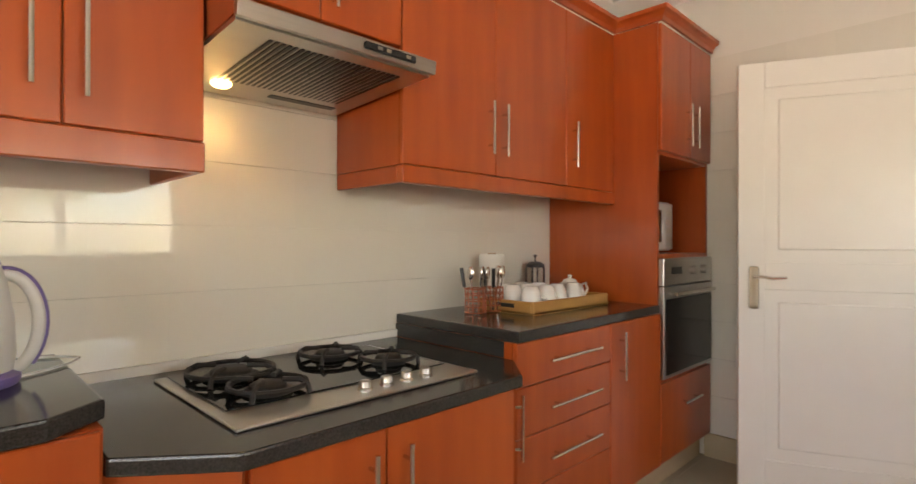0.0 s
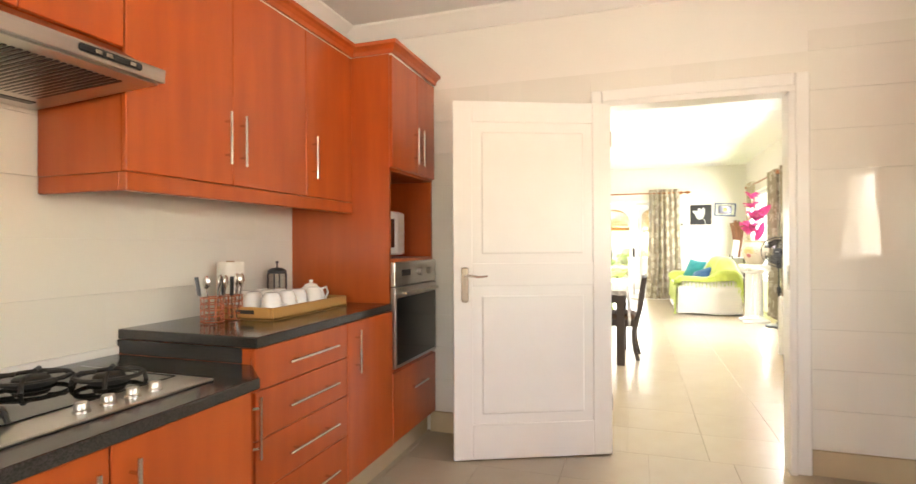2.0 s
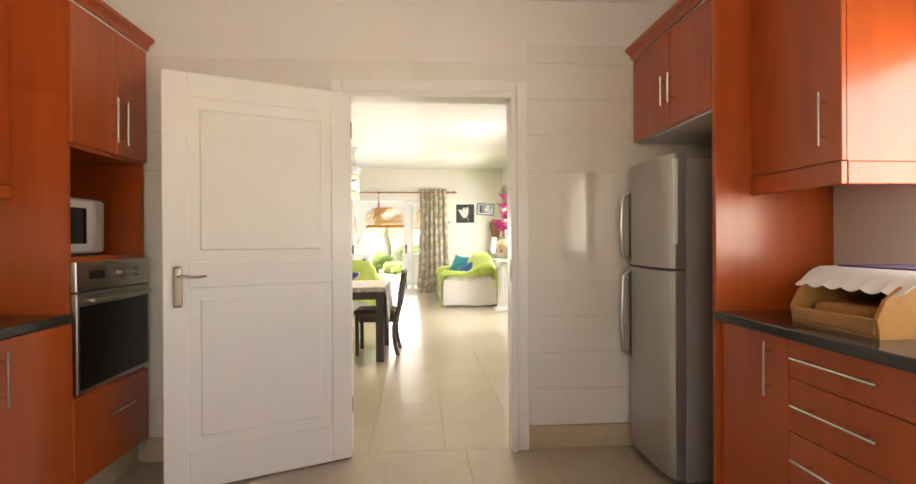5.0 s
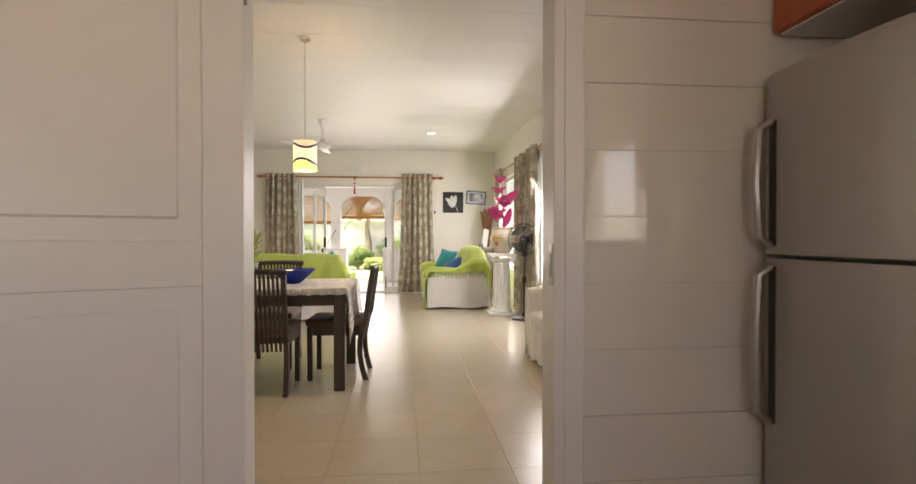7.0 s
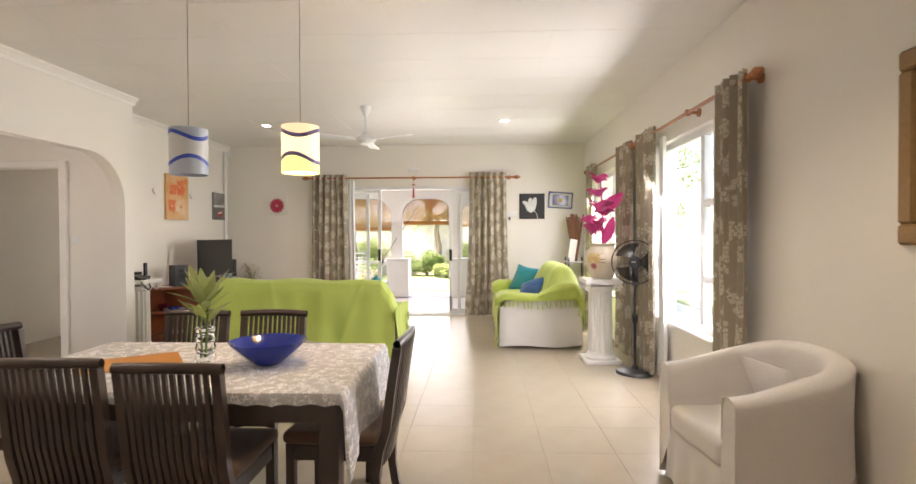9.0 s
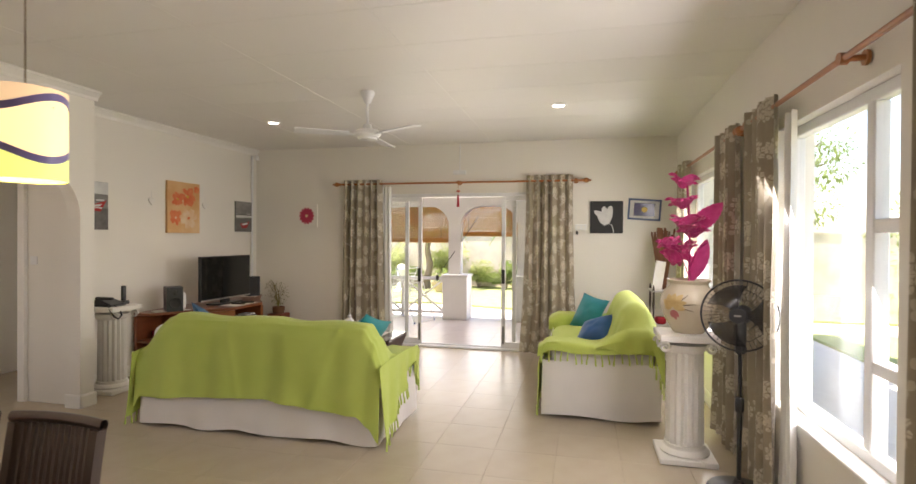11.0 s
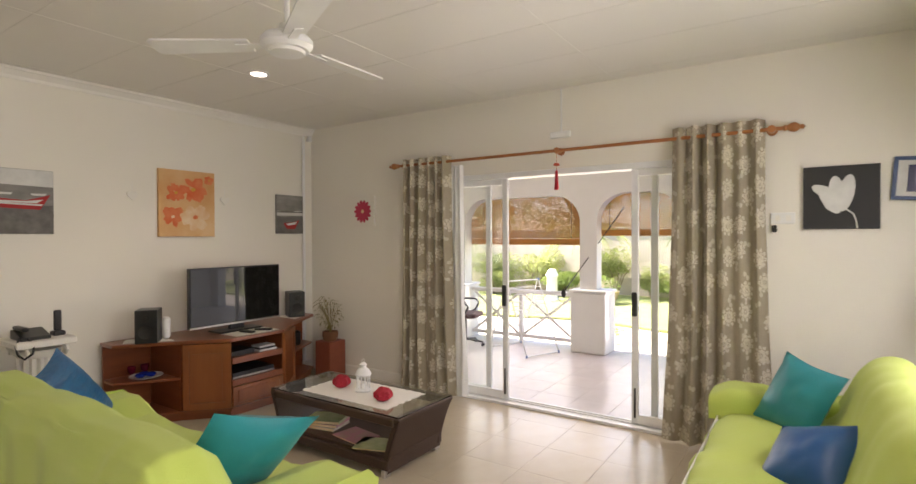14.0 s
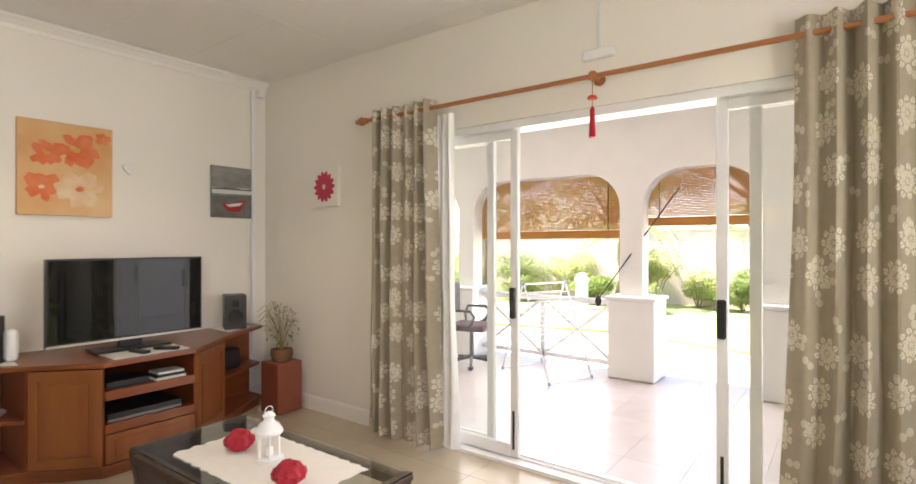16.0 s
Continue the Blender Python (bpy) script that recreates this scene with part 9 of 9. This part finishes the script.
def palm(x, y, h, seed, fronds=15, length=1.8):
    p = thing("palm", "garden palm with arching feathery fronds", "palm", (x, y, -0.23), "garden palms")
    bm = bmesh.new()
    n = 10
    tube(bm, [(x + 0.08 * math.sin(k / n * 2), y + 0.05 * math.sin(k), -0.25 + (h + 0.25) * k / n) for k in range(n + 1)], [0.13 - 0.005 * k + 0.012 * (k % 2) for k in range(n + 1)], 10)
    part("trunk", bm, BARK, p)
    rnd = random.Random(seed)
    for k in range(fronds):
        a = 2 * math.pi * k / fronds + rnd.uniform(-0.2, 0.2)
        rise, ln = rnd.uniform(0.2, 1.1), length * rnd.uniform(0.8, 1.1)
        c, s = math.cos(a), math.sin(a)
        pts = [Vector((x + c * ln * t * (0.9 - 0.15 * t), y + s * ln * t * (0.9 - 0.15 * t), h + ln * (rise * t - (0.65 + 0.5 * rise) * t * t))) for t in (i / 12 for i in range(13))]
        bm = bmesh.new()
        tube(bm, pts, [0.016 - 0.001 * i for i in range(13)], 4)
        for i in range(2, 13):
            for q in (0, 0.5):
                base = pts[i - 1].lerp(pts[i], q)
                for sg in (-1, 1):
                    side = Vector((-s * sg, c * sg, -0.35))
                    fw = Vector((c, s, -0.1)) * 0.5
                    L = 0.42 * ln / 1.8 * math.sin(0.25 + 2.6 * i / 13)
                    tip = base + (side + fw).normalized() * L
                    mid = base.lerp(tip, 0.4)
                    wv = Vector((c, s, 0)) * 0.018
                    bm.faces.new([bm.verts.new(v) for v in (base, mid + wv, tip, mid - wv)])
        part("frond", bm, LEAF_PALE if k % 3 else LEAF, p)


rnd = random.Random(77)
for k, (x, y, w, h) in enumerate(((23.6, 9.5, 2.4, 2.3), (23.9, 7.2, 1.8, 1.5), (23.4, 5.0, 1.2, 0.8), (24.0, 3.6, 1.6, 1.9), (23.9, 1.6, 1.3, 1.2), (23.7, -0.6, 1.8, 1.7), (23.9, -2.6, 1.8, 1.3), (23.6, -4.8, 2.2, 2.2), (21.0, 10.5, 2.6, 2.6), (18.6, 8.5, 2.0, 2.2), (17.6, 6.4, 1.5, 1.4), (19.0, 12.5, 3.0, 3.0), (17.2, 1.9, 0.6, 0.25), (17.6, 1.7, 0.5, 0.2))):
    bush(x, y, w, h * 0.8, k + 3, (LEAF, LEAF_PALE)[k % 2], 0.085 if h > 0.5 else 0.05, 3600 if h > 0.5 else 260)
for k, (x, y, w, h) in enumerate(((7.2, -8.2, 2.6, 2.4), (9.6, -9.0, 3.0, 3.0), (12.2, -8.4, 2.6, 2.4), (14.6, -9.2, 3.0, 2.8), (17.5, -9.0, 3.0, 2.6), (1.5, -7.5, 3.0, 2.6), (4.4, -8.0, 2.8, 2.6), (20.5, -9.5, 3.2, 3.0))):
    bush(x, y, w, h, k + 40, (LEAF_PALE, LEAF)[k % 2], 0.16, 1000)
for k, (x, y, w, h) in enumerate(((24.2, 6.2, 1.5, 2.3), (24.1, 2.6, 1.2, 1.5), (24.2, 0.4, 1.5, 2.2), (24.2, -1.7, 1.5, 2.0), (24.1, -3.8, 1.6, 2.4), (22.9, 7.0, 1.3, 1.1), (23.0, 0.8, 0.9, 0.7), (22.6, -2.9, 1.2, 1.0))):
    bush(x, y, w, h * 0.6, k + 60, LEAF_PALE, 0.085, 3000)
palm(24.0, 1.2, 2.0, 11, 15, 1.6)
palm(23.9, -3.2, 2.3, 12, 15, 1.7)
palm(23.2, 4.2, 1.6, 5)
palm(22.8, -1.6, 1.5, 6)
palm(23.3, 8.4, 2.4, 7, 15, 2.0)
palm(11.6, -7.2, 2.2, 8, 15, 2.0)


def tree(x, y, h, seed):
    t = thing("tree", "tall broad-leaved tree behind the garden wall", "tree", (x, y, -0.23), "trees beyond the wall")
    rnd = random.Random(seed)
    bm = bmesh.new()
    tube(bm, [(x, y, -0.3), (x + 0.1, y, h * 0.3), (x, y + 0.1, h * 0.55), (x + 0.1, y, h * 0.8)], [0.22, 0.18, 0.13, 0.05], 9)
    tips = []
    for k in range(8):
        a, z = rnd.uniform(0, 6.28), h * rnd.uniform(0.3, 0.6)
        e = (x + 0.32 * h * math.cos(a), y + 0.32 * h * math.sin(a), z + h * rnd.uniform(0.1, 0.35))
        tube(bm, [(x, y, z), ((x + e[0]) / 2, (y + e[1]) / 2, (z + e[2]) / 2 + 0.2), e], [0.09, 0.05, 0.02], 6)
        tips.append(e)
    part("trunk", bm, BARK, t)
    bm = bmesh.new()
    for k, e in enumerate(tips + [(x, y, h * 0.85), (x + 0.5, y, h * 0.7)]):
        leaves(bm, e, 520, (h * 0.17, h * 0.17, h * 0.13), 0.17, seed * 20 + k, 0.45)
    part("crown", bm, LEAF if seed % 2 else LEAF_PALE, t)


for k, (x, y, h) in enumerate(((27.5, 11, 6.0), (28, 6.2, 5.2), (27.2, 1.8, 5.6), (28, -2.6, 5.0), (27.5, -7.5, 6.0), (20, 19, 6.5), (8, -15, 6.0), (14, -15, 6.5), (2, -14.5, 6.0))):
    tree(x, y, h, k + 1)
urn = thing("garden_pot", "wide pale garden pot with a low plant", "plant pot", (22.3, 3.4, -0.17))
part("pot", turned([(0, 0), (0.25, 0), (0.36, 0.18), (0.4, 0.32), (0.42, 0.34), (0.38, 0.34), (0.33, 0.28), (0, 0.26)], (22.3, 3.4, -0.172), 28), material("sandstone_pot", (0.42, 0.33, 0.22), 0.8), urn, "", True)
part("foliage", leaves(bmesh.new(), (22.3, 3.4, 0.32), 220, (0.36, 0.36, 0.2), 0.12, 9), LEAF, urn)
post = solo("stone_bollard", turned([(0, 0), (0.2, 0), (0.2, 0.05), (0.15, 0.1), (0.14, 0.62), (0.18, 0.7), (0.1, 0.85), (0, 0.88)], (22.2, 4.8, -0.172), 20), STUCCO, "white garden post on the lawn", "post", (22.2, 4.8, -0.17), "", True)


# ---- floor and wall tiles, laid piece by piece ----
def tile_mesh(name, a, b, c, mat):
    ga, gb = (0.00005, 0.0008) if a < 0.3 else (0.0008, 0.0008)
    bm = boxes((ga, a - ga, gb, b - gb, -c, 0))
    bmesh.ops.bevel(bm, geom=[e for e in bm.edges if all(v.co.z > -1e-5 for v in e.verts) and (a > 0.3 or abs(e.verts[0].co.y - e.verts[1].co.y) < 1e-5)], offset=0.0007 if a > 0.3 else 0.0006, segments=1, affect="EDGES")
    return mesh_of(name, bm, mat)


def lay(parent, name, a, b, nx, ny, m, mat, x0=0.0, y0=0.0, skip=None):
    me = tile_mesh(name, a, b, 0.006, mat)
    for i in range(nx):
        for j in range(ny):
            if skip and skip(i, j):
                continue
            ob = new(name, me)
            ob.parent = parent
            ob.matrix_basis = m @ pose(x0 + i * a, y0 + j * b, 0)


floor = tagged(new("floor"), "cream glazed floor tiles with fine joints", "", "", "structure")
lay(floor, "tile", 0.45, 0.45, 21, 13, pose(3.80, -2.15, 0), FLOOR, skip=lambda i, j: j > 12)
lay(floor, "kitchen_tile", 0.45, 0.45, 9, 8, pose(-0.25, -1.82, 0), FLOOR)
rest = tagged(new("floor_rest", mesh_of("floor_rest", boxes((-1.62, -0.252, -2.02, 1.965, -0.005, 0), (-0.25, 3.8, 1.782, 1.965, -0.005, 0), (-0.25, 3.8, -2.02, -1.822, -0.005, 0), (3.93, 12.0, 3.702, 5.4, -0.005, 0)), FLOOR)), "cream floor tiles in the hall and kitchen edges", "", "", "structure")

wt = tagged(new("wall_tiles_left"), "pale glazed kitchen wall tiles", "", "", "structure")
part_m = Matrix(((1, 0, 0, 0.0), (0, 0, -1, 1.957), (0, 1, 0, 0.85), (0, 0, 0, 1)))
lay(wt, "tile", 0.2085, 0.208, 16, 5, part_m, TILE, x0=-0.1)
wf = tagged(new("wall_tiles_far"), "pale glazed kitchen wall tiles", "", "", "structure")
far_m = Matrix(((0, 0, -1, 3.794), (-1, 0, 0, -0.845), (0, 1, 0, 0.133), (0, 0, 0, 1)))
lay(wf, "tile", 0.213, 0.2135, 5, 10, far_m, TILE)
far_n = Matrix(((0, 0, -1, 3.794), (-1, 0, 0, 1.36), (0, 1, 0, 0.133), (0, 0, 0, 1)))
lay(wf, "tile", 0.213, 0.2135, 5, 10, far_n, TILE)
over_m = Matrix(((0, 0, -1, 3.794), (-1, 0, 0, 0.295), (0, 1, 0, 2.155), (0, 0, 0, 1)))
lay(wf, "tile", 0.228, 0.112, 5, 1, over_m, TILE)
lay(wf, "tile", 0.213, 0.112, 5, 1, Matrix(((0, 0, -1, 3.794), (-1, 0, 0, -0.845), (0, 1, 0, 2.268), (0, 0, 0, 1))), TILE)
vf = tagged(new("floor_veranda"), "pinkish veranda floor tiles", "", "", "structure")
lay(vf, "veranda_tile", 0.4, 0.4, 7, 15, pose(13.262, -1.6, -0.006), VTILE)
structure("floor_veranda_rest", boxes((13.26, 16.06, -3.6, -1.602, -0.011, -0.006), (13.26, 16.06, 4.402, 5.8, -0.011, -0.006)), VTILE)
